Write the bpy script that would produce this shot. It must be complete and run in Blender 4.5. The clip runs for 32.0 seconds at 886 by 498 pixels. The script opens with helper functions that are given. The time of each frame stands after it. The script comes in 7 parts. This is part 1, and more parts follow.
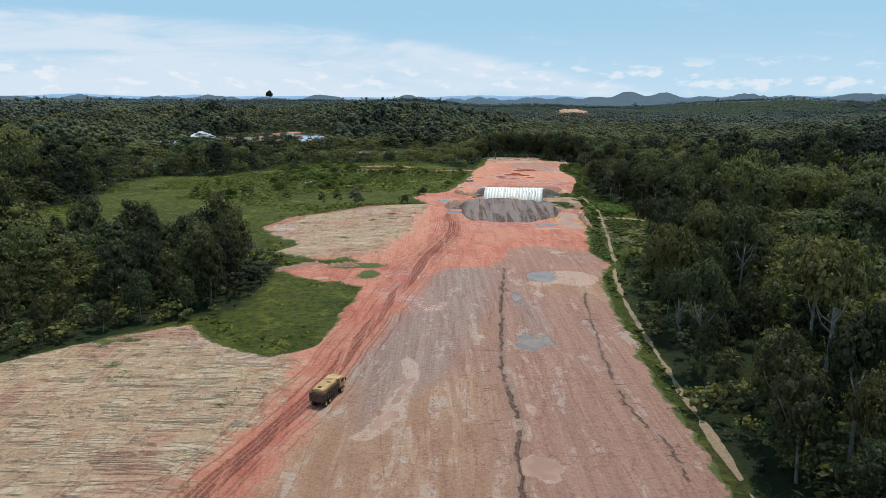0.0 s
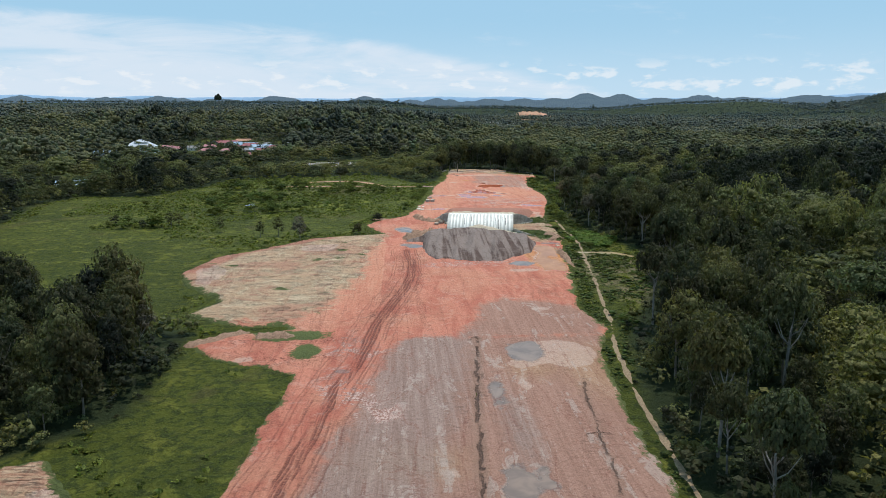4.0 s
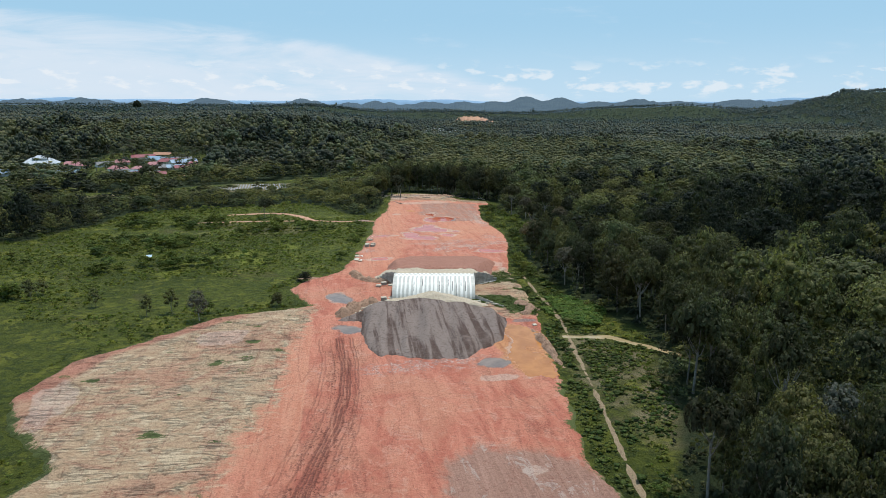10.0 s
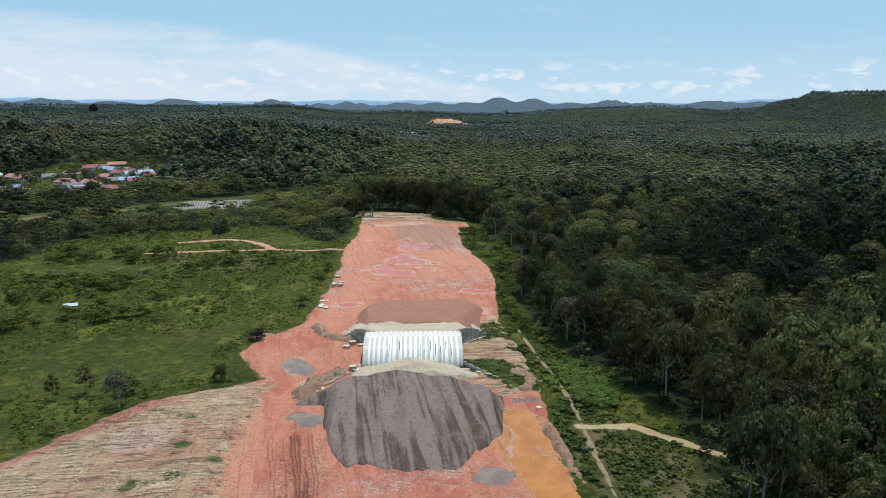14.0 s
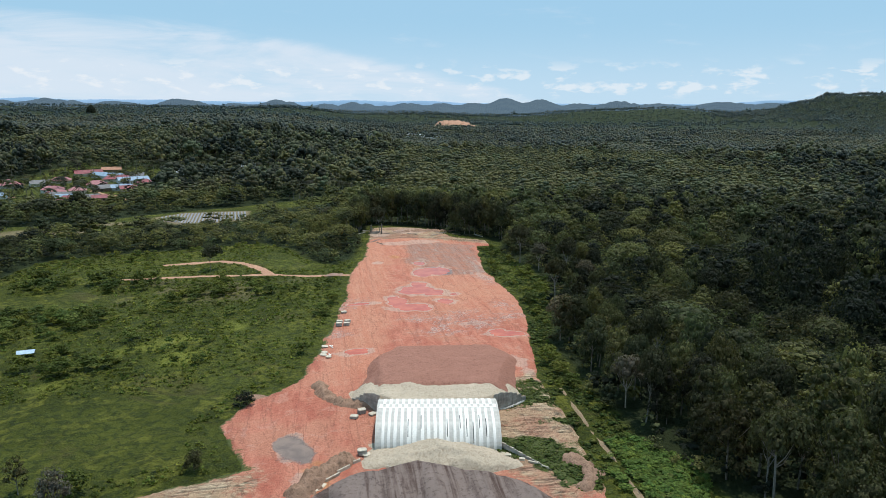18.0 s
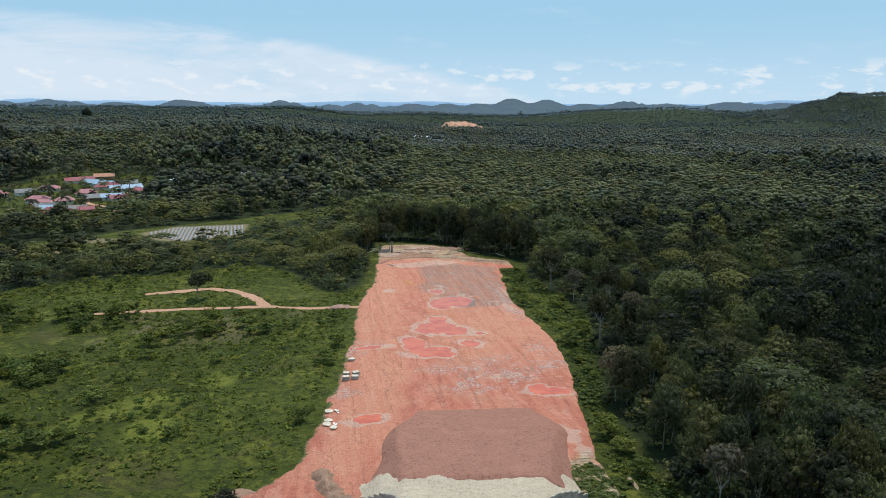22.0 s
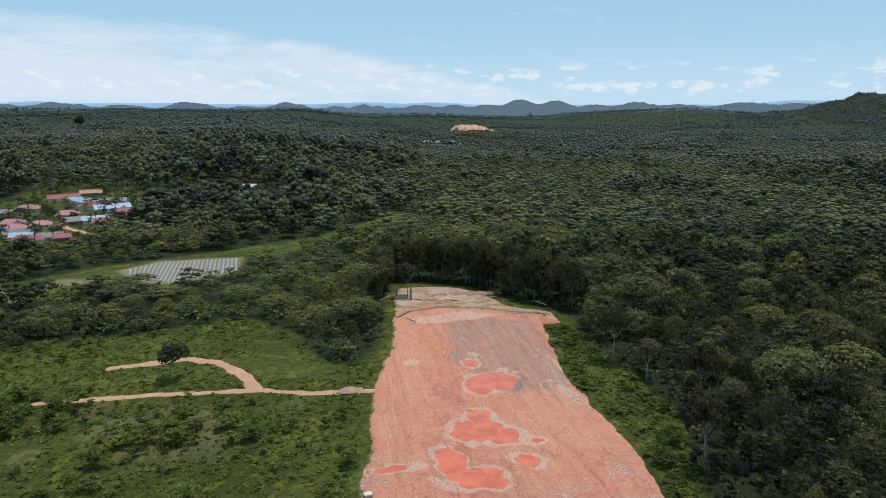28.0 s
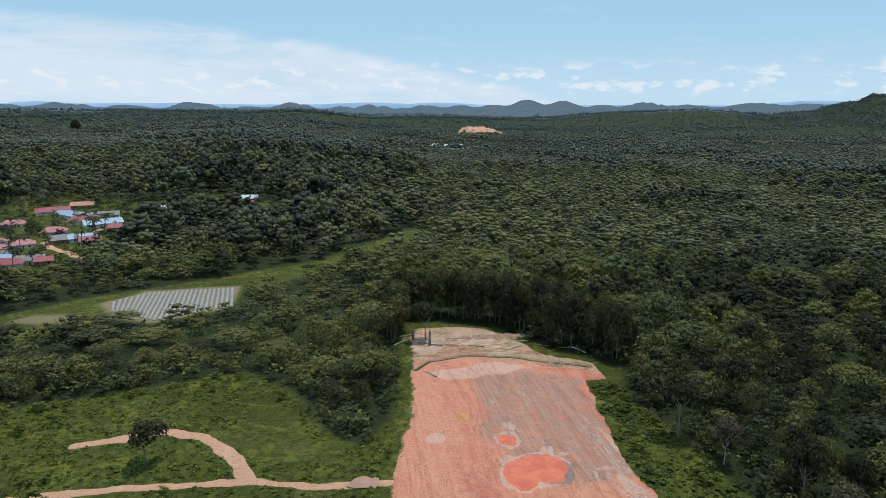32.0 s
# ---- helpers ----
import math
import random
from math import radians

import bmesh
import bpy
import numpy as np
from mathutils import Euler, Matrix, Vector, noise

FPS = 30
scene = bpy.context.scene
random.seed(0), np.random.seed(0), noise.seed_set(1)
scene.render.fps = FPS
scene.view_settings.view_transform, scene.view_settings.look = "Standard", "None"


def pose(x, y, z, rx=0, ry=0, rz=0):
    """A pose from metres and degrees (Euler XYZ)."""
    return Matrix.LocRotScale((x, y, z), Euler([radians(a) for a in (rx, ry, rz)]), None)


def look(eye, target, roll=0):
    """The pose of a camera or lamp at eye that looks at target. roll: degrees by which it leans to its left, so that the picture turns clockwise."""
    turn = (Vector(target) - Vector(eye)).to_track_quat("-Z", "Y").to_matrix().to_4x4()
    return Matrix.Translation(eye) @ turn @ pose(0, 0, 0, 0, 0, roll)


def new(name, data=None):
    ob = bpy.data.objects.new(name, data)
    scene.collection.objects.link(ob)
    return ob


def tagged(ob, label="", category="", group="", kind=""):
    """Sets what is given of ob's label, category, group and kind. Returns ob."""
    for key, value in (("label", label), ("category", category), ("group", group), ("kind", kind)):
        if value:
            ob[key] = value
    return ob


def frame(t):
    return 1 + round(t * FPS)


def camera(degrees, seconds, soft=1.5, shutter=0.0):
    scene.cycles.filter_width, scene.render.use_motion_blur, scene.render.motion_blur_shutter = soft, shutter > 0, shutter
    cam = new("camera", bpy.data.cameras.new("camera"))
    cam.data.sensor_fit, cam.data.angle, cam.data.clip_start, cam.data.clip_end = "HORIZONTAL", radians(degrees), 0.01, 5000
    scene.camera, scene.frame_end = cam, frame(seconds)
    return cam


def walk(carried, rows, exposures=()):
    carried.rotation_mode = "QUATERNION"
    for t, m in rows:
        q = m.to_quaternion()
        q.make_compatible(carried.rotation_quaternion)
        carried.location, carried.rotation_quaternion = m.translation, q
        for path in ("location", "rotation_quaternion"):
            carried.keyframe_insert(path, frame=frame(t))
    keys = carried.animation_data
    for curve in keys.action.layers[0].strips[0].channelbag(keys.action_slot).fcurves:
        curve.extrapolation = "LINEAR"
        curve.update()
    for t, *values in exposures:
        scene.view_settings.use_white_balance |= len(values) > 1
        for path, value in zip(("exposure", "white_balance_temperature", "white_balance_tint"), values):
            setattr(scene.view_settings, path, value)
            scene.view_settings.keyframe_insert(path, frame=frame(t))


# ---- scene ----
cam = camera(64.7, 32.0, soft=0.75)
METRES, EYE, TILT, LEAN, TURN = 345.0, 47.0, -11.8, 0.0, 0.0
ROWS = [
    (0.0, 0.0, 0.0, 0.0, 0.0, 0.0, -0.0),
    (0.5, 0.0, 0.015, 0.0053, -0.38, 0.02, 0.08),
    (1.0, 0.0001, 0.03, 0.0106, -0.79, 0.02, 0.16),
    (1.5, 0.0003, 0.0449, 0.0158, -1.2, 0.03, 0.24),
    (2.0, 0.0006, 0.0597, 0.0212, -1.59, 0.04, 0.33),
    (2.5, 0.0009, 0.0746, 0.0266, -2.0, 0.05, 0.44),
    (3.0, 0.0014, 0.0896, 0.032, -2.42, 0.05, 0.51),
    (3.5, 0.0018, 0.1045, 0.0376, -2.86, 0.03, 0.6),
    (5.5, 0.0034, 0.1636, 0.0598, -4.52, 0.02, 0.92),
    (6.0, 0.0039, 0.1784, 0.0654, -4.94, 0.02, 0.98),
    (6.5, 0.0046, 0.1933, 0.0712, -5.33, 0.01, 1.06),
    (7.0, 0.0051, 0.2081, 0.077, -5.7, 0.03, 1.09),
    (7.5, 0.0058, 0.2229, 0.0828, -6.05, 0.02, 1.14),
    (8.0, 0.0066, 0.2376, 0.0889, -6.42, 0.01, 1.21),
    (8.5, 0.0075, 0.2522, 0.0948, -6.81, 0.02, 1.28),
    (9.0, 0.0085, 0.2669, 0.1007, -7.25, 0.03, 1.35),
    (9.5, 0.0095, 0.2813, 0.1069, -7.69, 0.01, 1.42),
    (10.0, 0.0108, 0.2959, 0.113, -8.12, 0.01, 1.5),
    (10.5, 0.012, 0.3105, 0.1191, -8.52, 0.01, 1.55),
    (11.0, 0.0135, 0.3251, 0.125, -8.89, 0.0, 1.62),
    (11.5, 0.0151, 0.3399, 0.1308, -9.28, -0.0, 1.68),
    (12.0, 0.0167, 0.3545, 0.1366, -9.66, -0.02, 1.76),
    (12.5, 0.0185, 0.3691, 0.1424, -10.02, -0.03, 1.83),
    (13.0, 0.0201, 0.3837, 0.1481, -10.21, -0.06, 1.87),
    (13.5, 0.0216, 0.3982, 0.1538, -10.32, -0.08, 1.89),
    (14.0, 0.0227, 0.4129, 0.1594, -10.32, -0.08, 1.88),
    (14.5, 0.0236, 0.4275, 0.1648, -10.28, -0.09, 1.86),
    (16.5, 0.0258, 0.4866, 0.1827, -10.09, -0.09, 1.77),
    (17.0, 0.026, 0.5016, 0.186, -10.04, -0.07, 1.73),
    (17.5, 0.0263, 0.5167, 0.1893, -9.98, -0.05, 1.72),
    (18.0, 0.0266, 0.532, 0.1927, -9.92, -0.05, 1.68),
    (18.5, 0.0268, 0.5471, 0.1961, -9.86, -0.07, 1.65),
    (19.0, 0.0271, 0.5621, 0.1993, -9.79, -0.06, 1.63),
    (19.5, 0.0273, 0.5772, 0.203, -9.75, -0.06, 1.64),
    (20.0, 0.0276, 0.5919, 0.2071, -9.71, -0.05, 1.66),
    (20.5, 0.0278, 0.6067, 0.2113, -9.68, -0.04, 1.67),
    (21.0, 0.0281, 0.6216, 0.2155, -9.65, -0.03, 1.67),
    (21.5, 0.0282, 0.6363, 0.2199, -9.61, -0.03, 1.68),
    (22.0, 0.0285, 0.651, 0.2245, -9.57, -0.03, 1.7),
    (22.5, 0.0288, 0.6657, 0.2292, -9.53, -0.02, 1.7),
    (23.0, 0.029, 0.6804, 0.2338, -9.49, -0.02, 1.71),
    (23.5, 0.0292, 0.6951, 0.2386, -9.46, -0.02, 1.71),
    (24.0, 0.0295, 0.7098, 0.2438, -9.43, -0.03, 1.72),
    (24.5, 0.0298, 0.7245, 0.2489, -9.38, -0.04, 1.72),
    (25.0, 0.03, 0.7381, 0.2537, -9.35, -0.03, 1.73),
    (25.5, 0.0301, 0.7528, 0.2588, -9.3, -0.02, 1.72),
    (27.5, 0.0304, 0.8107, 0.2795, -9.11, -0.02, 1.81),
    (28.0, 0.0304, 0.8254, 0.2847, -9.07, -0.02, 1.81),
    (28.5, 0.0303, 0.8401, 0.2899, -9.03, -0.02, 1.8),
    (29.0, 0.0302, 0.8546, 0.2953, -8.98, -0.02, 1.76),
    (29.5, 0.03, 0.8692, 0.3006, -8.94, -0.03, 1.75),
    (30.0, 0.0299, 0.8838, 0.3061, -8.9, -0.05, 1.72),
    (30.5, 0.0297, 0.8984, 0.3116, -8.85, -0.05, 1.72),
    (31.0, 0.0293, 0.913, 0.3172, -8.8, -0.06, 1.71),
    (31.5, 0.0289, 0.9276, 0.3231, -8.76, -0.07, 1.69),
    (32.0, 0.0284, 0.9421, 0.3289, -8.71, -0.08, 1.69),
]
walk(cam, [(t, pose(0, 0, EYE, TILT, LEAN, TURN) @ pose(METRES * x, METRES * y, METRES * z, 90 + pitch, roll, yaw)) for t, x, y, z, yaw, pitch, roll in ROWS])
# ---- light ----
SUN_EL, SUN_AZ = 74.0, 46.0
world = bpy.data.worlds.new("world")
scene.world = world
world.use_nodes = True


def wire(tree, a, b):
    tree.links.new(a, b)


def math_node(tree, op, a, b=0.0, clamp=False):
    n = tree.nodes.new("ShaderNodeMath")
    n.operation, n.use_clamp = op, clamp
    for i, v in enumerate((a, b)):
        if isinstance(v, (int, float)):
            n.inputs[i].default_value = v
        else:
            wire(tree, v, n.inputs[i])
    return n.outputs[0]


def ramp_node(tree, value, lo, hi):
    n = tree.nodes.new("ShaderNodeMapRange")
    n.interpolation_type = "SMOOTHSTEP"
    wire(tree, value, n.inputs[0])
    n.inputs[1].default_value, n.inputs[2].default_value = lo, hi
    return n.outputs[0]


def mix_node(tree, fac, a, b, blend="MIX"):
    n = tree.nodes.new("ShaderNodeMix")
    n.data_type, n.blend_type = "RGBA", blend
    for sock, v in ((n.inputs[0], fac), (n.inputs[6], a), (n.inputs[7], b)):
        if isinstance(v, (int, float)):
            sock.default_value = v
        elif isinstance(v, tuple):
            sock.default_value = (*v, 1) if len(v) == 3 else v
        else:
            wire(tree, v, sock)
    return n.outputs[2]


def noise_node(tree, vec, scale, detail=4.0, rough=0.55, distort=0.0):
    n = tree.nodes.new("ShaderNodeTexNoise")
    if vec is not None:
        wire(tree, vec, n.inputs["Vector"])
    n.inputs["Scale"].default_value, n.inputs["Detail"].default_value = scale, detail
    n.inputs["Roughness"].default_value, n.inputs["Distortion"].default_value = rough, distort
    return n.outputs[0]


def stretch_node(tree, vec, scale=(1, 1, 1), turn=0.0):
    n = tree.nodes.new("ShaderNodeMapping")
    wire(tree, vec, n.inputs[0])
    n.inputs["Rotation"].default_value = (0, 0, radians(turn))
    n.inputs["Scale"].default_value = scale
    return n.outputs[0]


def build_sky():
    t = world.node_tree
    bg = t.nodes["Background"]
    bg.inputs[1].default_value = 0.085
    sky = t.nodes.new("ShaderNodeTexSky")
    sky.sky_type, sky.sun_disc = "NISHITA", False
    sky.sun_elevation, sky.sun_rotation = radians(SUN_EL), radians(SUN_AZ)
    sky.air_density, sky.dust_density, sky.ozone_density, sky.altitude = 1.0, 0.1, 2.5, 60
    co = t.nodes.new("ShaderNodeTexCoord")
    sep = t.nodes.new("ShaderNodeSeparateXYZ")
    wire(t, co.outputs["Generated"], sep.inputs[0])
    az = math_node(t, "ARCTAN2", sep.outputs[0], sep.outputs[1])
    el = math_node(t, "ARCSINE", sep.outputs[2])
    flat = t.nodes.new("ShaderNodeCombineXYZ")
    wire(t, az, flat.inputs[0]), wire(t, el, flat.inputs[1])
    v = flat.outputs[0]
    # high thin veil that thins out towards the east
    wisps = noise_node(t, stretch_node(t, v, (5, 26, 1), 7), 1.0, 6, 0.62, 0.6)
    edge = math_node(t, "SUBTRACT", 0.112, math_node(t, "MULTIPLY", math_node(t, "POWER", math_node(t, "MAXIMUM", math_node(t, "ADD", az, 0.56), 0.0), 2.6), 0.155))
    edge = math_node(t, "ADD", edge, math_node(t, "MULTIPLY", math_node(t, "SUBTRACT", wisps, 0.5), 0.035))
    inside = ramp_node(t, math_node(t, "SUBTRACT", edge, el), -0.004, 0.014)
    veil = math_node(t, "MULTIPLY", inside, ramp_node(t, wisps, 0.22, 0.62))
    # scattered small wisps elsewhere
    loose = noise_node(t, stretch_node(t, v, (7, 30, 1), -4), 1.3, 7, 0.6, 0.4)
    veil = math_node(t, "MAXIMUM", veil, math_node(t, "MULTIPLY", ramp_node(t, loose, 0.56, 0.85), 0.55))
    # little cumulus low over the horizon
    puffs = noise_node(t, stretch_node(t, v, (25, 62, 1)), 1.0, 5, 0.55, 0.2)
    low = math_node(t, "MULTIPLY", ramp_node(t, el, 0.006, 0.02), ramp_node(t, math_node(t, "MULTIPLY", el, -1.0), -0.065, -0.04))
    cumulus = math_node(t, "MULTIPLY", ramp_node(t, puffs, 0.52, 0.64), low)
    haze = math_node(t, "MULTIPLY", ramp_node(t, math_node(t, "MULTIPLY", math_node(t, "ABSOLUTE", el), -1.0), -0.12, 0.0), 0.55)
    clear = mix_node(t, 0.88, sky.outputs[0], (4.4, 7.5, 10.1))
    base = mix_node(t, haze, clear, (7.4, 9.3, 11.0))
    base = mix_node(t, math_node(t, "MULTIPLY", veil, 0.8), base, (8.5, 9.5, 10.7))
    base = mix_node(t, math_node(t, "MULTIPLY", cumulus, 0.6), base, (10.2, 10.6, 11.0))
    wire(t, base, bg.inputs[0])


build_sky()
sun_data = bpy.data.lights.new("sun", "SUN")
sun_data.energy, sun_data.angle, sun_data.color = 3.5, radians(0.53), (1.0, 0.97, 0.935)
sun = new("sun", sun_data)
sun.matrix_world = look((0, 0, 300), (-300 * math.sin(radians(SUN_AZ)) / math.tan(radians(SUN_EL)), -300 * math.cos(radians(SUN_AZ)) / math.tan(radians(SUN_EL)), 0))


# ---- helpers of this place ----
def lattice(ix, iy, seed):
    h = (ix.astype(np.int64) * 374761393 + iy.astype(np.int64) * 668265263 + seed * 974634777) & 0x7FFFFFFF
    h = ((h ^ (h >> 13)) * 1274126177) & 0x7FFFFFFF
    return ((h ^ (h >> 16)) & 0xFFFF) / 65535.0


def value_noise(x, y, scale, seed=0):
    x, y = np.asarray(x, float) / scale, np.asarray(y, float) / scale
    ix, iy = np.floor(x), np.floor(y)
    fx, fy = x - ix, y - iy
    fx, fy = fx * fx * (3 - 2 * fx), fy * fy * (3 - 2 * fy)
    a, b = lattice(ix, iy, seed), lattice(ix + 1, iy, seed)
    c, d = lattice(ix, iy + 1, seed), lattice(ix + 1, iy + 1, seed)
    return (a + (b - a) * fx) * (1 - fy) + (c + (d - c) * fx) * fy


def fbm(x, y, scale, seed=0, octaves=4):
    total, amp, norm = 0.0, 1.0, 0.0
    for k in range(octaves):
        total = total + amp * value_noise(x, y, scale / 2 ** k, seed + 17 * k)
        norm, amp = norm + amp, amp * 0.5
    return total / norm - 0.5


def smooth(a, b, v):
    t = np.clip((v - a) / (b - a), 0, 1)
    return t * t * (3 - 2 * t)


def line_distance(x, y, pts):
    """Distance to a polyline, and how far along it (0 to 1) the nearest point lies."""
    best, along = np.full(np.shape(x), 1e9), np.zeros(np.shape(x))
    n = len(pts) - 1
    for i in range(n):
        (ax, ay), (bx, by) = pts[i], pts[i + 1]
        dx, dy = bx - ax, by - ay
        t = np.clip(((x - ax) * dx + (y - ay) * dy) / (dx * dx + dy * dy), 0, 1)
        d = np.hypot(x - ax - t * dx, y - ay - t * dy)
        near = d < best
        best, along = np.where(near, d, best), np.where(near, (i + t) / n, along)
    return best, along


def inside_of(x, y, pts):
    """Signed distance to a closed outline, positive inside."""
    odd = np.zeros(np.shape(x), bool)
    for (ax, ay), (bx, by) in zip(pts, pts[1:] + pts[:1]):
        if ay != by:
            odd ^= ((ay > y) != (by > y)) & (x < (bx - ax) * (y - ay) / (by - ay) + ax)
    d, _ = line_distance(x, y, pts + pts[:1])
    return np.where(odd, d, -d)


def mesh_of(name, verts, faces, material, attrs=None, shade_smooth=False):
    """A mesh from arrays; faces is an array of triangles or of quads, or a list of such arrays."""
    me = bpy.data.meshes.new(name)
    groups = faces if isinstance(faces, list) else [faces]
    groups = [np.asarray(g, np.int32) for g in groups if len(g)]
    verts = np.asarray(verts, np.float32)
    loops = np.concatenate([g.ravel() for g in groups])
    sizes = np.concatenate([np.full(len(g), g.shape[1], np.int32) for g in groups])
    starts = np.concatenate(([0], np.cumsum(sizes)[:-1])).astype(np.int32)
    me.vertices.add(len(verts)), me.loops.add(len(loops)), me.polygons.add(len(sizes))
    me.vertices.foreach_set("co", verts.ravel())
    me.loops.foreach_set("vertex_index", loops)
    me.polygons.foreach_set("loop_start", starts)
    me.polygons.foreach_set("use_smooth", np.full(len(sizes), shade_smooth))
    for key, values in (attrs or {}).items():
        me.attributes.new(key, "FLOAT", "POINT").data.foreach_set("value", np.asarray(values, np.float32).ravel())
    me.update(calc_edges=True)
    me.materials.append(material)
    return me


def part(name, bm, material, parent, label=""):
    """Links a bmesh or a mesh as one mesh object under a thing or a part."""
    me = bm
    if isinstance(bm, bmesh.types.BMesh):
        me = bpy.data.meshes.new(name)
        bm.to_mesh(me)
        bm.free()
        me.materials.append(material)
    ob = new(name, me)
    ob.parent = parent
    return tagged(ob, label)


def grid_mesh(name, xs, ys, height, material, keep=None, attrs=None):
    gx, gy = np.meshgrid(xs, ys)
    z = height(gx, gy)
    index = np.arange(gx.size).reshape(gx.shape)
    quads = np.stack([index[:-1, :-1], index[:-1, 1:], index[1:, 1:], index[1:, :-1]], -1)
    values = {k: f(gx, gy).ravel() for k, f in (attrs or {}).items()}
    if keep is not None:
        ok = keep(gx, gy)
        quads = quads[ok[:-1, :-1] | ok[:-1, 1:] | ok[1:, 1:] | ok[1:, :-1]]
    quads = quads.reshape(-1, 4)
    used = np.unique(quads)
    back = np.zeros(gx.size, np.int32)
    back[used] = np.arange(len(used))
    verts = np.stack([gx.ravel(), gy.ravel(), z.ravel()], -1)[used]
    return mesh_of(name, verts, back[quads], material, {k: v[used] for k, v in values.items()}, True)


def box(bm, x0, x1, y0, y1, z0, z1, bevel=0.0, m=None):
    """A box with bevelled edges, added to bm."""
    v = [bm.verts.new(p) for p in ((x0, y0, z0), (x1, y0, z0), (x1, y1, z0), (x0, y1, z0), (x0, y0, z1), (x1, y0, z1), (x1, y1, z1), (x0, y1, z1))]
    f = [bm.faces.new([v[i] for i in q]) for q in ((3, 2, 1, 0), (4, 5, 6, 7), (0, 1, 5, 4), (1, 2, 6, 5), (2, 3, 7, 6), (3, 0, 4, 7))]
    if m is not None:
        bmesh.ops.transform(bm, matrix=m, verts=v)
    if bevel:
        bmesh.ops.bevel(bm, geom=list({e for q in f for e in q.edges}), offset=bevel, segments=2, affect="EDGES")
    return bm


def tube(bm, a, b, ra, rb, sides=8):
    """A tapered round bar from a to b, added to bm."""
    a, b = Vector(a), Vector(b)
    q = (b - a).to_track_quat("Z", "Y")
    rings = []
    for c, r in ((a, ra), (b, rb)):
        rings.append([bm.verts.new(c + q @ Vector((r * math.cos(2 * math.pi * i / sides), r * math.sin(2 * math.pi * i / sides), 0))) for i in range(sides)])
    for i in range(sides):
        bm.faces.new((rings[0][i], rings[0][(i + 1) % sides], rings[1][(i + 1) % sides], rings[1][i]))
    bm.faces.new(rings[1])
    bm.faces.new(rings[0][::-1])
    return bm


# ---- materials ----
def material(name, rough=0.8, metal=0.0):
    m = bpy.data.materials.new(name)
    m.use_nodes = True
    b = m.node_tree.nodes["Principled BSDF"]
    b.inputs["Roughness"].default_value, b.inputs["Metallic"].default_value = rough, metal
    return m, m.node_tree, b


def place(t):
    return t.nodes.new("ShaderNodeNewGeometry").outputs["Position"]


def attribute(t, name):
    n = t.nodes.new("ShaderNodeAttribute")
    n.attribute_name = name
    return n.outputs["Fac"]


def bump(t, b, height, strength, distance):
    n = t.nodes.new("ShaderNodeBump")
    n.inputs["Strength"].default_value, n.inputs["Distance"].default_value = strength, distance
    wire(t, height, n.inputs["Height"])
    wire(t, n.outputs[0], b.inputs["Normal"])


def plain(name, colour, rough=0.7, metal=0.0, vary=0.25, scale=1.5, grain=0.02, fine=14.0):
    """A surface of one colour with stains and grain at two scales."""
    m, t, b = material(name, rough, metal)
    co = t.nodes.new("ShaderNodeTexCoord").outputs["Object"]
    big, small = noise_node(t, co, scale, 5), noise_node(t, co, fine, 4)
    dark = tuple(c * (1 - vary) for c in colour)
    light = tuple(min(1, c * (1 + vary * 0.7)) for c in colour)
    c = mix_node(t, ramp_node(t, big, 0.3, 0.7), dark, light)
    c = mix_node(t, math_node(t, "MULTIPLY", ramp_node(t, small, 0.45, 0.75), 0.35), c, tuple(v * 0.55 for v in colour))
    wire(t, c, b.inputs["Base Color"])
    bump(t, b, small, 0.4, grain)
    return m


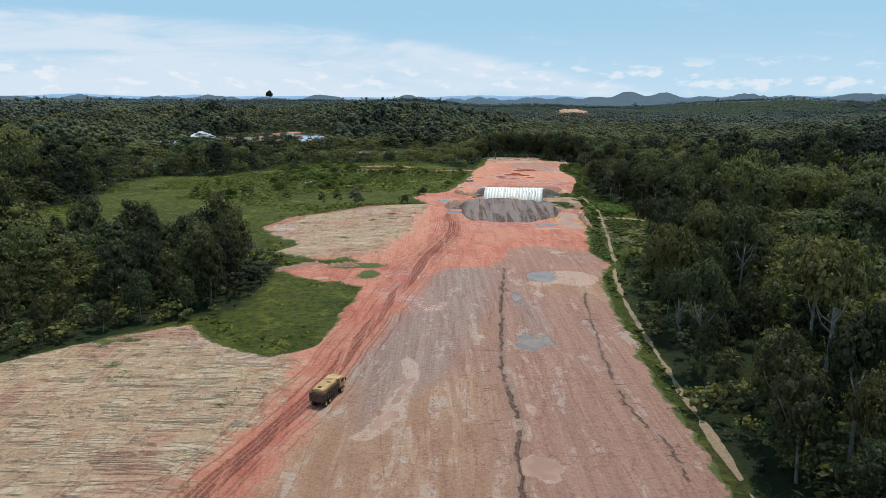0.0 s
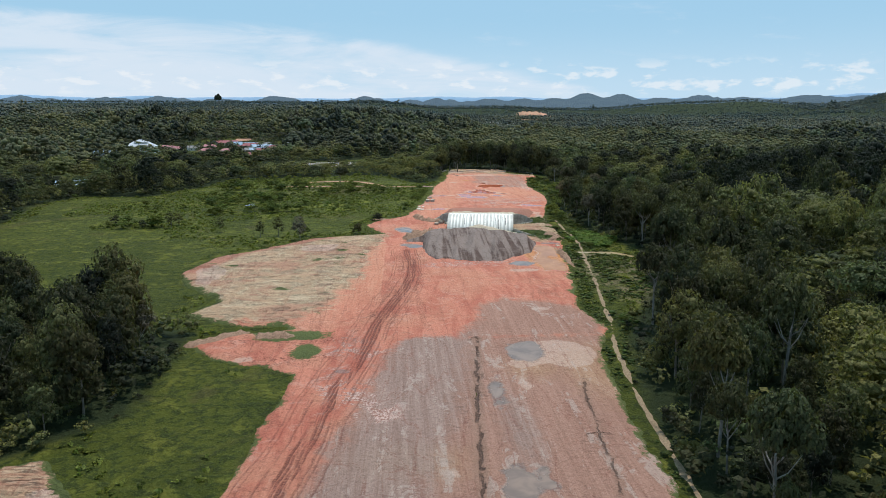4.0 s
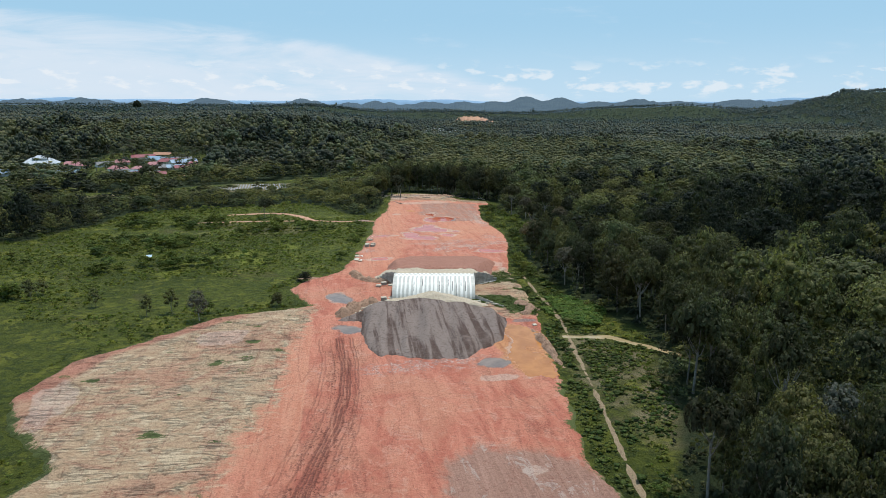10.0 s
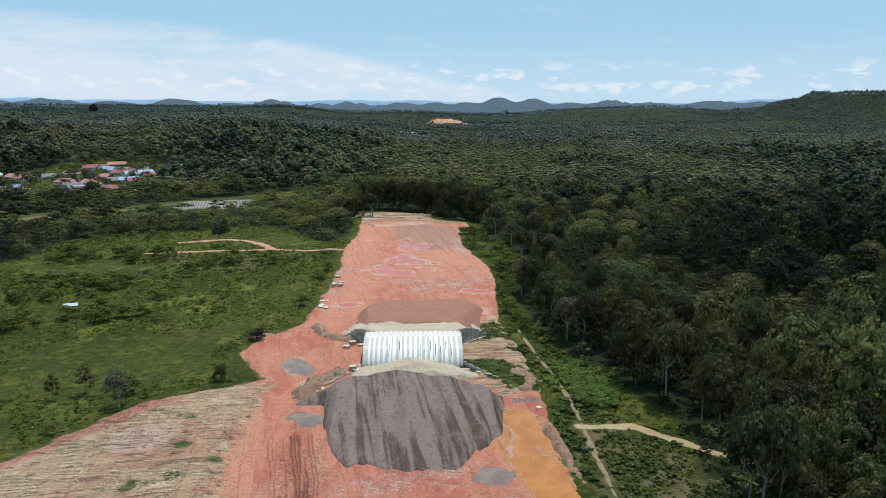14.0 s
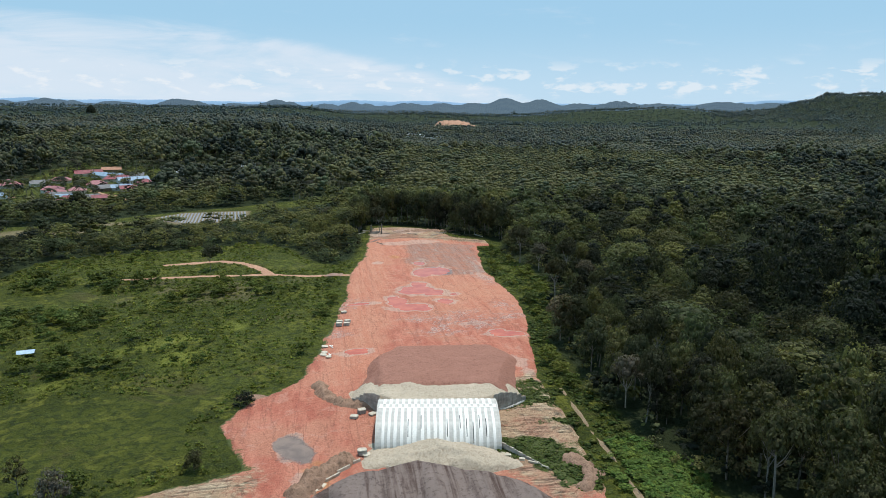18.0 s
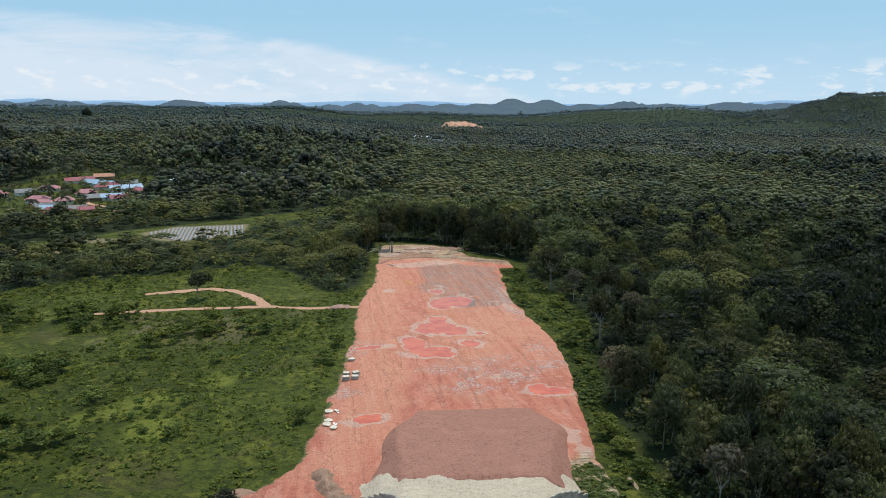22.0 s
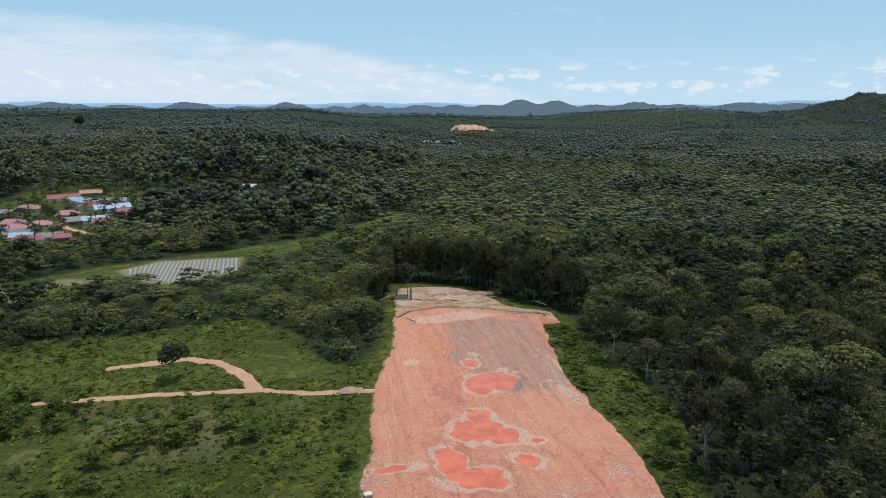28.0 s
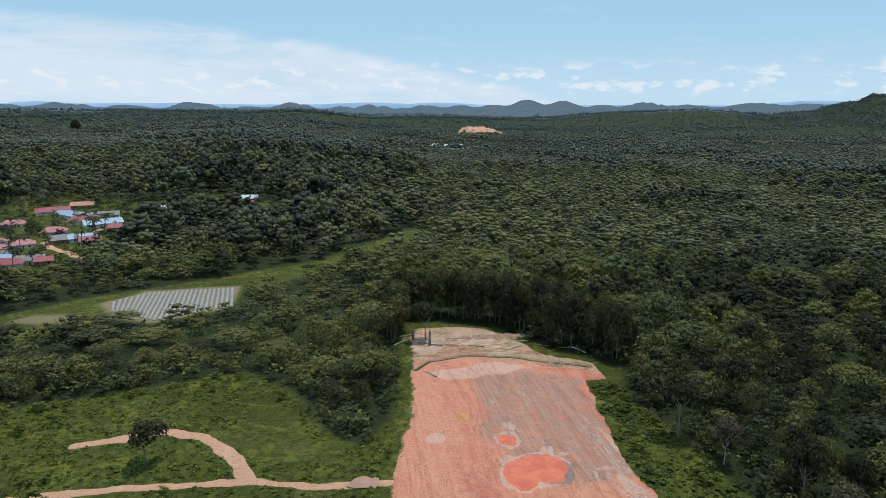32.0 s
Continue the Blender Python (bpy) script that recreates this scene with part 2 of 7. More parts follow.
def foliage(name, dark, light, per_object, dry=(0.16, 0.135, 0.05), rough_leaf=1.0):
    """Leaves: colour and hue vary from plant to plant and from spray to spray. rough_leaf: how coarse the single plant looks."""
    m, t, b = material(name, 0.6)
    b.inputs["Specular IOR Level"].default_value = 0.13
    geo = t.nodes.new("ShaderNodeNewGeometry")
    clump = geo.outputs["Random Per Island"]
    plant = t.nodes.new("ShaderNodeObjectInfo").outputs["Random"] if per_object else attribute(t, "tint")
    hue = math_node(t, "FRACT", math_node(t, "MULTIPLY", plant, 17.31))
    c = mix_node(t, math_node(t, "POWER", plant, 1.05), dark, light)
    c = mix_node(t, math_node(t, "MULTIPLY", ramp_node(t, hue, 0.55, 1.0), 0.5), c, mix_node(t, 1.0, c, (1.34, 1.08, 0.72), "MULTIPLY"))
    c = mix_node(t, math_node(t, "MULTIPLY", ramp_node(t, math_node(t, "MULTIPLY", hue, -1.0), -0.4, 0.0), 0.8), c, mix_node(t, 1.0, c, (0.76, 0.93, 1.0), "MULTIPLY"))
    tract = noise_node(t, geo.outputs["Position"], 0.0042, 4, 0.6)
    c = mix_node(t, math_node(t, "MULTIPLY", ramp_node(t, tract, 0.5, 0.64), 0.35), c, tuple(v * 1.1 for v in light))
    worn = math_node(t, "MULTIPLY", ramp_node(t, plant, 0.93, 0.985), 0.4)
    c = mix_node(t, worn, c, dry)
    lo, hi = 1 - 0.22 * rough_leaf, 1 + 0.26 * rough_leaf
    c = mix_node(t, math_node(t, "POWER", clump, 1.3), mix_node(t, 1.0, c, (lo, lo, lo), "MULTIPLY"), mix_node(t, 1.0, c, (hi, hi, hi * 0.92), "MULTIPLY"))
    if rough_leaf > 0.5:
        leaf = noise_node(t, geo.outputs["Position"], 2.6, 3, 0.7)
        c = mix_node(t, ramp_node(t, leaf, 0.38, 0.56), mix_node(t, 1.0, c, (0.6, 0.6, 0.6), "MULTIPLY"), mix_node(t, 1.0, c, (1.15, 1.15, 1.15), "MULTIPLY"))
        bump(t, b, leaf, 0.8, 0.35)
    wire(t, c, b.inputs["Base Color"])
    glow = t.nodes.new("ShaderNodeBsdfTranslucent")
    wire(t, mix_node(t, 1.0, c, (1.15, 1.25, 0.75), "MULTIPLY"), glow.inputs[0])
    mix = t.nodes.new("ShaderNodeMixShader")
    mix.inputs[0].default_value = 0.38
    wire(t, b.outputs[0], mix.inputs[1]), wire(t, glow.outputs[0], mix.inputs[2])
    wire(t, mix.outputs[0], t.nodes["Material Output"].inputs[0])
    return m


def grass_material():
    m, t, b = material("grass", 0.85)
    b.inputs["Specular IOR Level"].default_value = 0.1
    p = place(t)
    big, mid = noise_node(t, p, 0.018, 7, 0.65, 0.5), noise_node(t, p, 0.09, 8, 0.68, 0.8)
    fine, blades = noise_node(t, p, 0.45, 7, 0.7, 0.5), noise_node(t, p, 2.4, 5, 0.65)
    c = mix_node(t, ramp_node(t, big, 0.35, 0.65), (0.054, 0.064, 0.010), (0.100, 0.111, 0.018))
    c = mix_node(t, ramp_node(t, mid, 0.5, 0.62), c, (0.156, 0.155, 0.026))
    c = mix_node(t, math_node(t, "MULTIPLY", ramp_node(t, fine, 0.46, 0.58), 0.75), c, (0.026, 0.037, 0.011))
    c = mix_node(t, math_node(t, "MULTIPLY", ramp_node(t, blades, 0.5, 0.66), 0.5), c, (0.145, 0.165, 0.034))
    c = mix_node(t, math_node(t, "MULTIPLY", ramp_node(t, noise_node(t, p, 0.035, 6, 0.7, 1.0), 0.56, 0.66), 0.5), c, (0.095, 0.078, 0.03))
    c = mix_node(t, math_node(t, "MULTIPLY", attribute(t, "lime"), ramp_node(t, fine, 0.30, 0.55)), c, mix_node(t, blades, (0.17, 0.185, 0.030), (0.26, 0.27, 0.05)))
    c = mix_node(t, attribute(t, "bare"), c, mix_node(t, fine, (0.20, 0.155, 0.085), (0.34, 0.265, 0.16)))
    # woodland floor: a dark ground colour that includes the canopy's shade
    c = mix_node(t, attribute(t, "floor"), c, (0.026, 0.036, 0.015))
    wire(t, c, b.inputs["Base Color"])
    h = math_node(t, "ADD", math_node(t, "ADD", math_node(t, "MULTIPLY", fine, 1.0), math_node(t, "MULTIPLY", mid, 2.2)), math_node(t, "MULTIPLY", blades, 0.35))
    bump(t, b, h, 1.0, 1.6)
    return m


def band_node(t, value, centre, half):
    """One near a value, none beyond half away from it."""
    d = math_node(t, "ABSOLUTE", math_node(t, "SUBTRACT", value, centre))
    return ramp_node(t, math_node(t, "MULTIPLY", d, -1.0), -half, -half * 0.35)


def earth_material():
    """Cut laterite: red clay, graded gravel, dried mud crusts, tan spoil, wheel tracks, gullies and rubble.
    The mesh carries distances in metres to the zones' outlines; fine noise breaks up each edge."""
    m, t, b = material("earth", 0.85)
    b.inputs["Specular IOR Level"].default_value = 0.2
    p = place(t)
    def mul(a, k):
        return math_node(t, "MULTIPLY", a, k)
    def add(a, k):
        return math_node(t, "ADD", a, k)
    def centred(n, gain):
        return mul(math_node(t, "SUBTRACT", n, 0.5), gain)
    def line(n, half):
        """Thin lines along the level curves of a noise."""
        return ramp_node(t, mul(math_node(t, "ABSOLUTE", math_node(t, "SUBTRACT", n, 0.5)), -1.0), -half, -half * 0.2)
    def zone(name, by, gain, soft=0.5):
        return ramp_node(t, add(attribute(t, name), centred(by, gain)), -soft, soft)
    big, mid = noise_node(t, p, 0.045, 8, 0.65, 0.8), noise_node(t, p, 0.2, 9, 0.7, 1.0)
    fine, grit = noise_node(t, p, 1.1, 8, 0.72, 0.4), noise_node(t, p, 5.0, 5, 0.65)
    clod = noise_node(t, p, 2.4, 3, 0.6)
    along = stretch_node(t, p, (1.0, 0.035, 1.0), 8)
    streak, comb_n = noise_node(t, along, 0.9, 8, 0.68, 0.35), noise_node(t, along, 3.4, 4, 0.6, 0.2)
    smear = noise_node(t, stretch_node(t, p, (0.26, 0.05, 1.0), 8), 0.8, 9, 0.7, 1.0)
    across = noise_node(t, stretch_node(t, p, (0.10, 0.62, 1.0), 7), 0.8, 9, 0.72, 2.6)
    furrow = line(noise_node(t, stretch_node(t, p, (0.045, 0.62, 1.0), 7), 1.0, 6, 0.6, 1.8), 0.035)
    furrow = mul(furrow, ramp_node(t, mid, 0.44, 0.56))
    # red clay: trodden pink, darker scraped runs, pale dry film
    red = mix_node(t, ramp_node(t, smear, 0.40, 0.60), (0.43, 0.130, 0.084), (0.55, 0.210, 0.137))
    red = mix_node(t, mul(ramp_node(t, big, 0.45, 0.62), 0.6), red, (0.52, 0.242, 0.152))
    red = mix_node(t, mul(ramp_node(t, streak, 0.52, 0.66), 0.24), red, (0.37, 0.118, 0.078))
    red = mix_node(t, mul(ramp_node(t, mid, 0.52, 0.64), 0.4), red, (0.57, 0.33, 0.25))
    red = mix_node(t, mul(zone("sandy", mid, 14.0, 5.0), 0.6), red, mix_node(t, ramp_node(t, streak, 0.35, 0.65), (0.54, 0.222, 0.132), (0.60, 0.295, 0.185)))
    # graded gravel: reddish brown, ochre in the south-west, slate fines over the north-west
    grey = mix_node(t, ramp_node(t, streak, 0.34, 0.66), (0.305, 0.162, 0.117), (0.39, 0.218, 0.16))
    grey = mix_node(t, mul(zone("ochre", mid, 12.0, 4.0), 0.85), grey, mix_node(t, ramp_node(t, smear, 0.4, 0.6), (0.33, 0.178, 0.105), (0.43, 0.262, 0.165)))
    grey = mix_node(t, mul(zone("slate", add(mul(mid, 0.5), mul(streak, 0.5)), 22.0, 4.0), 0.75), grey, mix_node(t, ramp_node(t, streak, 0.35, 0.65), (0.255, 0.170, 0.140), (0.345, 0.250, 0.208)))
    grey = mix_node(t, mul(ramp_node(t, comb_n, 0.52, 0.66), 0.11), grey, (0.20, 0.115, 0.085))
    grey = mix_node(t, mul(ramp_node(t, mul(comb_n, -1.0), -0.44, -0.34), 0.13), grey, (0.48, 0.315, 0.235))
    # tipped spoil: cream soil with dark furrows, red and grey runs
    tan = mix_node(t, ramp_node(t, across, 0.32, 0.66), (0.365, 0.228, 0.138), (0.500, 0.345, 0.215))
    tan = mix_node(t, mul(ramp_node(t, mid, 0.47, 0.58), 0.65), tan, (0.59, 0.452, 0.300))
    tan = mix_node(t, mul(ramp_node(t, big, 0.50, 0.60), 0.6), tan, mix_node(t, ramp_node(t, across, 0.4, 0.6), (0.32, 0.125, 0.082), (0.46, 0.24, 0.155)))
    tan = mix_node(t, mul(ramp_node(t, mul(big, -1.0), -0.42, -0.34), 0.6), tan, (0.27, 0.195, 0.14))
    tan = mix_node(t, mul(furrow, 0.17), tan, (0.125, 0.078, 0.053))
    tan = mix_node(t, mul(zone("redrim", add(mul(mid, 0.5), mul(across, 0.5)), 9.0, 1.5), 0.8), tan, mix_node(t, across, (0.33, 0.095, 0.065), (0.50, 0.23, 0.155)))
    c = mix_node(t, zone("grey", add(mul(mid, 0.6), mul(smear, 0.4)), 16.0, 2.2), red, grey)
    c = mix_node(t, zone("tan", add(mul(mid, 0.6), mul(across, 0.4)), 24.0, 2.5), c, tan)
    c = mix_node(t, mul(zone("orange", mid, 6.0, 1.0), 0.85), c, mix_node(t, ramp_node(t, smear, 0.4, 0.6), (0.43, 0.175, 0.070), (0.53, 0.255, 0.115)))
    # pale dried mud, and rubble strewn over the clay
    pale = mix_node(t, ramp_node(t, fine, 0.38, 0.62), (0.47, 0.315, 0.24), (0.60, 0.44, 0.35))
    rim = zone("pale", add(mul(fine, 0.6), mul(mid, 0.4)), 2.6, 0.25)
    c = mix_node(t, mul(rim, 0.62), c, pale)
    film = mul(ramp_node(t, smear, 0.545, 0.575), ramp_node(t, mid, 0.47, 0.53))
    c = mix_node(t, mul(film, mul(zone("grey", mid, 4.0, 1.0), 0.6)), c, mix_node(t, fine, (0.40, 0.30, 0.25), (0.50, 0.40, 0.335)))
    strewn = zone("rubble", mid, 12.0, 2.5)
    c = mix_node(t, mul(strewn, ramp_node(t, add(mul(fine, 0.5), mul(mid, 0.5)), 0.47, 0.55)), c, mix_node(t, ramp_node(t, clod, 0.40, 0.6), (0.28, 0.125, 0.09), (0.62, 0.44, 0.37)))
    c = mix_node(t, mul(zone("damp", add(mul(mid, 0.5), mul(fine, 0.5)), 2.4, 0.35), 0.8), c, mix_node(t, fine, (0.15, 0.115, 0.10), (0.24, 0.19, 0.165)))
    # wheel tracks of the haul road: paired dark lines with tread marks, wandering a little
    lane = add(attribute(t, "lane"), centred(noise_node(t, p, 0.03, 4, 0.55), 5.0))
    worn = ramp_node(t, noise_node(t, along, 0.35, 4, 0.6), 0.36, 0.5)
    tread = ramp_node(t, clod, 0.40, 0.54)
    tracks = None
    for centre, half, deep in ((-6.3, 0.16, 0.4), (-5.4, 0.14, 0.35), (-3.1, 0.2, 0.5), (-1.25, 0.26, 0.95), (-0.5, 0.22, 0.85), (0.35, 0.3, 1.0), (1.15, 0.25, 0.9), (2.6, 0.2, 0.5), (3.4, 0.2, 0.45), (5.2, 0.16, 0.35)):
        g = mul(band_node(t, lane, centre, half * 1.5), deep)
        tracks = g if tracks is None else math_node(t, "MAXIMUM", tracks, g)
    tracks = mul(tracks, mul(worn, add(mul(tread, 0.6), 0.4)))
    bed = mul(band_node(t, lane, -0.1, 3.2), mul(worn, 0.35))
    c = mix_node(t, bed, c, (0.42, 0.118, 0.075))
    churn = mul(zone("churn", mid, 12.0, 3.0), ramp_node(t, add(mul(clod, 0.5), mul(fine, 0.5)), 0.535, 0.585))
    dark = math_node(t, "MAXIMUM", mul(tracks, 0.8), mul(churn, 0.75))
    c = mix_node(t, dark, c, mix_node(t, fine, (0.15, 0.050, 0.036), (0.29, 0.105, 0.075)))
    arcs = line(noise_node(t, p, 0.075, 3, 0.5, 1.6), 0.012)
    arcs = math_node(t, "MAXIMUM", arcs, line(noise_node(t, stretch_node(t, p, (1.0, 0.12, 1.0), 8), 0.12, 3, 0.5, 0.5), 0.016))
    c = mix_node(t, mul(mul(arcs, tread), 0.45), c, (0.23, 0.085, 0.058))
    # eroded gullies with side spurs
    wob = centred(noise_node(t, p, 0.35, 6, 0.7), 3.0)
    seam, crack = add(attribute(t, "seam"), wob), add(attribute(t, "crack"), wob)
    cut = ramp_node(t, noise_node(t, p, 0.22, 4, 0.6), 0.40, 0.5)
    spur = line(noise_node(t, stretch_node(t, p, (0.10, 0.55, 1.0), -6), 0.8, 4, 0.55, 0.5), 0.008)
    spur = mul(spur, ramp_node(t, noise_node(t, p, 0.12, 3, 0.5), 0.52, 0.6))
    gully = mul(math_node(t, "MAXIMUM", band_node(t, seam, 0.0, 0.36), mul(band_node(t, crack, 0.0, 0.26), 0.8)), cut)
    gully = math_node(t, "MAXIMUM", gully, mul(spur, math_node(t, "MAXIMUM", band_node(t, seam, -1.0, 4.0), band_node(t, crack, -0.5, 3.4))))
    washed = mul(math_node(t, "MAXIMUM", band_node(t, seam, 0.0, 1.6), mul(band_node(t, crack, 0.0, 1.2), 0.7)), 0.5)
    c = mix_node(t, washed, c, mix_node(t, fine, (0.19, 0.112, 0.08), (0.36, 0.225, 0.16)))
    c = mix_node(t, mul(gully, 0.75), c, (0.085, 0.05, 0.037))
    # breaking up of everything
    c = mix_node(t, mul(ramp_node(t, clod, 0.54, 0.66), 0.34), c, mix_node(t, 1.0, c, (0.62, 0.58, 0.56), "MULTIPLY"))
    c = mix_node(t, mul(ramp_node(t, mul(clod, -1.0), -0.46, -0.36), 0.3), c, mix_node(t, 1.0, c, (1.18, 1.2, 1.2), "MULTIPLY"))
    c = mix_node(t, mul(ramp_node(t, grit, 0.52, 0.66), 0.30), c, mix_node(t, 1.0, c, (1.38, 1.40, 1.40), "MULTIPLY"))
    c = mix_node(t, mul(ramp_node(t, fine, 0.52, 0.62), 0.42), c, mix_node(t, 1.0, c, (0.55, 0.5, 0.5), "MULTIPLY"))
    weed = zone("weed", add(mul(fine, 0.8), mul(mid, 0.2)), 6.0, 0.4)
    c = mix_node(t, weed, c, mix_node(t, fine, (0.05, 0.068, 0.018), (0.13, 0.145, 0.045)))
    wire(t, c, b.inputs["Base Color"])
    wire(t, math_node(t, "SUBTRACT", 0.88, mul(zone("damp", mid, 1.5, 0.5), 0.45)), b.inputs["Roughness"])
    h = add(add(mul(fine, 0.8), mul(grit, 0.22)), mul(mix_node(t, zone("tan", mid, 6.0, 2.0), comb_n, across), 0.2))
    h = math_node(t, "SUBTRACT", h, mul(math_node(t, "MAXIMUM", math_node(t, "MAXIMUM", dark, gully), mul(furrow, mul(zone("tan", mid, 6.0, 2.0), 0.6))), 0.8))
    bump(t, b, h, 1.0, 0.75)
    return m


def heap_material(name, dark, light, streaked=True, stones=0.0):
    m, t, b = material(name, 0.9)
    b.inputs["Specular IOR Level"].default_value = 0.15
    p = place(t)
    down = stretch_node(t, p, (0.34, 0.022, 0.1), 8.5)
    mid, fine, grit = noise_node(t, p, 0.16, 8, 0.68, 0.8), noise_node(t, p, 1.1, 7, 0.7), noise_node(t, p, 5.0, 5, 0.65)
    streak = noise_node(t, down, 1.0, 5, 0.6, 0.3) if streaked else fine
    c = mix_node(t, ramp_node(t, streak, 0.42, 0.54) if streaked else ramp_node(t, streak, 0.34, 0.6), dark, light)
    c = mix_node(t, math_node(t, "MULTIPLY", ramp_node(t, mid, 0.45, 0.7), 0.5), c, tuple(v * 1.15 for v in light))
    c = mix_node(t, math_node(t, "MULTIPLY", ramp_node(t, fine, 0.5, 0.64), 0.5), c, tuple(v * 0.6 for v in dark))
    c = mix_node(t, math_node(t, "MULTIPLY", ramp_node(t, grit, 0.55, 0.8), 0.35 + stones), c, tuple(min(1, v * 1.5) for v in light))
    wire(t, c, b.inputs["Base Color"])
    bump(t, b, math_node(t, "ADD", fine, math_node(t, "MULTIPLY", grit, 0.4)), 1.0, 0.5)
    return m


def water_material(name, shallow, deep, rough=0.06):
    m, t, b = material(name, rough)
    b.inputs["IOR"].default_value = 1.33
    p = place(t)
    mid, fine = noise_node(t, p, 0.22, 4, 0.6, 0.6), noise_node(t, p, 2.2, 3)
    c = mix_node(t, ramp_node(t, mid, 0.35, 0.65), deep, shallow)
    wire(t, c, b.inputs["Base Color"])
    bump(t, b, fine, 0.04, 0.05)
    return m


GRASS, EARTH = grass_material(), earth_material()
GRAVEL = heap_material("dark gravel fill", (0.098, 0.062, 0.050), (0.235, 0.178, 0.152), True, 0.05)
PAD = heap_material("brown fill", (0.25, 0.112, 0.078), (0.40, 0.195, 0.14), False)
SAND = heap_material("pale sand", (0.40, 0.315, 0.225), (0.58, 0.48, 0.36), False)
DIRT = heap_material("path dirt", (0.38, 0.185, 0.115), (0.53, 0.31, 0.20), False)
TRAIL = heap_material("trodden soil", (0.22, 0.155, 0.095), (0.33, 0.24, 0.15), False)
RUBBLE = heap_material("dug clay", (0.20, 0.12, 0.08), (0.40, 0.25, 0.17), False, 0.2)
RED_WATER = water_material("red muddy water", (0.56, 0.145, 0.072), (0.45, 0.10, 0.055))
GREY_WATER = water_material("grey muddy water", (0.25, 0.175, 0.135), (0.165, 0.12, 0.098), 0.2)
ORANGE_WATER = water_material("orange muddy water", (0.46, 0.185, 0.052), (0.36, 0.135, 0.034), 0.2)
MUD = water_material("brown mud", (0.33, 0.19, 0.13), (0.26, 0.145, 0.10), 0.5)
STREAM_WATER = water_material("tan stream water", (0.40, 0.30, 0.165), (0.33, 0.24, 0.125), 0.1)
LEAF = foliage("tree leaves", (0.025, 0.026, 0.019), (0.118, 0.120, 0.054), True)
LEAF_STUFF = foliage("woodland leaves", (0.028, 0.030, 0.020), (0.168, 0.174, 0.073), False)
# further woods: paler, bluer leaf copies with distance haze put into their colours
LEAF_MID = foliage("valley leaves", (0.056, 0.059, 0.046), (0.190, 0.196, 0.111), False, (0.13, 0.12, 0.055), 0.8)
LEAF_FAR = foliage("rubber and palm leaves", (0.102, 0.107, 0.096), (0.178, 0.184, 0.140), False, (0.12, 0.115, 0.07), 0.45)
LEAF_HAZE = foliage("bluish hill leaves", (0.100, 0.120, 0.126), (0.148, 0.172, 0.168), False, (0.12, 0.12, 0.10), 0.3)
VERGE = foliage("verge leaves", (0.066, 0.090, 0.022), (0.130, 0.160, 0.042), False)
BUSH = foliage("shrub leaves", (0.066, 0.088, 0.022), (0.160, 0.190, 0.048), True, (0.16, 0.17, 0.05))
CREEPER = foliage("creeper leaves", (0.095, 0.145, 0.032), (0.150, 0.215, 0.052), False)
BUSH_STUFF = foliage("scrub leaves", (0.078, 0.092, 0.020), (0.185, 0.205, 0.045), False, (0.16, 0.17, 0.05))
BARK = plain("bark", (0.21, 0.175, 0.14), 0.9, vary=0.4, scale=0.8, grain=0.05)
PALE_BARK = plain("pale bark", (0.20, 0.185, 0.16), 0.85, vary=0.35, scale=0.9, grain=0.04)
DEAD_WOOD = plain("grey dead wood", (0.36, 0.31, 0.26), 0.9, vary=0.3, scale=1.2)
CONCRETE = plain("grey concrete", (0.56, 0.525, 0.465), 0.8, vary=0.22, scale=0.5, grain=0.02, fine=5)
CLOTH = plain("white joint sheet", (0.83, 0.79, 0.72), 0.7, vary=0.06, scale=0.7, grain=0.02, fine=4)
PANEL = plain("weathered panel", (0.40, 0.365, 0.315), 0.85, vary=0.35, scale=0.6, grain=0.03)
PANEL_TOP = plain("cut panel edge", (0.56, 0.49, 0.38), 0.8, vary=0.2)
BLACK = plain("dark rubber", (0.018, 0.017, 0.017), 0.75, vary=0.3)
YELLOW = plain("dusty yellow paint", (0.46, 0.28, 0.11), 0.6, vary=0.35, scale=0.9)
RUST = plain("brown painted steel", (0.075, 0.042, 0.026), 0.7, vary=0.4, scale=0.8)
TWIGS = foliage("dry grey twigs", (0.085, 0.078, 0.062), (0.15, 0.135, 0.11), True, (0.16, 0.13, 0.1))
GLASS = plain("dark glass", (0.02, 0.025, 0.03), 0.08, vary=0.2)


# ---- plan ----
ROAD_RIGHT = [(33, -57), (34, 30), (35, 77), (37, 112), (40, 151), (43, 186), (50, 203), (47, 219), (54, 258), (60, 292), (64, 318), (67, 345), (68, 371), (73, 393), (82, 432), (84, 450), (83, 500), (92, 556), (104, 553), (106, 562), (98, 573), (86, 580), (79, 598), (70, 614), (56, 620), (44, 626)]
ROAD_LEFT = [(38, 608), (37, 590), (35, 572), (30, 533), (21, 496), (18, 460), (12, 423), (2, 377), (-9, 367), (-16, 353), (-7, 331), (-35, 321), (-51, 301), (-65, 287), (-69, 265), (-63, 250), (-48, 231), (-55, 219), (-38, 208), (-28, 210), (-26, 206), (-40, 203), (-48, 196), (-40, 187), (-21, 177), (-22, 160), (-26, 131), (-32, 124), (-47, 134), (-54, 145), (-68, 136), (-82, 120), (-130, 85), (-168, 30), (-160, -57)]
BARE = ROAD_RIGHT + ROAD_LEFT
SPOIL_FAR = [(-6, 328), (-10, 300), (-13, 260), (-20, 222), (-30, 208), (-58, 216), (-74, 262), (-64, 294), (-34, 326)]
SPOIL_NEAR = [(-40, -58), (-36, 30), (-33, 77), (-27, 112), (-27, 126), (-54, 150), (-95, 124), (-180, 30), (-180, -58)]
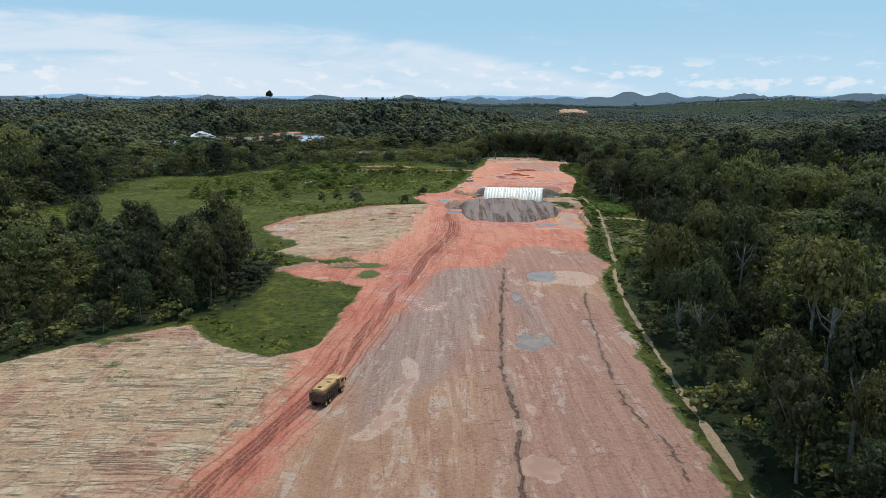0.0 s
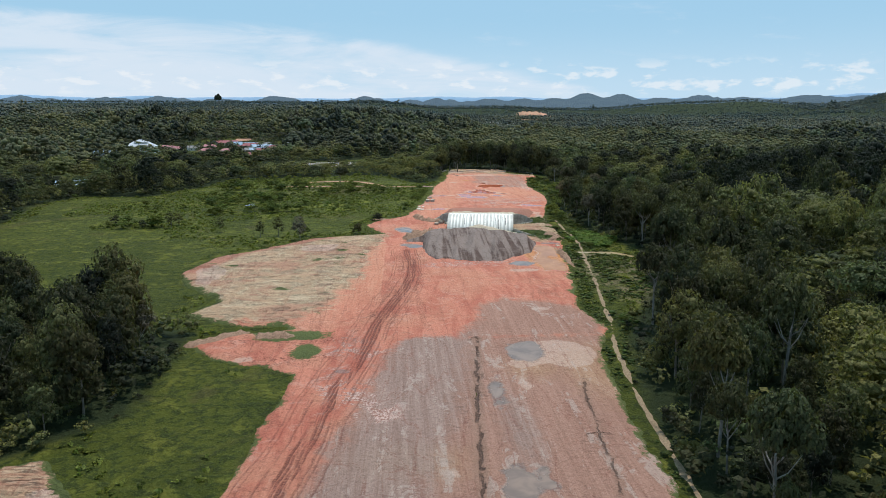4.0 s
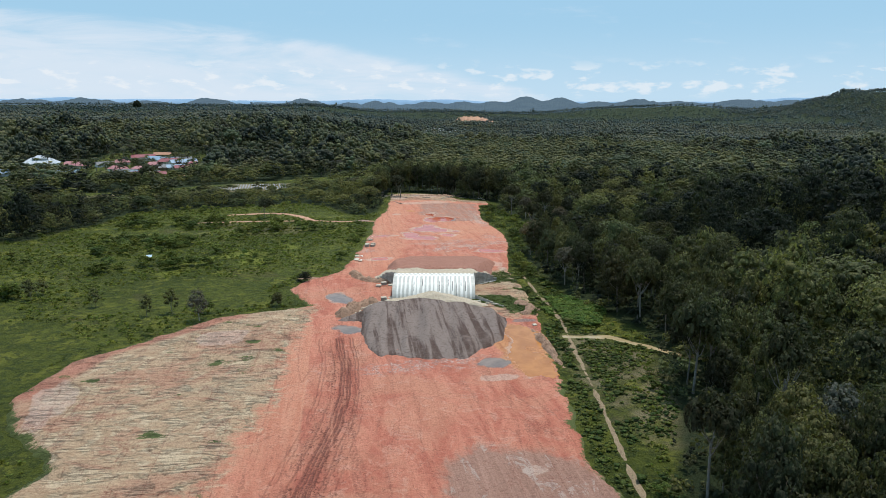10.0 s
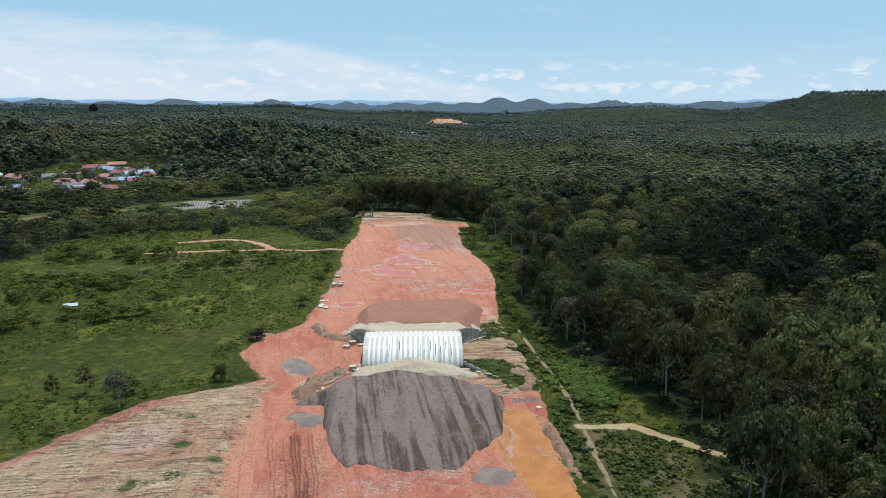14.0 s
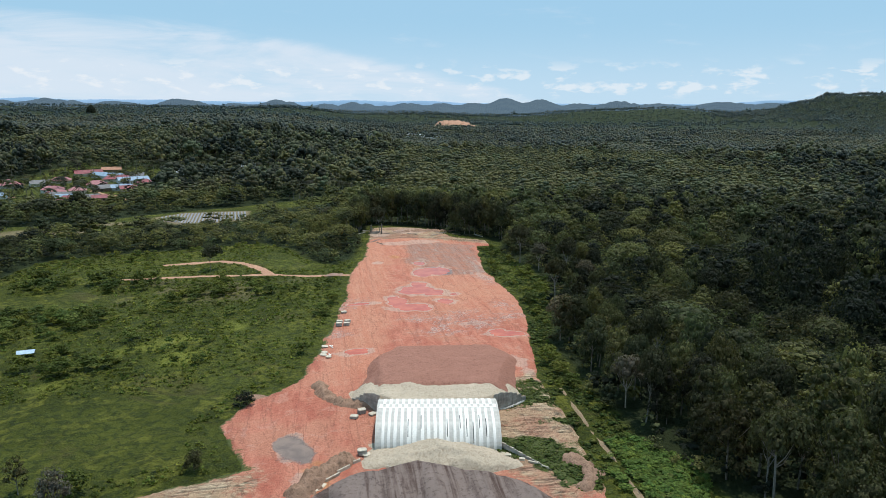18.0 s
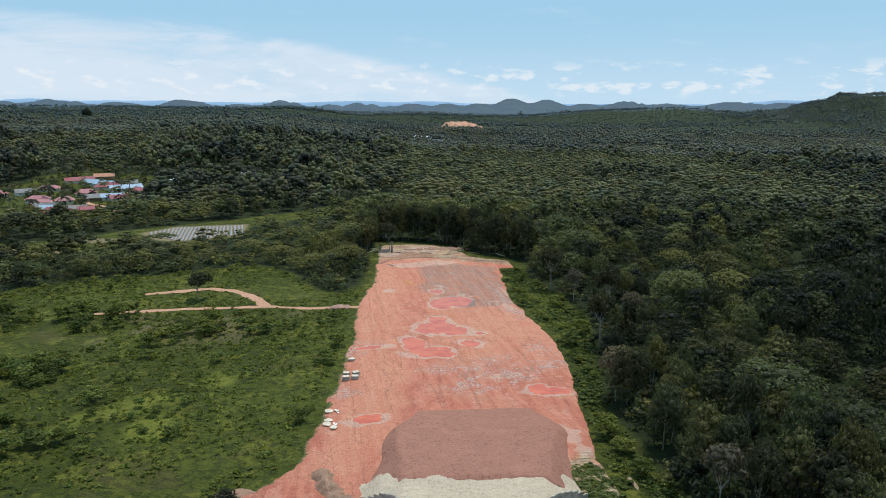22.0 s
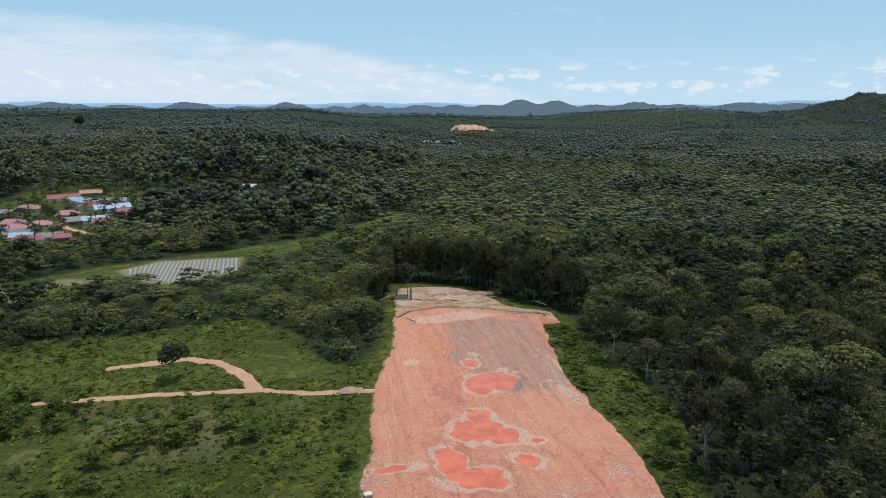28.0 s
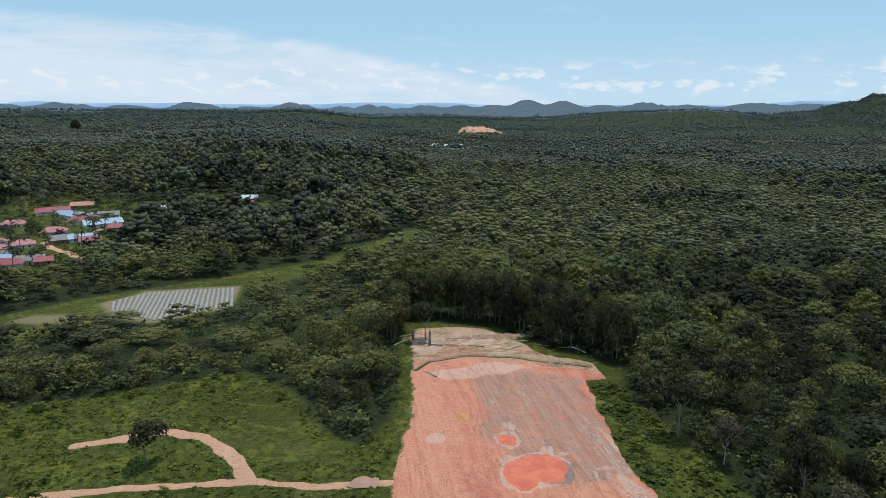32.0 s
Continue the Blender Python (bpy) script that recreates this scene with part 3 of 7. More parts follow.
SPOIL_EAST = [(47, 326), (50, 362), (66, 372), (70, 345), (64, 318), (56, 312)]
CLEARING = [(34, -60), (36, 60), (38, 92), (43, 155), (52, 195), (74, 240), (90, 290), (80, 325), (80, 393), (92, 430), (105, 473), (104, 510), (101, 540), (108, 562), (100, 577), (88, 590), (76, 614), (56, 624), (40, 628), (33, 600), (30, 566), (25, 534), (15, 520), (5, 530), (-6, 560), (-23, 579), (-63, 566), (-103, 556), (-121, 546), (-125, 531), (-127, 505), (-136, 490), (-145, 462), (-165, 458), (-185, 463), (-195, 430), (-174, 335), (-190, 300), (-250, 262), (-130, 238), (-82, 222), (-49, 206), (-47, 160), (-58, 147), (-83, 123), (-140, 80), (-200, 40), (-200, -60)]
STRIP = [(-260, 610), (-130, 640), (-100, 672), (-45, 706), (10, 748), (70, 840)]
PATH = [(36, 40), (38, 77), (40, 112), (44, 162), (48, 190), (52, 206), (56, 229), (60, 251), (65, 282), (69, 304), (71, 333), (72, 362)]
STREAM = [(66, 291), (78, 288.5), (92, 271), (118, 262)]
TRACK_A = [(22, 499), (4, 500), (-14, 505), (-42, 506), (-76, 505)]
TRACK_B = [(-14, 506), (-17, 516), (-28, 531), (-39, 536), (-62, 531)]
HAUL = [(-34, 60), (-29.7, 77), (-24.5, 95), (-18.9, 120), (-12, 169), (-7.7, 195), (-3.8, 217), (4, 258), (3, 280), (2, 300), (4, 345), (12, 400)]
SEAM = [(9, 40), (9.7, 77), (9.9, 88), (11.4, 98), (10.4, 120), (11.6, 135), (15, 170), (17.4, 196)]
VILLAGE = [(-215, 745), (-150, 735), (-130, 800), (-128, 880), (-105, 925), (-20, 905), (-20, 955), (-70, 1045), (-110, 1050), (-150, 1000), (-255, 1040), (-280, 920), (-250, 830)]
TURN_C = -8.5
CULVERT = pose(34.9, 343.0, 0, 0, 0, TURN_C)
# each puddle: kind of water, then its lobes as centre, half sizes and turn
PUDDLES_SOUTH = [
    ("mud", (13.6, 83.8, 2.5, 3.9, 0)),
    ("mud", (-9.6, 97.5, 1.2, 3.4, -20), (-7.0, 108, 0.8, 5.5, -14)),
    ("grey", (17.2, 133, 2.6, 4.4, -10), (21, 134, 1.6, 2.2, 0)),
    ("grey", (27.2, 187.5, 3.6, 5.2, -8)),
    ("grey", (18.2, 166, 0.9, 4.0, -4)),
    ("grey", (5.2, 304, 3.5, 3.2, 10), (2.6, 306, 1.6, 2.0, 0)),
    ("orange", (54.6, 291, 4.6, 11.0, 8), (49.5, 275, 3.2, 12.5, -4), (53.0, 271, 2.0, 9.0, -4)),
    ("grey", (40.8, 272.3, 3.8, 2.9, -25)),
    ("grey", (1.2, 340, 2.6, 4.6, -5), (4.8, 336, 2.0, 3.4, 0)),
]
PUDDLES_NORTH = [
    ("red", (47.5, 468, 6.4, 6.6, 0), (49.3, 476, 3.4, 4.6, 0), (53.5, 463, 4.2, 4.4, -35), (43.5, 467, 3.6, 5.2, 0)),
    ("red", (37.6, 452.5, 3.3, 6.6, 0), (42, 445, 6.6, 3.0, 0), (46, 441.5, 2.6, 2.8, 0), (39, 441, 3.4, 1.0, 0)),
    ("red", (55.8, 450.3, 3.4, 2.6, -32)),
    ("red", (54.2, 498, 4.4, 7.0, 0), (60.5, 500, 6.4, 7.4, 0)),
    ("red", (55.0, 516, 2.2, 3.6, 0)),
    ("red", (69.5, 408, 4.6, 2.2, -6), (67, 410.5, 2.2, 2.2, 0)),
    ("red", (18.8, 398.6, 3.4, 2.0, 8)),
    ("red", (22.6, 451, 4.2, 1.2, 10)),
    ("mud", (14.8, 500, 3.0, 2.2, 0)),
    ("red", (61.8, 459.6, 1.6, 1.0, 0)),
]
PUDDLES = PUDDLES_SOUTH + PUDDLES_NORTH
# dried mud and pale soil: centre and half sizes
PALE_SPOTS = [(-5, 95, 1.8, 2.6), (3.4, 98, 1.7, 2.2), (13.4, 103, 1.8, 4.6), (11.8, 94, 0.8, 6), (16.2, 84, 1.2, 4), (-6, 120, 1.4, 12), (-8.6, 103, 1.6, 8), (8, 137, 2, 4), (27, 181, 5, 3.4), (24, 168, 3, 5), (35, 186, 7, 9), (-35, 124, 6, 4), (-47, 132, 7, 4), (-60, 262, 5, 16), (-30, 300, 8, 8), (-33, 185.4, 4.4, 1.6), (-29, 188, 3.4, 1.0), (4, 325, 2.4, 12), (0, 336, 3, 9), (30, 229, 6, 1.6), (37, 219, 3.4, 2.2), (41, 262, 8, 2.4), (66, 380, 4, 14), (64, 509, 3.2, 2.4), (69, 506, 4.2, 1.8), (58, 524, 2.4, 4), (74, 497, 3.4, 2.4), (36, 520, 3.4, 3), (60, 568, 22, 6.5), (90, 545, 1.2, 16), (84, 512, 1.4, 14), (80, 487, 2.6, 9), (42, 598, 8, 12), (62, 604, 12, 10), (60, 421, 8, 2.4), (76, 425, 5, 2.4)]
RUBBLE_SPOTS = [(47, 428, 9, 7), (58, 432, 9, 5), (74, 426, 8, 5), (62, 421, 10, 6), (50, 415, 9, 5), (16, 447, 6, 4), (20, 456, 6, 2.4), (78, 440, 4, 9), (79, 484, 3, 10), (12, 418, 5, 5), (-10, 167, 5, 9), (-9, 190, 4, 6), (-6, 160, 4, 7), (24, 274, 16, 3)]
COS_C, SIN_C = math.cos(radians(TURN_C)), math.sin(radians(TURN_C))


def to_culvert(x, y):
    return (x - 34.9) * COS_C + (y - 343.0) * SIN_C, -(x - 34.9) * SIN_C + (y - 343.0) * COS_C


def terrain(x, y):
    """Height of the natural ground: flat valley, a wooded rise to the north-west, hills far off."""
    x, y = np.asarray(x, float), np.asarray(y, float)
    d = np.hypot(x, y)
    z = -0.3 + 0.35 * fbm(x, y, 14, 3, 3) * smooth(900, 500, d)
    rise = 30 * smooth(950, 1450, y + 0.25 * np.abs(x)) * smooth(220, -150, x)
    z = z + rise + 20 * smooth(2100, 4200, d) + fbm(x, y, 420, 5, 3) * 22 * smooth(900, 1700, d) + fbm(x, y * 2.2, 900, 6, 3) * 30 * smooth(1900, 2800, d)
    side, far = np.degrees(np.arctan2(x - 10, np.maximum(y - 250, 1.0))), np.hypot(x - 10, y - 250)
    crest = 30 * smooth(30, 35.5, side) + 52 * smooth(34.6, 38.2, side) + 26 * smooth(38.0, 38.9, side) + 10 * fbm(side, side * 0, 1.3, 8, 3)
    z = z + crest * smooth(28, 33, side) * np.exp(-((far - 3280) / 330) ** 2) * smooth(62, 50, side)
    z = z + (34 + 16 * fbm(side, side * 0, 2.2, 9, 3)) * np.exp(-((side - 25.5) / 6.5) ** 4) * np.exp(-((far - 3560) / 300) ** 2)
    u, v = to_culvert(x, y)
    bed = np.exp(-(v / 9.0) ** 2) * (smooth(13, 17, np.abs(u)) * smooth(60, 20, np.abs(u)) + (np.abs(u) <= 13.5))
    return z - 1.3 * np.clip(bed, 0, 1) * (u > -40)


def bare_distance(x, y):
    return inside_of(x, y, BARE) + 2.6 * fbm(x, y, 9, 11, 4) + 1.4 * fbm(x, y, 2.2, 12, 2)


def lobe_distance(x, y, lobe):
    px, py, rx, ry, turn = lobe
    c, s = math.cos(radians(turn)), math.sin(radians(turn))
    u, v = (x - px) * c + (y - py) * s, -(x - px) * s + (y - py) * c
    return (1 - np.hypot(u / rx, v / ry)) * min(rx, ry)


def puddle_distance(x, y, p):
    d = np.max([lobe_distance(x, y, lobe) for lobe in p[1:]], axis=0)
    return d + 3.0 * fbm(x + 31, y, 4.2, 21, 4) + 1.3 * fbm(x, y, 1.2, 22, 2)


def spots_distance(x, y, spots, ragged, seed):
    d = np.max([lobe_distance(x, y, (*p, 8)) for p in spots], axis=0)
    return d + ragged * fbm(x, y, 6, seed, 5)


def earth_height(x, y):
    d = bare_distance(x, y)
    z = 0.12 + 0.10 * fbm(x, y, 5, 31, 3)
    tan = np.maximum(inside_of(x, y, SPOIL_FAR), inside_of(x, y, SPOIL_NEAR))
    z = z + smooth(-2, 5, tan) * (0.5 + 0.45 * fbm(x * 0.2, y * 1.2, 3.0, 33, 3))
    seam, _ = line_distance(x + 1.6 * fbm(x, y, 12, 37, 3), y, SEAM)
    z = z - 0.35 * np.exp(-(seam / 0.45) ** 2) + 0.18 * np.exp(-((seam - 1.0) / 0.5) ** 2)
    ditch = ditch_distance(x, y)
    z = z - 0.9 * np.exp(-(ditch / 0.9) ** 2) + 0.35 * np.exp(-((ditch - 2.2) / 0.9) ** 2)
    for p in PUDDLES:
        q = puddle_distance(x, y, p)
        z = np.where(q > -2, z * smooth(0.3, -1.5, q) + (0.03 - 0.12 * smooth(0, 0.8, q)) * smooth(-1.5, 0.3, q), z)
    u, v = to_culvert(x, y)
    bed = np.exp(-(v / 8.0) ** 2) * (np.abs(u) < 13.8)
    z = z - 2.2 * bed
    return np.where(d > 0, z, z - 0.9 * np.clip(-d / 1.2, 0, 1.6)) - 0.25 * smooth(1.6, 0, d)


def clip01(v):
    return np.clip(v, 0, 1)


def earth_tan(x, y):
    d = np.maximum.reduce([inside_of(x, y, SPOIL_FAR), inside_of(x, y, SPOIL_NEAR), inside_of(x, y, SPOIL_EAST) + 2])
    end = np.minimum(y - np.interp(x, [36, 60, 90, 104], [580, 581, 566, 556]), 6)
    return np.clip(np.maximum(d, end) + 4 * fbm(x, y, 12, 41, 4), -30, 30)


def earth_redrim(x, y):
    """Red clay showing along the upper rim of the far spoil."""
    d = inside_of(x, y, SPOIL_FAR)
    rim = np.minimum(5 - np.abs(d - 4), (y - 262) * 0.6)
    return np.clip(np.minimum(np.minimum(rim, (-26 - x) * 0.5), 6), -20, 20)


GREY_EDGE = ([40, 77, 95, 123, 159, 169, 185, 197, 206], [-24, -22.5, -19.5, -16, -9, -6.4, -4.5, 1, 10])
SLAB = [(54.8, 562), (73, 563), (90, 557), (84, 513), (81, 494), (63, 492), (51, 518), (53, 535)]
BROWN = [(20, 222), (27, 229), (40, 226), (48, 218), (50, 205), (46, 198), (12, 196), (20, 212)]


def earth_grey(x, y):
    near = np.minimum(x - np.interp(y, *GREY_EDGE), 198 - y)
    slab = inside_of(x, y, SLAB) * 0.9 + 9 * fbm(x, y, 16, 65, 4)
    return np.clip(np.maximum.reduce([near, inside_of(x, y, BROWN), np.minimum(slab, 0.9)]), -30, 30)


def earth_slate(x, y):
    """Grey fines washed over the gravel, in runs along its north-west part, and over the far slab."""
    west = 9 - np.abs(x - np.interp(y, [90, 125, 160, 200], [-14, -6, 2, 8])) + np.minimum(0, (y - 118) * 0.4)
    return np.clip(np.maximum.reduce([np.minimum(west, 202 - y), np.minimum(inside_of(x, y, SLAB), 1.0) - 3, 5 - np.hypot((x - 20) / 1.6, (y - 150) / 7) * 3]), -30, 30)


def earth_ochre(x, y):
    low = np.minimum(118 - y, 9 - x) * 0.5
    band = lobe_distance(x, y, (1, 140, 9, 6, 0))
    return np.clip(np.maximum.reduce([low, band, lobe_distance(x, y, (27, 178, 5, 6, 0)), lobe_distance(x, y, (40, 176, 7, 14, 0))]), -30, 30)


def earth_sandy(x, y):
    """Drier, sandier clay down the middle of the north stretch and beside the haul road."""
    north = 9 - np.abs(x - np.interp(y, [380, 430, 500, 560], [16, 24, 31, 38]))
    return np.clip(np.maximum.reduce([np.minimum(north, (y - 372) * 0.3), np.minimum(112 - y, -28 - x), np.minimum((y - 425) * 0.3, 18 - np.abs(x - 66)) * 0.5, np.minimum(330 - y, y - 205) * 0.2 * (x < -6) - 3]), -30, 30)


def earth_pale(x, y):
    total = spots_distance(x, y, PALE_SPOTS, 5.0, 55) - 1.1
    for p in PUDDLES:
        if p[0] == "red":
            q = puddle_distance(x, y, p) + 1.5 + 3.2 * fbm(x, y, 5, 57, 3)
        else:
            q = puddle_distance(x, y, p) + 0.3 + 3.0 * fbm(x, y, 6, 59, 3)
        total = np.maximum(total, np.minimum(q, 2.5))
    return np.clip(total, -12, 12)


def earth_rubble(x, y):
    return np.clip(spots_distance(x, y, RUBBLE_SPOTS, 7.0, 64), -20, 20)


def earth_damp(x, y):
    total = np.full(np.shape(x), -12.0)
    for p in PUDDLES:
        if p[0] == "grey":
            total = np.maximum(total, puddle_distance(x, y, p) + 0.5)
    ditch = ditch_distance(x, y)
    return np.clip(np.maximum.reduce([total, 1.1 - ditch, spots_distance(x, y, [(62, 500, 7, 8), (58, 306, 5, 2), (2, 340, 3, 6), (-12, 178, 3.4, 2.6)], 6, 61) - 0.6]), -12, 12)


def ditch_distance(x, y):
    return line_distance(x, y + 1.5 * fbm(x, y, 7, 70, 3), [(36, 572), (42, 579), (56, 583), (72, 579.5), (83, 573), (98, 566)])[0]


def earth_orange(x, y):
    return np.clip(np.maximum.reduce([lobe_distance(x, y, (51, 283, 7.5, 20, 0)), lobe_distance(x, y, (45.5, 533, 3, 3.6, 0)), lobe_distance(x, y, (7, 326, 3, 7, 0))]) + 3 * fbm(x, y, 8, 63, 3), -20, 20)


def earth_churn(x, y):
    """Clods thrown up where the haul road swings round the gravel ramp."""
    haul, _ = line_distance(x, y, HAUL)
    pocket = spots_distance(x, y, [(-38, 189, 5, 1.3), (-29, 182, 6, 1.4), (-31, 196.5, 7, 1.6), (-20, 196, 6, 1.2), (-45, 208, 9, 2.2), (-24, 186, 5, 1.0)], 5.0, 66)
    return np.clip(np.maximum(np.minimum(np.minimum(5.5 - haul, (y - 200) * 0.25), (292 - y) * 0.3) - 1.5, pocket + 0.4), -20, 20)


def crack_offset(x, y):
    off = x - np.interp(y, [81, 90, 99, 110, 123, 143, 170], [31.3, 31.2, 29.7, 28.9, 29.9, 32.1, 35.6]) + 1.4 * fbm(x, y, 10, 203, 3)
    return off + 1000 * np.sign(off) * ((y > 172) | (y < 80))


def lane_offset(x, y):
    off = x - np.interp(y, [p[1] for p in HAUL], [p[0] for p in HAUL])
    return off + 40 * np.sign(off) * (y > 297)


def seam_offset(x, y):
    off = x - np.interp(y, [p[1] for p in SEAM], [p[0] for p in SEAM]) + 1.0 * fbm(x, y, 12, 37, 3)
    return off + 1000 * np.sign(off) * (y > 198)


def earth_weed(x, y):
    edge = 0.5 - bare_distance(x, y) - 30 * (x > 60)
    near = np.minimum(np.minimum(inside_of(x, y, SPOIL_NEAR), 118 - y - 0.25 * x) * 0.1, 0.2) + 9 * fbm(x, y, 7, 71, 4) - 2.6
    far = np.minimum(inside_of(x, y, SPOIL_FAR) * 0.2, 0.2) + 8 * fbm(x, y * 1.8, 7, 72, 4) - 2.3
    bank = np.minimum(np.maximum(inside_of(x, y, SPOIL_EAST), lobe_distance(x, y, (56, 327, 9, 9, 0))), 1.0) + 9 * fbm(x, y, 6, 75, 4) - 2.0
    tufts = spots_distance(x, y, [(53, 331, 8, 4), (60, 321, 5, 8), (58, 355, 8, 1.8), (-21, 190, 1.6, 3.0), (-25, 201, 7, 2.6), (-33, 204, 3, 2)], 5.0, 76) + 0.6
    return np.clip(np.maximum.reduce([edge + 3 * fbm(x, y, 4, 73, 4), near, far, bank, tufts]), -10, 10)


# ---- ground ----
def spread(fine_lo, fine_hi, step, lo, hi, grow=1.09):
    a = list(np.arange(fine_lo, fine_hi + step, step))
    s = step
    while a[-1] < hi:
        s *= grow
        a.append(a[-1] + s)
    s, b = step, [a[0]]
    while b[-1] > lo:
        s *= grow
        b.append(b[-1] - s)
    return np.array(b[:0:-1] + a)


WAY = [(0, 0), (1.3, 65), (6.9, 140), (9.3, 204), (10.3, 267), (9.8, 341)]


def in_view(x, y):
    """The fan of country that lies before the flight, with a margin."""
    a = np.degrees(np.arctan2(x, y + 70))
    return (a > -40) & (a < 50)


def woods(x, y):
    """Positive where woodland grows: the distance in from its edge."""
    d = -inside_of(x, y, CLEARING)
    strip, t = line_distance(x, y, STRIP)
    d = np.minimum(d, strip - (23 - 12 * t))
    d = np.minimum(d, -inside_of(x, y, FIELD) - 3)
    for px, py, rx, ry in ((262, 1815, 70, 60), (428, 2335, 78, 80), (244, 678, 16, 8), (305, 722, 18, 9), (190, 2080, 60, 20), (-210, 508, 13, 11), (-262, 738, 46, 28), (-285, 868, 40, 24), (-352, 778, 30, 18)):
        d = np.minimum(d, (np.hypot((x - px) / rx, (y - py) / ry) - 1) * ry)
    return np.minimum(d, -inside_of(x, y, VILLAGE))


FIELD = [(-99, 676), (-88, 655), (-69, 643), (-38, 661), (-40, 701), (-84, 697)]


def ground_lime(x, y):
    """Patches of yellowish young grass."""
    d = spots_distance(x, y, [(-45, 413, 9, 5), (-33, 403, 6, 7), (-38, 420, 8, 4), (-54, 404, 5, 3), (-21, 430, 4, 6), (-64, 384, 5, 4)], 6.0, 87)
    return clip01(smooth(-1.5, 2.0, d) * 0.8)


def ground_bare(x, y):
    r = np.minimum(np.hypot((x + 150) / 30, (y - 628) / 12), np.hypot((x + 112) / 16, (y - 655) / 7))
    spots = smooth(1.2, 0.7, r + 1.2 * fbm(x, y, 10, 81, 4)) * 0.8
    field = smooth(-2, 1, inside_of(x, y, FIELD) + 3 * fbm(x, y, 9, 82, 3))
    lane, _ = line_distance(x, y, TRACK_A)
    old = smooth(0.05, 0.2, fbm(x, y, 26, 83, 4)) * smooth(60, 15, lane) * smooth(20, -20, x) * 0.5
    cut = smooth(1.15, 0.8, np.hypot((x - 70) / 13, (y - 258) / 32) + 0.8 * fbm(x, y, 9, 85, 4)) * (0.12 + 0.55 * smooth(-0.05, 0.1, fbm(x, y, 3, 86, 3)))
    return clip01(np.maximum(np.maximum(np.maximum(spots, field), old), cut))


# floor: where woods stand, their shade is painted into the ground
ground = new("ground", grid_mesh("ground", spread(-150, 130, 2.5, -4900, 4900), spread(30, 720, 2.5, -1500, 4900), terrain, GRASS,
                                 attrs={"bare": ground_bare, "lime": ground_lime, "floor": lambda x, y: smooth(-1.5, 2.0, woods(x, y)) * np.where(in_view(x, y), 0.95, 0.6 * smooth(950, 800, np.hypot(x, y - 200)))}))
# the hill's ground is all painted as shaded woodland floor
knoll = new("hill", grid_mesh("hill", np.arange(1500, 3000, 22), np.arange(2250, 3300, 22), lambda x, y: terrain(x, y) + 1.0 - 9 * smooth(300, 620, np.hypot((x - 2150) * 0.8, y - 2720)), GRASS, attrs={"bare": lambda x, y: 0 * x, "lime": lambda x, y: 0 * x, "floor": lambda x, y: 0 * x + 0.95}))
tagged(knoll, "wooded hill with a flat crest across the valley", "hill", kind="structure")
tagged(ground, "green grass and scrub ground of a flat valley", "ground", kind="structure")

xs, ys = np.arange(-172, 100, 0.7), np.concatenate([np.arange(-60, 44, 2.6), np.arange(44, 618, 0.7)])
road = new("road", grid_mesh("road", xs, ys, earth_height, EARTH, keep=lambda x, y: bare_distance(x, y) > -2.0,
                             attrs={"tan": earth_tan, "redrim": earth_redrim, "grey": earth_grey, "ochre": earth_ochre, "sandy": earth_sandy, "pale": earth_pale, "rubble": earth_rubble, "damp": earth_damp, "orange": earth_orange, "churn": earth_churn, "lane": lane_offset, "seam": seam_offset, "slate": earth_slate, "crack": crack_offset, "weed": earth_weed}))
tagged(road, "unpaved red laterite road formation with ruts and tan spoil", "dirt road", kind="structure")


def ribbon(name, pts, width, height, mat, label, category, seed, ragged=2.4):
    """A strip of ground along a line of the plan, its edges sinking into the ground."""
    a = np.array(pts)
    def shape(x, y):
        d, _ = line_distance(x, y, pts)
        d = d + ragged * fbm(x, y, 5, seed, 4)
        return terrain(x, y) + height - 0.5 * clip01((d - width * 0.5) / 1.0)
    ob = new(name, grid_mesh(name, np.arange(a[:, 0].min() - 4, a[:, 0].max() + 4, 0.6), np.arange(a[:, 1].min() - 4, a[:, 1].max() + 4, 0.6), shape, mat,
                             keep=lambda x, y: line_distance(x, y, pts)[0] < width * 0.5 + 1.6))
    return tagged(ob, label, category, kind="structure")


ribbon("footpath", PATH, 0.6, 0.10, TRAIL, "narrow trodden earth path between grass verges", "path", 91, 1.6)
ribbon("farm_track", TRACK_A, 2.6, 0.10, DIRT, "pale orange earth farm track across the grass", "track", 93)
ribbon("track_loop", TRACK_B, 3.3, 0.14, DIRT, "pale orange earth loop of a farm track", "track", 95)
ribbon("stream", STREAM, 2.3, 0.06, STREAM_WATER, "narrow muddy brown stream", "stream", 97)

WATER = {"mud": (MUD, "brown muddy puddle drying on the dirt road"), "red": (RED_WATER, "red muddy rain puddle on the clay road"), "grey": (GREY_WATER, "grey shallow rain puddle on the dirt road"), "orange": (ORANGE_WATER, "long orange puddle of muddy water beside the embankment")}
for n, p in enumerate(PUDDLES):
    lo_x, hi_x = min(q[0] - max(q[2:4]) for q in p[1:]) - 1.5, max(q[0] + max(q[2:4]) for q in p[1:]) + 1.5
    lo_y, hi_y = min(q[1] - max(q[2:4]) for q in p[1:]) - 1.5, max(q[1] + max(q[2:4]) for q in p[1:]) + 1.5
    ob = new("puddle", grid_mesh("puddle", np.arange(lo_x, hi_x, 0.3), np.arange(lo_y, hi_y, 0.3),
                                 lambda x, y: 0.03 + 0.008 * (n % 4) - 0.5 * (puddle_distance(x, y, p) < -0.8), WATER[p[0]][0], keep=lambda x, y: puddle_distance(x, y, p) > -0.4))
    tagged(ob, WATER[p[0]][1], "puddle", "rain puddles")

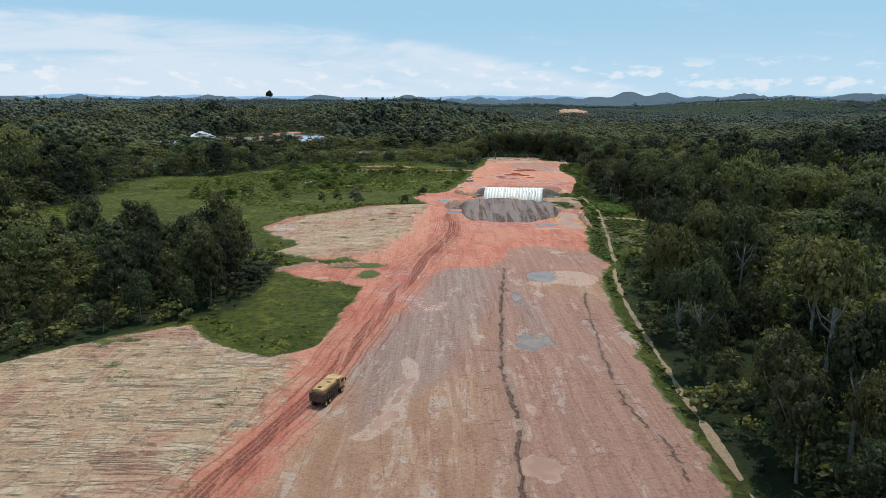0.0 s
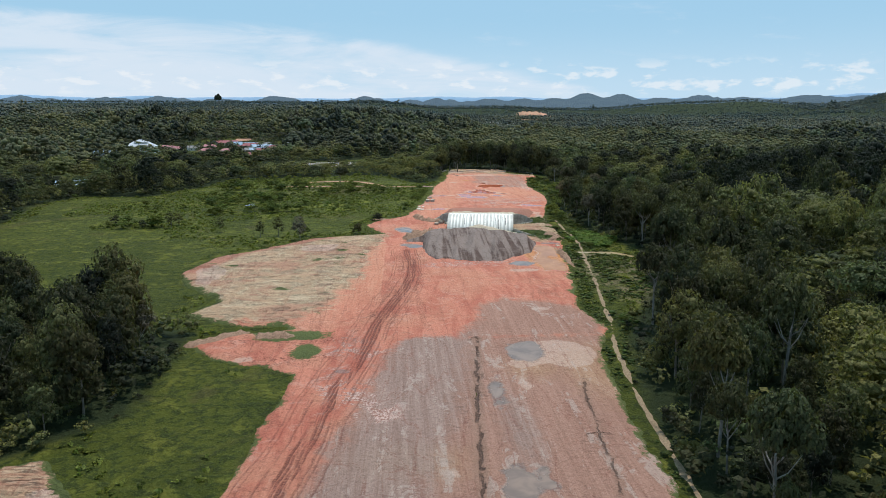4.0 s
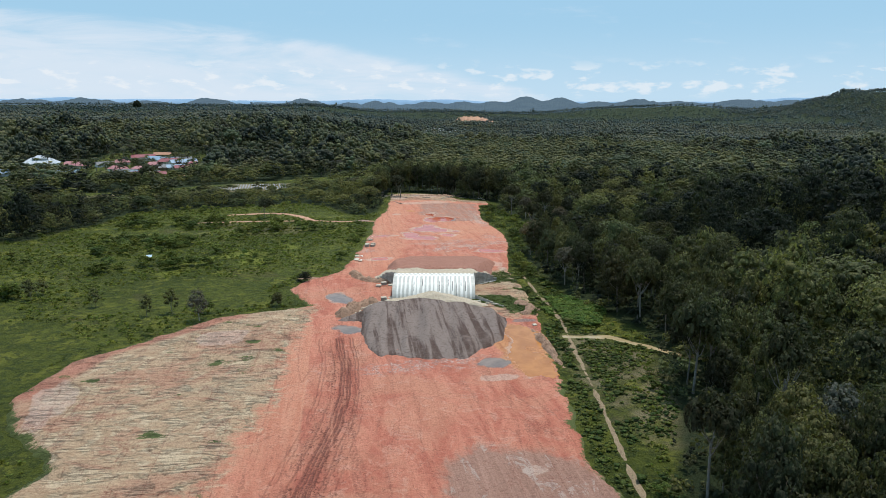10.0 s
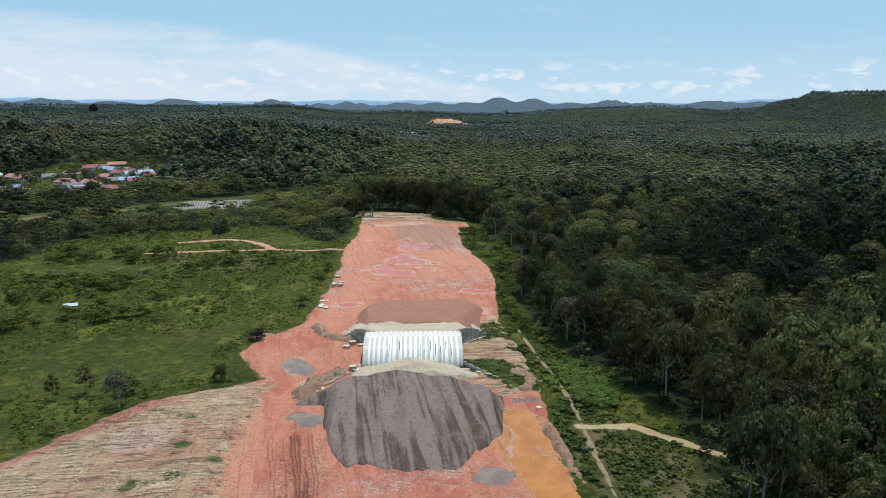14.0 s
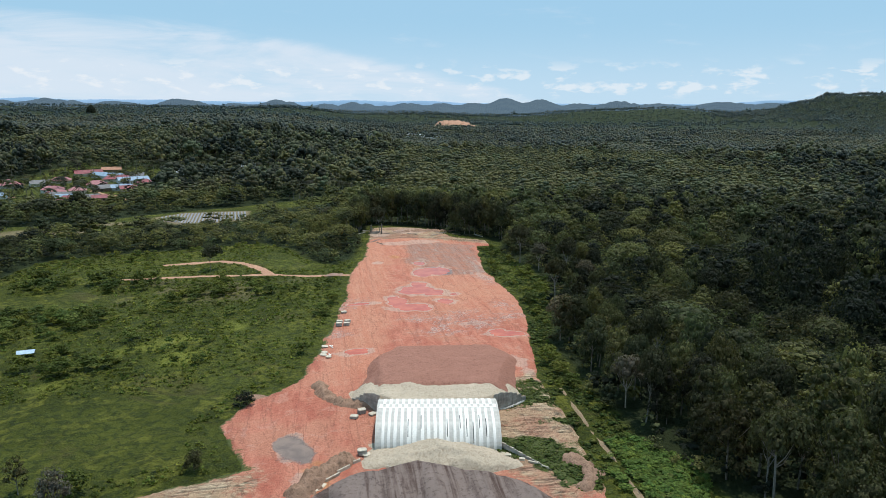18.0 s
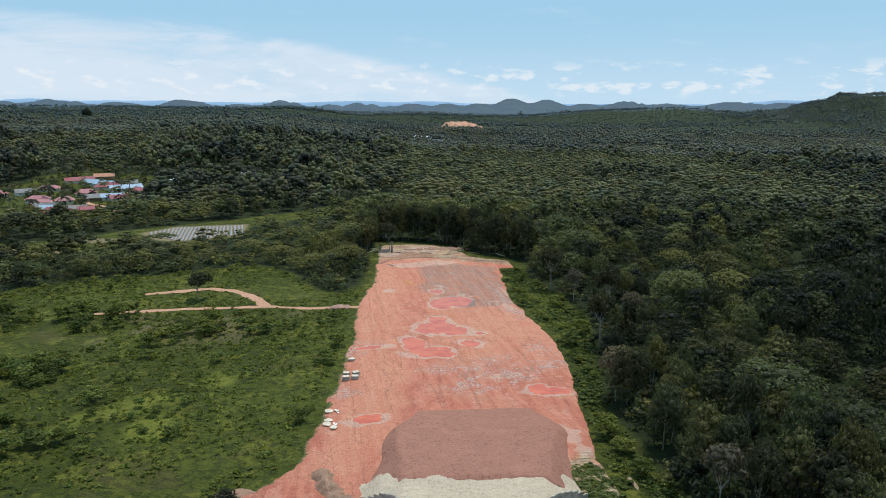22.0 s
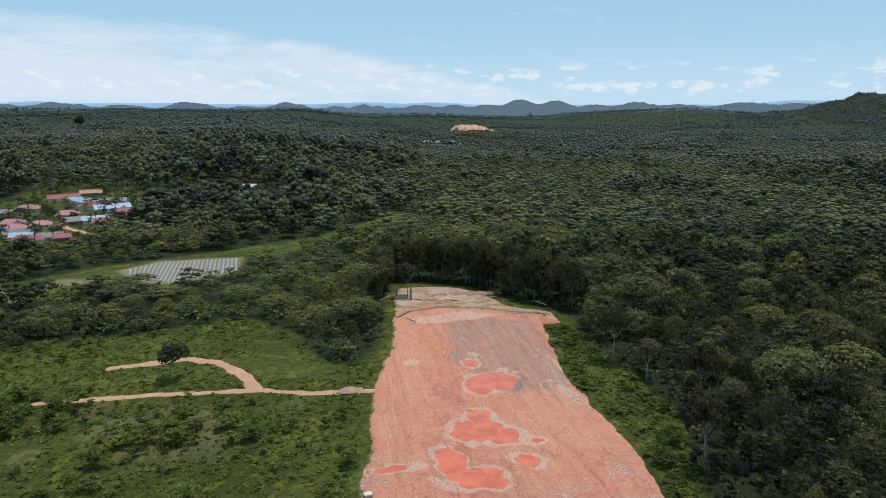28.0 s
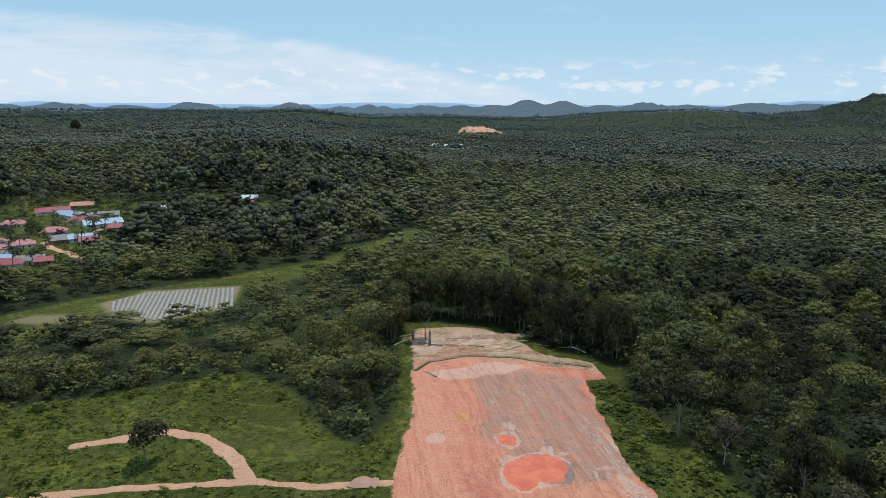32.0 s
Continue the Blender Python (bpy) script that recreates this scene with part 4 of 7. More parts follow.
# ---- embankments at the culvert ----
MOUND = [(0, 313), (8, 310), (9, 298), (9.5, 286), (15, 280), (25, 278), (34, 278), (43, 285), (48, 291), (52, 300), (53, 309), (48, 318), (28, 329), (12, 324), (4, 317)]
PAD_LINE = [(17, 366), (24, 392), (32, 401), (62, 399), (66, 385), (60, 362), (56, 352), (18, 356)]


def mound_height(x, y):
    u, v = to_culvert(x, y)
    flute = fbm(u * 1.0, v * 0.12, 4.5, 101, 3)
    d = inside_of(x, y, MOUND) + 8.0 * flute * smooth(-25, -45, v) + 1.2 * fbm(x, y, 5, 102, 3)
    top = 0.4 + (v + 64) * 0.088
    z = np.minimum(np.minimum(d * 0.62, top), 4.1) + 0.5 * fbm(x, y, 6, 103, 3) + 3.2 * flute * smooth(-18, -34, v) * smooth(0, 5, d)
    return np.where(d > 0, z - 0.05, d)


def pad_height(x, y):
    u, v = to_culvert(x, y)
    d = inside_of(x, y, PAD_LINE) + 3.0 * fbm(x, y, 9, 105, 4)
    z = np.minimum(np.minimum(d * 0.75, (60 - v) * 0.12), 4.5)
    return np.where(d > 0, z + 0.15 * fbm(x, y, 4, 107, 3), d)


def sand_height(x, y):
    u, v = to_culvert(x, y)
    rough = fbm(x, y, 6, 113, 4)
    near = 2.3 - 0.12 * np.abs(v + 12) + 2.0 * np.exp(-((u + 1.0) / 4.2) ** 2 - ((v + 13.0) / 2.6) ** 2) + 1.1 * np.exp(-((u - 5.5) / 2.6) ** 2 - ((v + 13.8) / 1.8) ** 2) + 0.7 * np.exp(-((u + 6.5) / 2.8) ** 2 - ((v + 13.2) / 1.8) ** 2)
    reach = np.where(u > 0, 17.5 - 0.55 * (v + 18), 14.5) + 5 * rough
    near = near + 1.3 * fbm(u, v, 4.5, 117, 3)
    near = np.minimum(near, 0.25 + (reach - np.abs(u)) * 0.22) - 2.8 * smooth(-17.0, -20.5, v + 5 * rough)
    far = 4.75 + 1.1 * np.exp(-((u - 1) / 5) ** 2 - ((v - 12.5) / 2.2) ** 2) + 0.5 * np.exp(-((u + 6) / 3) ** 2 - ((v - 13.5) / 1.6) ** 2) - 1.8 * smooth(15.5, 20, v + 5 * rough)
    far = np.minimum(far, 4.4 - 3.2 * clip01((np.abs(u) - 13.8) / 7.8) - 0.3 * np.maximum(np.abs(u) - 19, 0))
    side = np.abs(u) - (13.85 + (v - 9.0) * np.where(u < 0, 1.154, 1.286))
    far = np.where(v < 16.2, far - 6.0 * clip01((side + 0.35) / 0.5), far)
    z = np.where(v < 0, near, far) + 0.6 * fbm(x, y, 3.5, 111, 3) + 0.25 * fbm(x, y, 1.3, 112, 2)
    return np.where(np.abs(v) < 6.0, -2.0, z)


def sand_keep(lo, hi, reach):
    def keep(x, y):
        u, v = to_culvert(x, y)
        return (v > lo) & (v < hi) & (np.abs(u) < reach)
    return keep


mound = new("gravel_embankment", grid_mesh("gravel_embankment", np.arange(-4, 64, 0.4), np.arange(270, 338, 0.4), mound_height, GRAVEL, keep=lambda x, y: inside_of(x, y, MOUND) > -3))
tagged(mound, "dark grey gravel ramp tipped in tongues against the culvert", "earth mound", kind="structure")
pad = new("earth_ramp", grid_mesh("earth_ramp", np.arange(10, 72, 0.6), np.arange(356, 406, 0.6), pad_height, PAD, keep=lambda x, y: inside_of(x, y, PAD_LINE) > -2))
tagged(pad, "smooth reddish brown earth ramp behind the culvert", "earth mound", kind="structure")
sand = new("sand_heap", grid_mesh("sand_heap", np.arange(10, 60, 0.4), np.arange(316, 372, 0.4), sand_height, SAND, keep=sand_keep(-22, -7.6, 25)))
tagged(sand, "pale sand backfill heaped against the arch", "sand heap", kind="structure")
sand = new("sand_heap", grid_mesh("sand_heap", np.arange(10, 60, 0.5), np.arange(330, 372, 0.5), sand_height, SAND, keep=lambda x, y: sand_keep(7.2, 21.5, 26)(x, y)))
tagged(sand, "pale sand strip between the arch and the earth ramp", "sand heap", kind="structure")


# ---- culvert ----
ARCH_A, ARCH_B, ARCH_Z, HALF = 10.5, 6.0, 0.1, 13.8


def arch_strip(w, thick, lift, a0, a1, steps=22):
    """One curved piece across the arch, from angle a0 to a1, w wide and thick deep."""
    bm = bmesh.new()
    rows = []
    for i in range(steps + 1):
        a = a0 + (a1 - a0) * i / steps
        n = Vector((0, math.cos(a) / ARCH_A, math.sin(a) / ARCH_B)).normalized()
        o = Vector((0, ARCH_A * math.cos(a), ARCH_B * math.sin(a))) + n * lift
        q = o - n * thick
        rows.append([bm.verts.new(p + Vector((s * w / 2, 0, 0))) for p in (o, q) for s in (-1, 1)])
    for r, s in zip(rows, rows[1:]):
        for i, j in ((0, 1), (1, 3), (3, 2), (2, 0)):
            bm.faces.new((r[i], r[j], s[j], s[i]))
    for r in (rows[0], rows[-1]):
        bm.faces.new((r[0], r[1], r[3], r[2]))
    bmesh.ops.recalc_face_normals(bm, faces=bm.faces)
    me = bpy.data.meshes.new("arch_piece")
    bm.to_mesh(me)
    bm.free()
    return me


def make_culvert():
    root = tagged(new("arch_culvert"), "long arched culvert of grey concrete segments with white joint sheets", "culvert")
    root.matrix_world = CULVERT @ pose(0, 0, ARCH_Z)
    n, rng = 19, random.Random(5)
    w = 2 * HALF / n
    seg = arch_strip(w - 0.04, 0.32, 0.0, 0.02, math.pi - 0.02)
    seg.materials.append(CONCRETE)
    strips = []
    for k in range(4):
        s = arch_strip(0.62 + 0.1 * k, 0.03, 0.035, math.pi / 2 + 0.13, math.pi - 0.06)
        s.materials.append(CLOTH)
        strips.append(s)
    back = arch_strip(0.7, 0.03, 0.035, 0.06, math.pi / 2 - 0.05)
    cap = arch_strip(w * 0.55, 0.05, 0.05, math.pi / 2 - 0.05, math.pi / 2 + 0.09, 4)
    band = arch_strip(w - 0.03, 0.05, 0.06, math.pi / 2 + 0.09, math.pi / 2 + 0.135, 2)
    for sheet in (back, cap, band):
        sheet.materials.append(CLOTH)
    gap = {k: arch_strip(0.16, 0.02, 0.045, math.pi - 1.15 + 0.12 * k, math.pi - 0.72 + 0.25 * k, 8) for k in range(3)}
    for g in gap.values():
        g.materials.append(BLACK)
    for i in range(n):
        u = -HALF + (i + 0.5) * w
        o = part("arch_segment", seg, CONCRETE, root)
        o.location = (u, 0, 0)
        c = part("crown_sheet", cap, CLOTH, root, "white sheet patch over the crown joint")
        c.location = (u + rng.uniform(-0.1, 0.1), 0, 0)
        c = part("crown_band", band, CLOTH, root, "white sheet band along the crown")
        c.location = (u, 0, 0)
        if i:
            c = part("joint_sheet", back, CLOTH, root, "white sheet strip over a joint")
            c.location = (u - w / 2, 0, 0)
            s = part("joint_sheet", strips[rng.randrange(4)], CLOTH, root, "white sheet strip over a joint")
            s.location = (u - w / 2 + rng.uniform(-0.08, 0.08), 0, 0)
            s.rotation_euler = (0, 0, radians(rng.uniform(-0.8, 0.8)))
        if i in (4, 6, 10, 12, 13, 14, 15, 16):
            g = part("open_joint", gap[i % 3], BLACK, root, "dark gap where a sheet has slipped")
            g.location = (u + 0.55, 0, 0)
    for s in (-1, 1):
        rim = part("end_ring", arch_strip(0.35, 0.42, 0.09, 0.02, math.pi - 0.02), CONCRETE, root)
        rim.data.materials.append(CONCRETE)
        rim.location = (s * HALF, 0, 0)


make_culvert()


def make_wing_wall(a, b, tops, label):
    """A retaining wall of stepped square panels from a to b; tops: height of each panel column."""
    root = tagged(new("wing_wall"), label, "retaining wall")
    a, b = Vector((*a, 0)), Vector((*b, 0))
    way = (b - a).normalized()
    turn = math.degrees(math.atan2(way.y, way.x))
    root.matrix_world = CULVERT @ Matrix.Translation(a) @ pose(0, 0, 0, 0, 0, turn)
    w = (b - a).length / len(tops)
    for i, top in enumerate(tops):
        z, k = -2.2, 0
        while z < top - 0.05:
            h = min(1.5 if k or i % 2 else 0.75, top - z)
            bm = box(bmesh.new(), i * w + 0.02, (i + 1) * w - 0.02, -0.09, 0.09, z + 0.02, z + h - 0.02, 0.03)
            part("panel", bm, PANEL, root)
            z, k = z + h, k + 1
        bm = box(bmesh.new(), i * w + 0.1, i * w + w * 0.55, -0.13, 0.13, top, top + 0.18, 0.03)
        part("coping", bm, PANEL_TOP, root, "pale concrete lifting edge")
    return root


make_wing_wall((-14.0, 9.0), (-21.5, 15.5), [4.6, 4.6, 4.2, 3.8, 3.0, 2.0, 1.2], "stepped retaining wall of weathered grey concrete panels")
make_wing_wall((14.0, 9.0), (23.0, 16.0), [4.6, 4.6, 4.2, 3.8, 3.2, 2.4, 1.4], "stepped retaining wall of weathered grey concrete panels")
make_wing_wall((14.0, -9.5), (22, -17.5), [1.4, 1.2, 0.9, 0.6, 0.4], "low retaining wall stub of pale panels in sand")


# ---- hills far off ----
def hazed_hill_material():
    m, t, b = material("distant wooded hills", 1.0)
    p = place(t)
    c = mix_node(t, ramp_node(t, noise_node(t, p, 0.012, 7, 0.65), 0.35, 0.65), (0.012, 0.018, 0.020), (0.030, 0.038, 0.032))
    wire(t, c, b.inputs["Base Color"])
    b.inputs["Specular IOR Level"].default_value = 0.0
    # blue emission stands in for the haze in front of these hills
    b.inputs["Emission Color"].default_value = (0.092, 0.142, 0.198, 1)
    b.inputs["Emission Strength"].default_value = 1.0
    bump(t, b, noise_node(t, p, 0.035, 6, 0.65), 1.0, 30)
    return m


def haze_blue_material():
    m, t, b = material("blue hills on the horizon", 1.0)
    # the blue is air haze painted on; the same colour is emitted as glow
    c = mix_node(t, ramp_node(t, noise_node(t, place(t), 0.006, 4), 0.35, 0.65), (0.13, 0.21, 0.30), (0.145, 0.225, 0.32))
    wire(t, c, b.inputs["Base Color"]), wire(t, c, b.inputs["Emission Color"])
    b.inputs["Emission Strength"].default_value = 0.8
    return m


def make_range(name, radius, base, peaks, depth, mat, label, rough_size):
    """A range of hills round the horizon; peaks: degrees east of north, height over base, half width in degrees."""
    az = np.arange(-75, 80, 0.12)
    top = base + 7 * fbm(az, az * 0, 2.5, 121, 4) + rough_size * fbm(az, az * 0, 0.35, 123, 3)
    for a, h, w in peaks:
        top = top + h * np.exp(-np.abs((az - a) / w) ** 2.0)
    rows, verts = 7, []
    for j in range(rows):
        f = j / (rows - 1)
        r = radius - depth + depth * f + 40 * fbm(az * 8, az * 0 + j * 3.0, 6, 125, 3)
        z = -5 + (top + 5) * np.sin(f * math.pi / 2) ** 1.3 * (1 + 0.05 * (fbm(az * 6, az * 0 + j, 4, 127, 3) if 0 < j < rows - 1 else 0))
        verts.append(np.stack([r * np.sin(np.radians(az)), r * np.cos(np.radians(az)), z], -1))
    n = len(az)
    i = np.arange(rows * n).reshape(rows, n)
    q = np.stack([i[:-1, :-1], i[:-1, 1:], i[1:, 1:], i[1:, :-1]], -1).reshape(-1, 4)
    ob = new(name, mesh_of(name, np.concatenate(verts), q, mat, None, True))
    return tagged(ob, label, "hills", kind="structure")


make_range("backdrop_hills", 4550, 62, [(-38, 50, 3), (-31, 24, 2.0), (-27, 30, 1.2), (-25.2, 18, 0.7), (-21.5, 26, 1.8), (-18, 34, 1.2), (-16.4, 16, 0.6), (-13.6, 20, 1.4), (-9.8, 36, 1.1), (-8.3, 20, 0.6), (-5.6, 15, 1.0), (-2.9, 36, 1.0), (-1.6, 15, 0.5), (0.9, 12, 0.6), (2.8, 24, 0.7), (4.0, 12, 0.5), (7.0, 20, 1.3), (9.6, 18, 0.9), (12, 24, 1.1), (14.5, 54, 1.1), (17.2, 46, 1.2), (20, 26, 1.0), (23, 38, 1.5), (26, 28, 1.3), (30, 38, 1.8), (34, 30, 2.4), (44, 44, 6)], 900, hazed_hill_material(), "low wooded hills far across the valley", 11)
make_range("backdrop_mountains", 4880, 86, [(-27, 16, 3), (-19, 14, 2), (-12, 8, 3), (3, 12, 2.4), (8, 12, 2), (34, 26, 3), (38, 22, 2)], 120, haze_blue_material(), "pale blue hills on the horizon", 3)


# ---- trees ----
ICO = []
for a in range(5):
    ICO.append((math.cos(a * 1.2566) * 0.894, math.sin(a * 1.2566) * 0.894, 0.447))
for a in range(5):
    ICO.append((math.cos(a * 1.2566 + 0.628) * 0.894, math.sin(a * 1.2566 + 0.628) * 0.894, -0.447))
ICO_V = np.array(ICO + [(0, 0, 1), (0, 0, -1)])
ICO_F = np.array([(10, i, (i + 1) % 5) for i in range(5)] + [(11, 5 + (i + 1) % 5, 5 + i) for i in range(5)] + [(i, 5 + i, (i + 1) % 5) for i in range(5)] + [((i + 1) % 5, 5 + i, 5 + (i + 1) % 5) for i in range(5)])


OCT_V = np.array([(1, 0, 0), (0, 1, 0), (-1, 0, 0), (0, -1, 0), (0, 0, 1), (0, 0, -1)], float)
OCT_F = np.array([(0, 1, 4), (1, 2, 4), (2, 3, 4), (3, 0, 4), (1, 0, 5), (2, 1, 5), (3, 2, 5), (0, 3, 5)])


def leaf_cards(rng, centres, normals, size, droop=0.0):
    """Bent leafy sprays, four corners each, facing roughly outwards."""
    n = len(centres)
    nrm = normals + rng.normal(0, 0.46, (n, 3))
    nrm /= np.linalg.norm(nrm, axis=1)[:, None]
    t = rng.normal(0, 1, (n, 3))
    t -= nrm * (t * nrm).sum(1)[:, None]
    t /= np.linalg.norm(t, axis=1)[:, None]
    b = np.cross(nrm, t)
    s = size * rng.uniform(0.55, 1.35, (n, 1))
    v = np.stack([centres - t * s * 0.6, centres - b * s * rng.uniform(0.35, 0.6, (n, 1)) + nrm * s * 0.12, centres + t * s * 0.6, centres + b * s * rng.uniform(0.35, 0.6, (n, 1)) + nrm * s * 0.12], 1)
    return v.reshape(-1, 3), np.arange(4 * n).reshape(n, 4)


def crown_arrays(seed, lobes, cards, card, wide=1.0, tall=1.0, base=0.45, cores=99, column=0.0, full=0.0):
    """A crown about 2 wide standing on the ground at z 0 to 2.4: dark cores and leaf sprays round them.
    column: 0 for a domed crown, 1 for one that is leafy far down its sides. full: how far the cores fill the lobes, 0 for sparse ones."""
    rng = np.random.default_rng(seed)
    cs, rs = [], []
    depth = 2.4 * (1 - base)
    if lobes > 2:
        cs.append((rng.uniform(-0.1, 0.1), rng.uniform(-0.1, 0.1), base * 2.4 + depth * 0.45))
        rs.append(min(0.60, 0.9 * (1 - base)))
    lean = rng.uniform(-0.25, 0.25, 2)
    for k in range(lobes - (lobes > 2)):
        f = (k + rng.uniform(0.2, 1.0)) / max(1, lobes - 1)
        a, d = 2.4 * k + rng.uniform(-0.5, 0.5), math.sqrt(f) * 0.80 * (lobes > 1)
        r = rng.uniform(0.24, 0.42) * (1.25 if lobes < 8 else 1.0) if lobes > 2 else rng.uniform(0.7, 0.9)
        dome = 0.34 + 0.50 * (1 - 1.25 * d * d) * rng.uniform(0.75, 1.15)
        if column:
            level = 1 - f * rng.uniform(0.85, 1.0)
            dome, d = 0.04 + 0.84 * level, 0.78 * math.sqrt(max(0.0, 1 - level ** 2.6)) * rng.uniform(0.7, 1.0)
        cs.append((d * math.cos(a) * wide + lean[0] * dome, d * math.sin(a) * wide + lean[1] * dome, base * 2.4 + depth * dome))
        rs.append(r)
    cs, rs = np.array(cs), np.array(rs)
    verts, tris, quads, n = [], [], [], 0
    for k, (c, r) in list(enumerate(zip(cs, rs)))[:cores]:
        cv, cf = (ICO_V, ICO_F) if cards > 20 else (OCT_V, OCT_F)
        turned = cv @ np.array(Euler((rng.uniform(0, 3), rng.uniform(0, 3), 0)).to_matrix())
        v = turned * rng.uniform(0.7, 1.1, (len(cv), 1)) * r * (full * (0.8 if k == 0 else 1.0) if full else 0.62 if cards > 100 else 0.68 if cards > 10 else 1.0) * np.array([wide, wide, 0.95 * tall]) + c
        verts.append(v), tris.append(cf + n)
        n += len(cv)
    if cards:
        pick = rng.choice(len(cs), cards * 3, p=rs ** 2 / (rs ** 2).sum())
        d = rng.normal(0, 1, (cards * 3, 3))
        d /= np.linalg.norm(d, axis=1)[:, None]
        pos = cs[pick] + d * rs[pick][:, None] * rng.uniform(0.84, 1.14, (cards * 3, 1)) * np.array([wide, wide, 1.05 * tall])
        near = np.min(np.linalg.norm(pos[:, None] - cs[None], axis=2) / rs[None], axis=1)
        ok = np.where((d[:, 2] > -0.4) & (near > 0.78))[0][:cards]
        v, q = leaf_cards(rng, pos[ok], d[ok] + np.array([0, 0, 0.3]), card)
        verts.append(v), quads.append(q + n)
    return np.concatenate(verts), np.concatenate(tris), (np.concatenate(quads) if quads else np.zeros((0, 4), int))


def stamp(name, templates, spots, mat, label, category, rng):
    """Joins many plants into one object. spots: rows of x, y, z, radius, height."""
    kinds = rng.integers(0, len(templates), len(spots))
    verts, tris, quads, tint, n = [], [], [], [], 0
    for k, (v, t, q) in enumerate(templates):
        s = spots[kinds == k]
        if not len(s):
            continue
        a = rng.uniform(0, 6.283, len(s))
        c, sn = np.cos(a)[:, None], np.sin(a)[:, None]
        x = (v[None, :, 0] * c - v[None, :, 1] * sn) * s[:, 3:4] + s[:, 0:1]
        y = (v[None, :, 0] * sn + v[None, :, 1] * c) * s[:, 3:4] + s[:, 1:2]
        z = v[None, :, 2] * (s[:, 4:5] / 2.4) + s[:, 2:3]
        verts.append(np.stack([x, y, z], -1).reshape(-1, 3))
        off = (np.arange(len(s)) * len(v))[:, None, None] + n
        tris.append((t[None] + off).reshape(-1, 3))
        if len(q):
            quads.append((q[None] + off).reshape(-1, 4))
        own = 0.13 + 0.95 * rng.random(len(s)) ** 1.5 + 0.8 * fbm(s[:, 0], s[:, 1], 190, 181, 3) + 0.9 * fbm(s[:, 0], s[:, 1], 38, 183, 2) + 0.45 * young_growth(s[:, 0], s[:, 1]) + 0.4 * (rng.random(len(s)) < 0.09) + 0.30 * clip01(scrub_zone(s[:, 0], s[:, 1])) - 0.30 * old_stand(s[:, 0], s[:, 1]) - 0.36 * smooth(130, 210, s[:, 0]) * smooth(950, 720, s[:, 1]) * smooth(300, 420, s[:, 1])
        tint.append(np.repeat(np.where(rng.random(len(s)) < 0.05, 1.0, np.clip(own, 0, 0.92)), len(v)))
        n += len(s) * len(v)
    ob = new(name, mesh_of(name, np.concatenate(verts), [np.concatenate(tris)] + ([np.concatenate(quads)] if quads else []), mat, {"tint": np.concatenate(tint)}, True))
    return tagged(ob, label, category, kind="stuff")


def jittered(rng, x0, x1, y0, y1, sx, sy):
    gx, gy = np.meshgrid(np.arange(x0, x1, sx), np.arange(y0, y1, sy))
    return gx.ravel() + rng.uniform(-0.46, 0.46, gx.size) * sx, gy.ravel() + rng.uniform(-0.46, 0.46, gx.size) * sy


rng = np.random.default_rng(7)
bands = []


def old_stand(x, y):
    """One in belts and patches of old, tall, dark wood; sharp at their edges."""
    f = fbm(x * 0.62, y * (1 - 0.25 * smooth(900, 1500, y)), 105, 151, 4)
    f = f + 0.10 * (smooth(-140, -110, x) * smooth(30, 0, x) * smooth(700, 716, y) * smooth(850, 780, y)) - 0.25 * young_growth(x, y) * smooth(0.2, 0.02, f)
    return smooth(0.035, 0.075, f)


def young_growth(x, y):
    """The even, light green plantation beyond the road's end."""
    return smooth(0, 70, x) * smooth(560, 420, x) * smooth(640, 740, y) * smooth(1350, 1000, y)


def scrub_zone(x, y):
    """Low, light green regrowth north of the meadow and beside the road's end."""
    return np.maximum(smooth(40, 5, x) * smooth(-330, -260, x) * smooth(548, 575, y) * smooth(735, 695, y), 1.2 * (x < 36) * (x > -2) * (y < 590) * (y > 505))


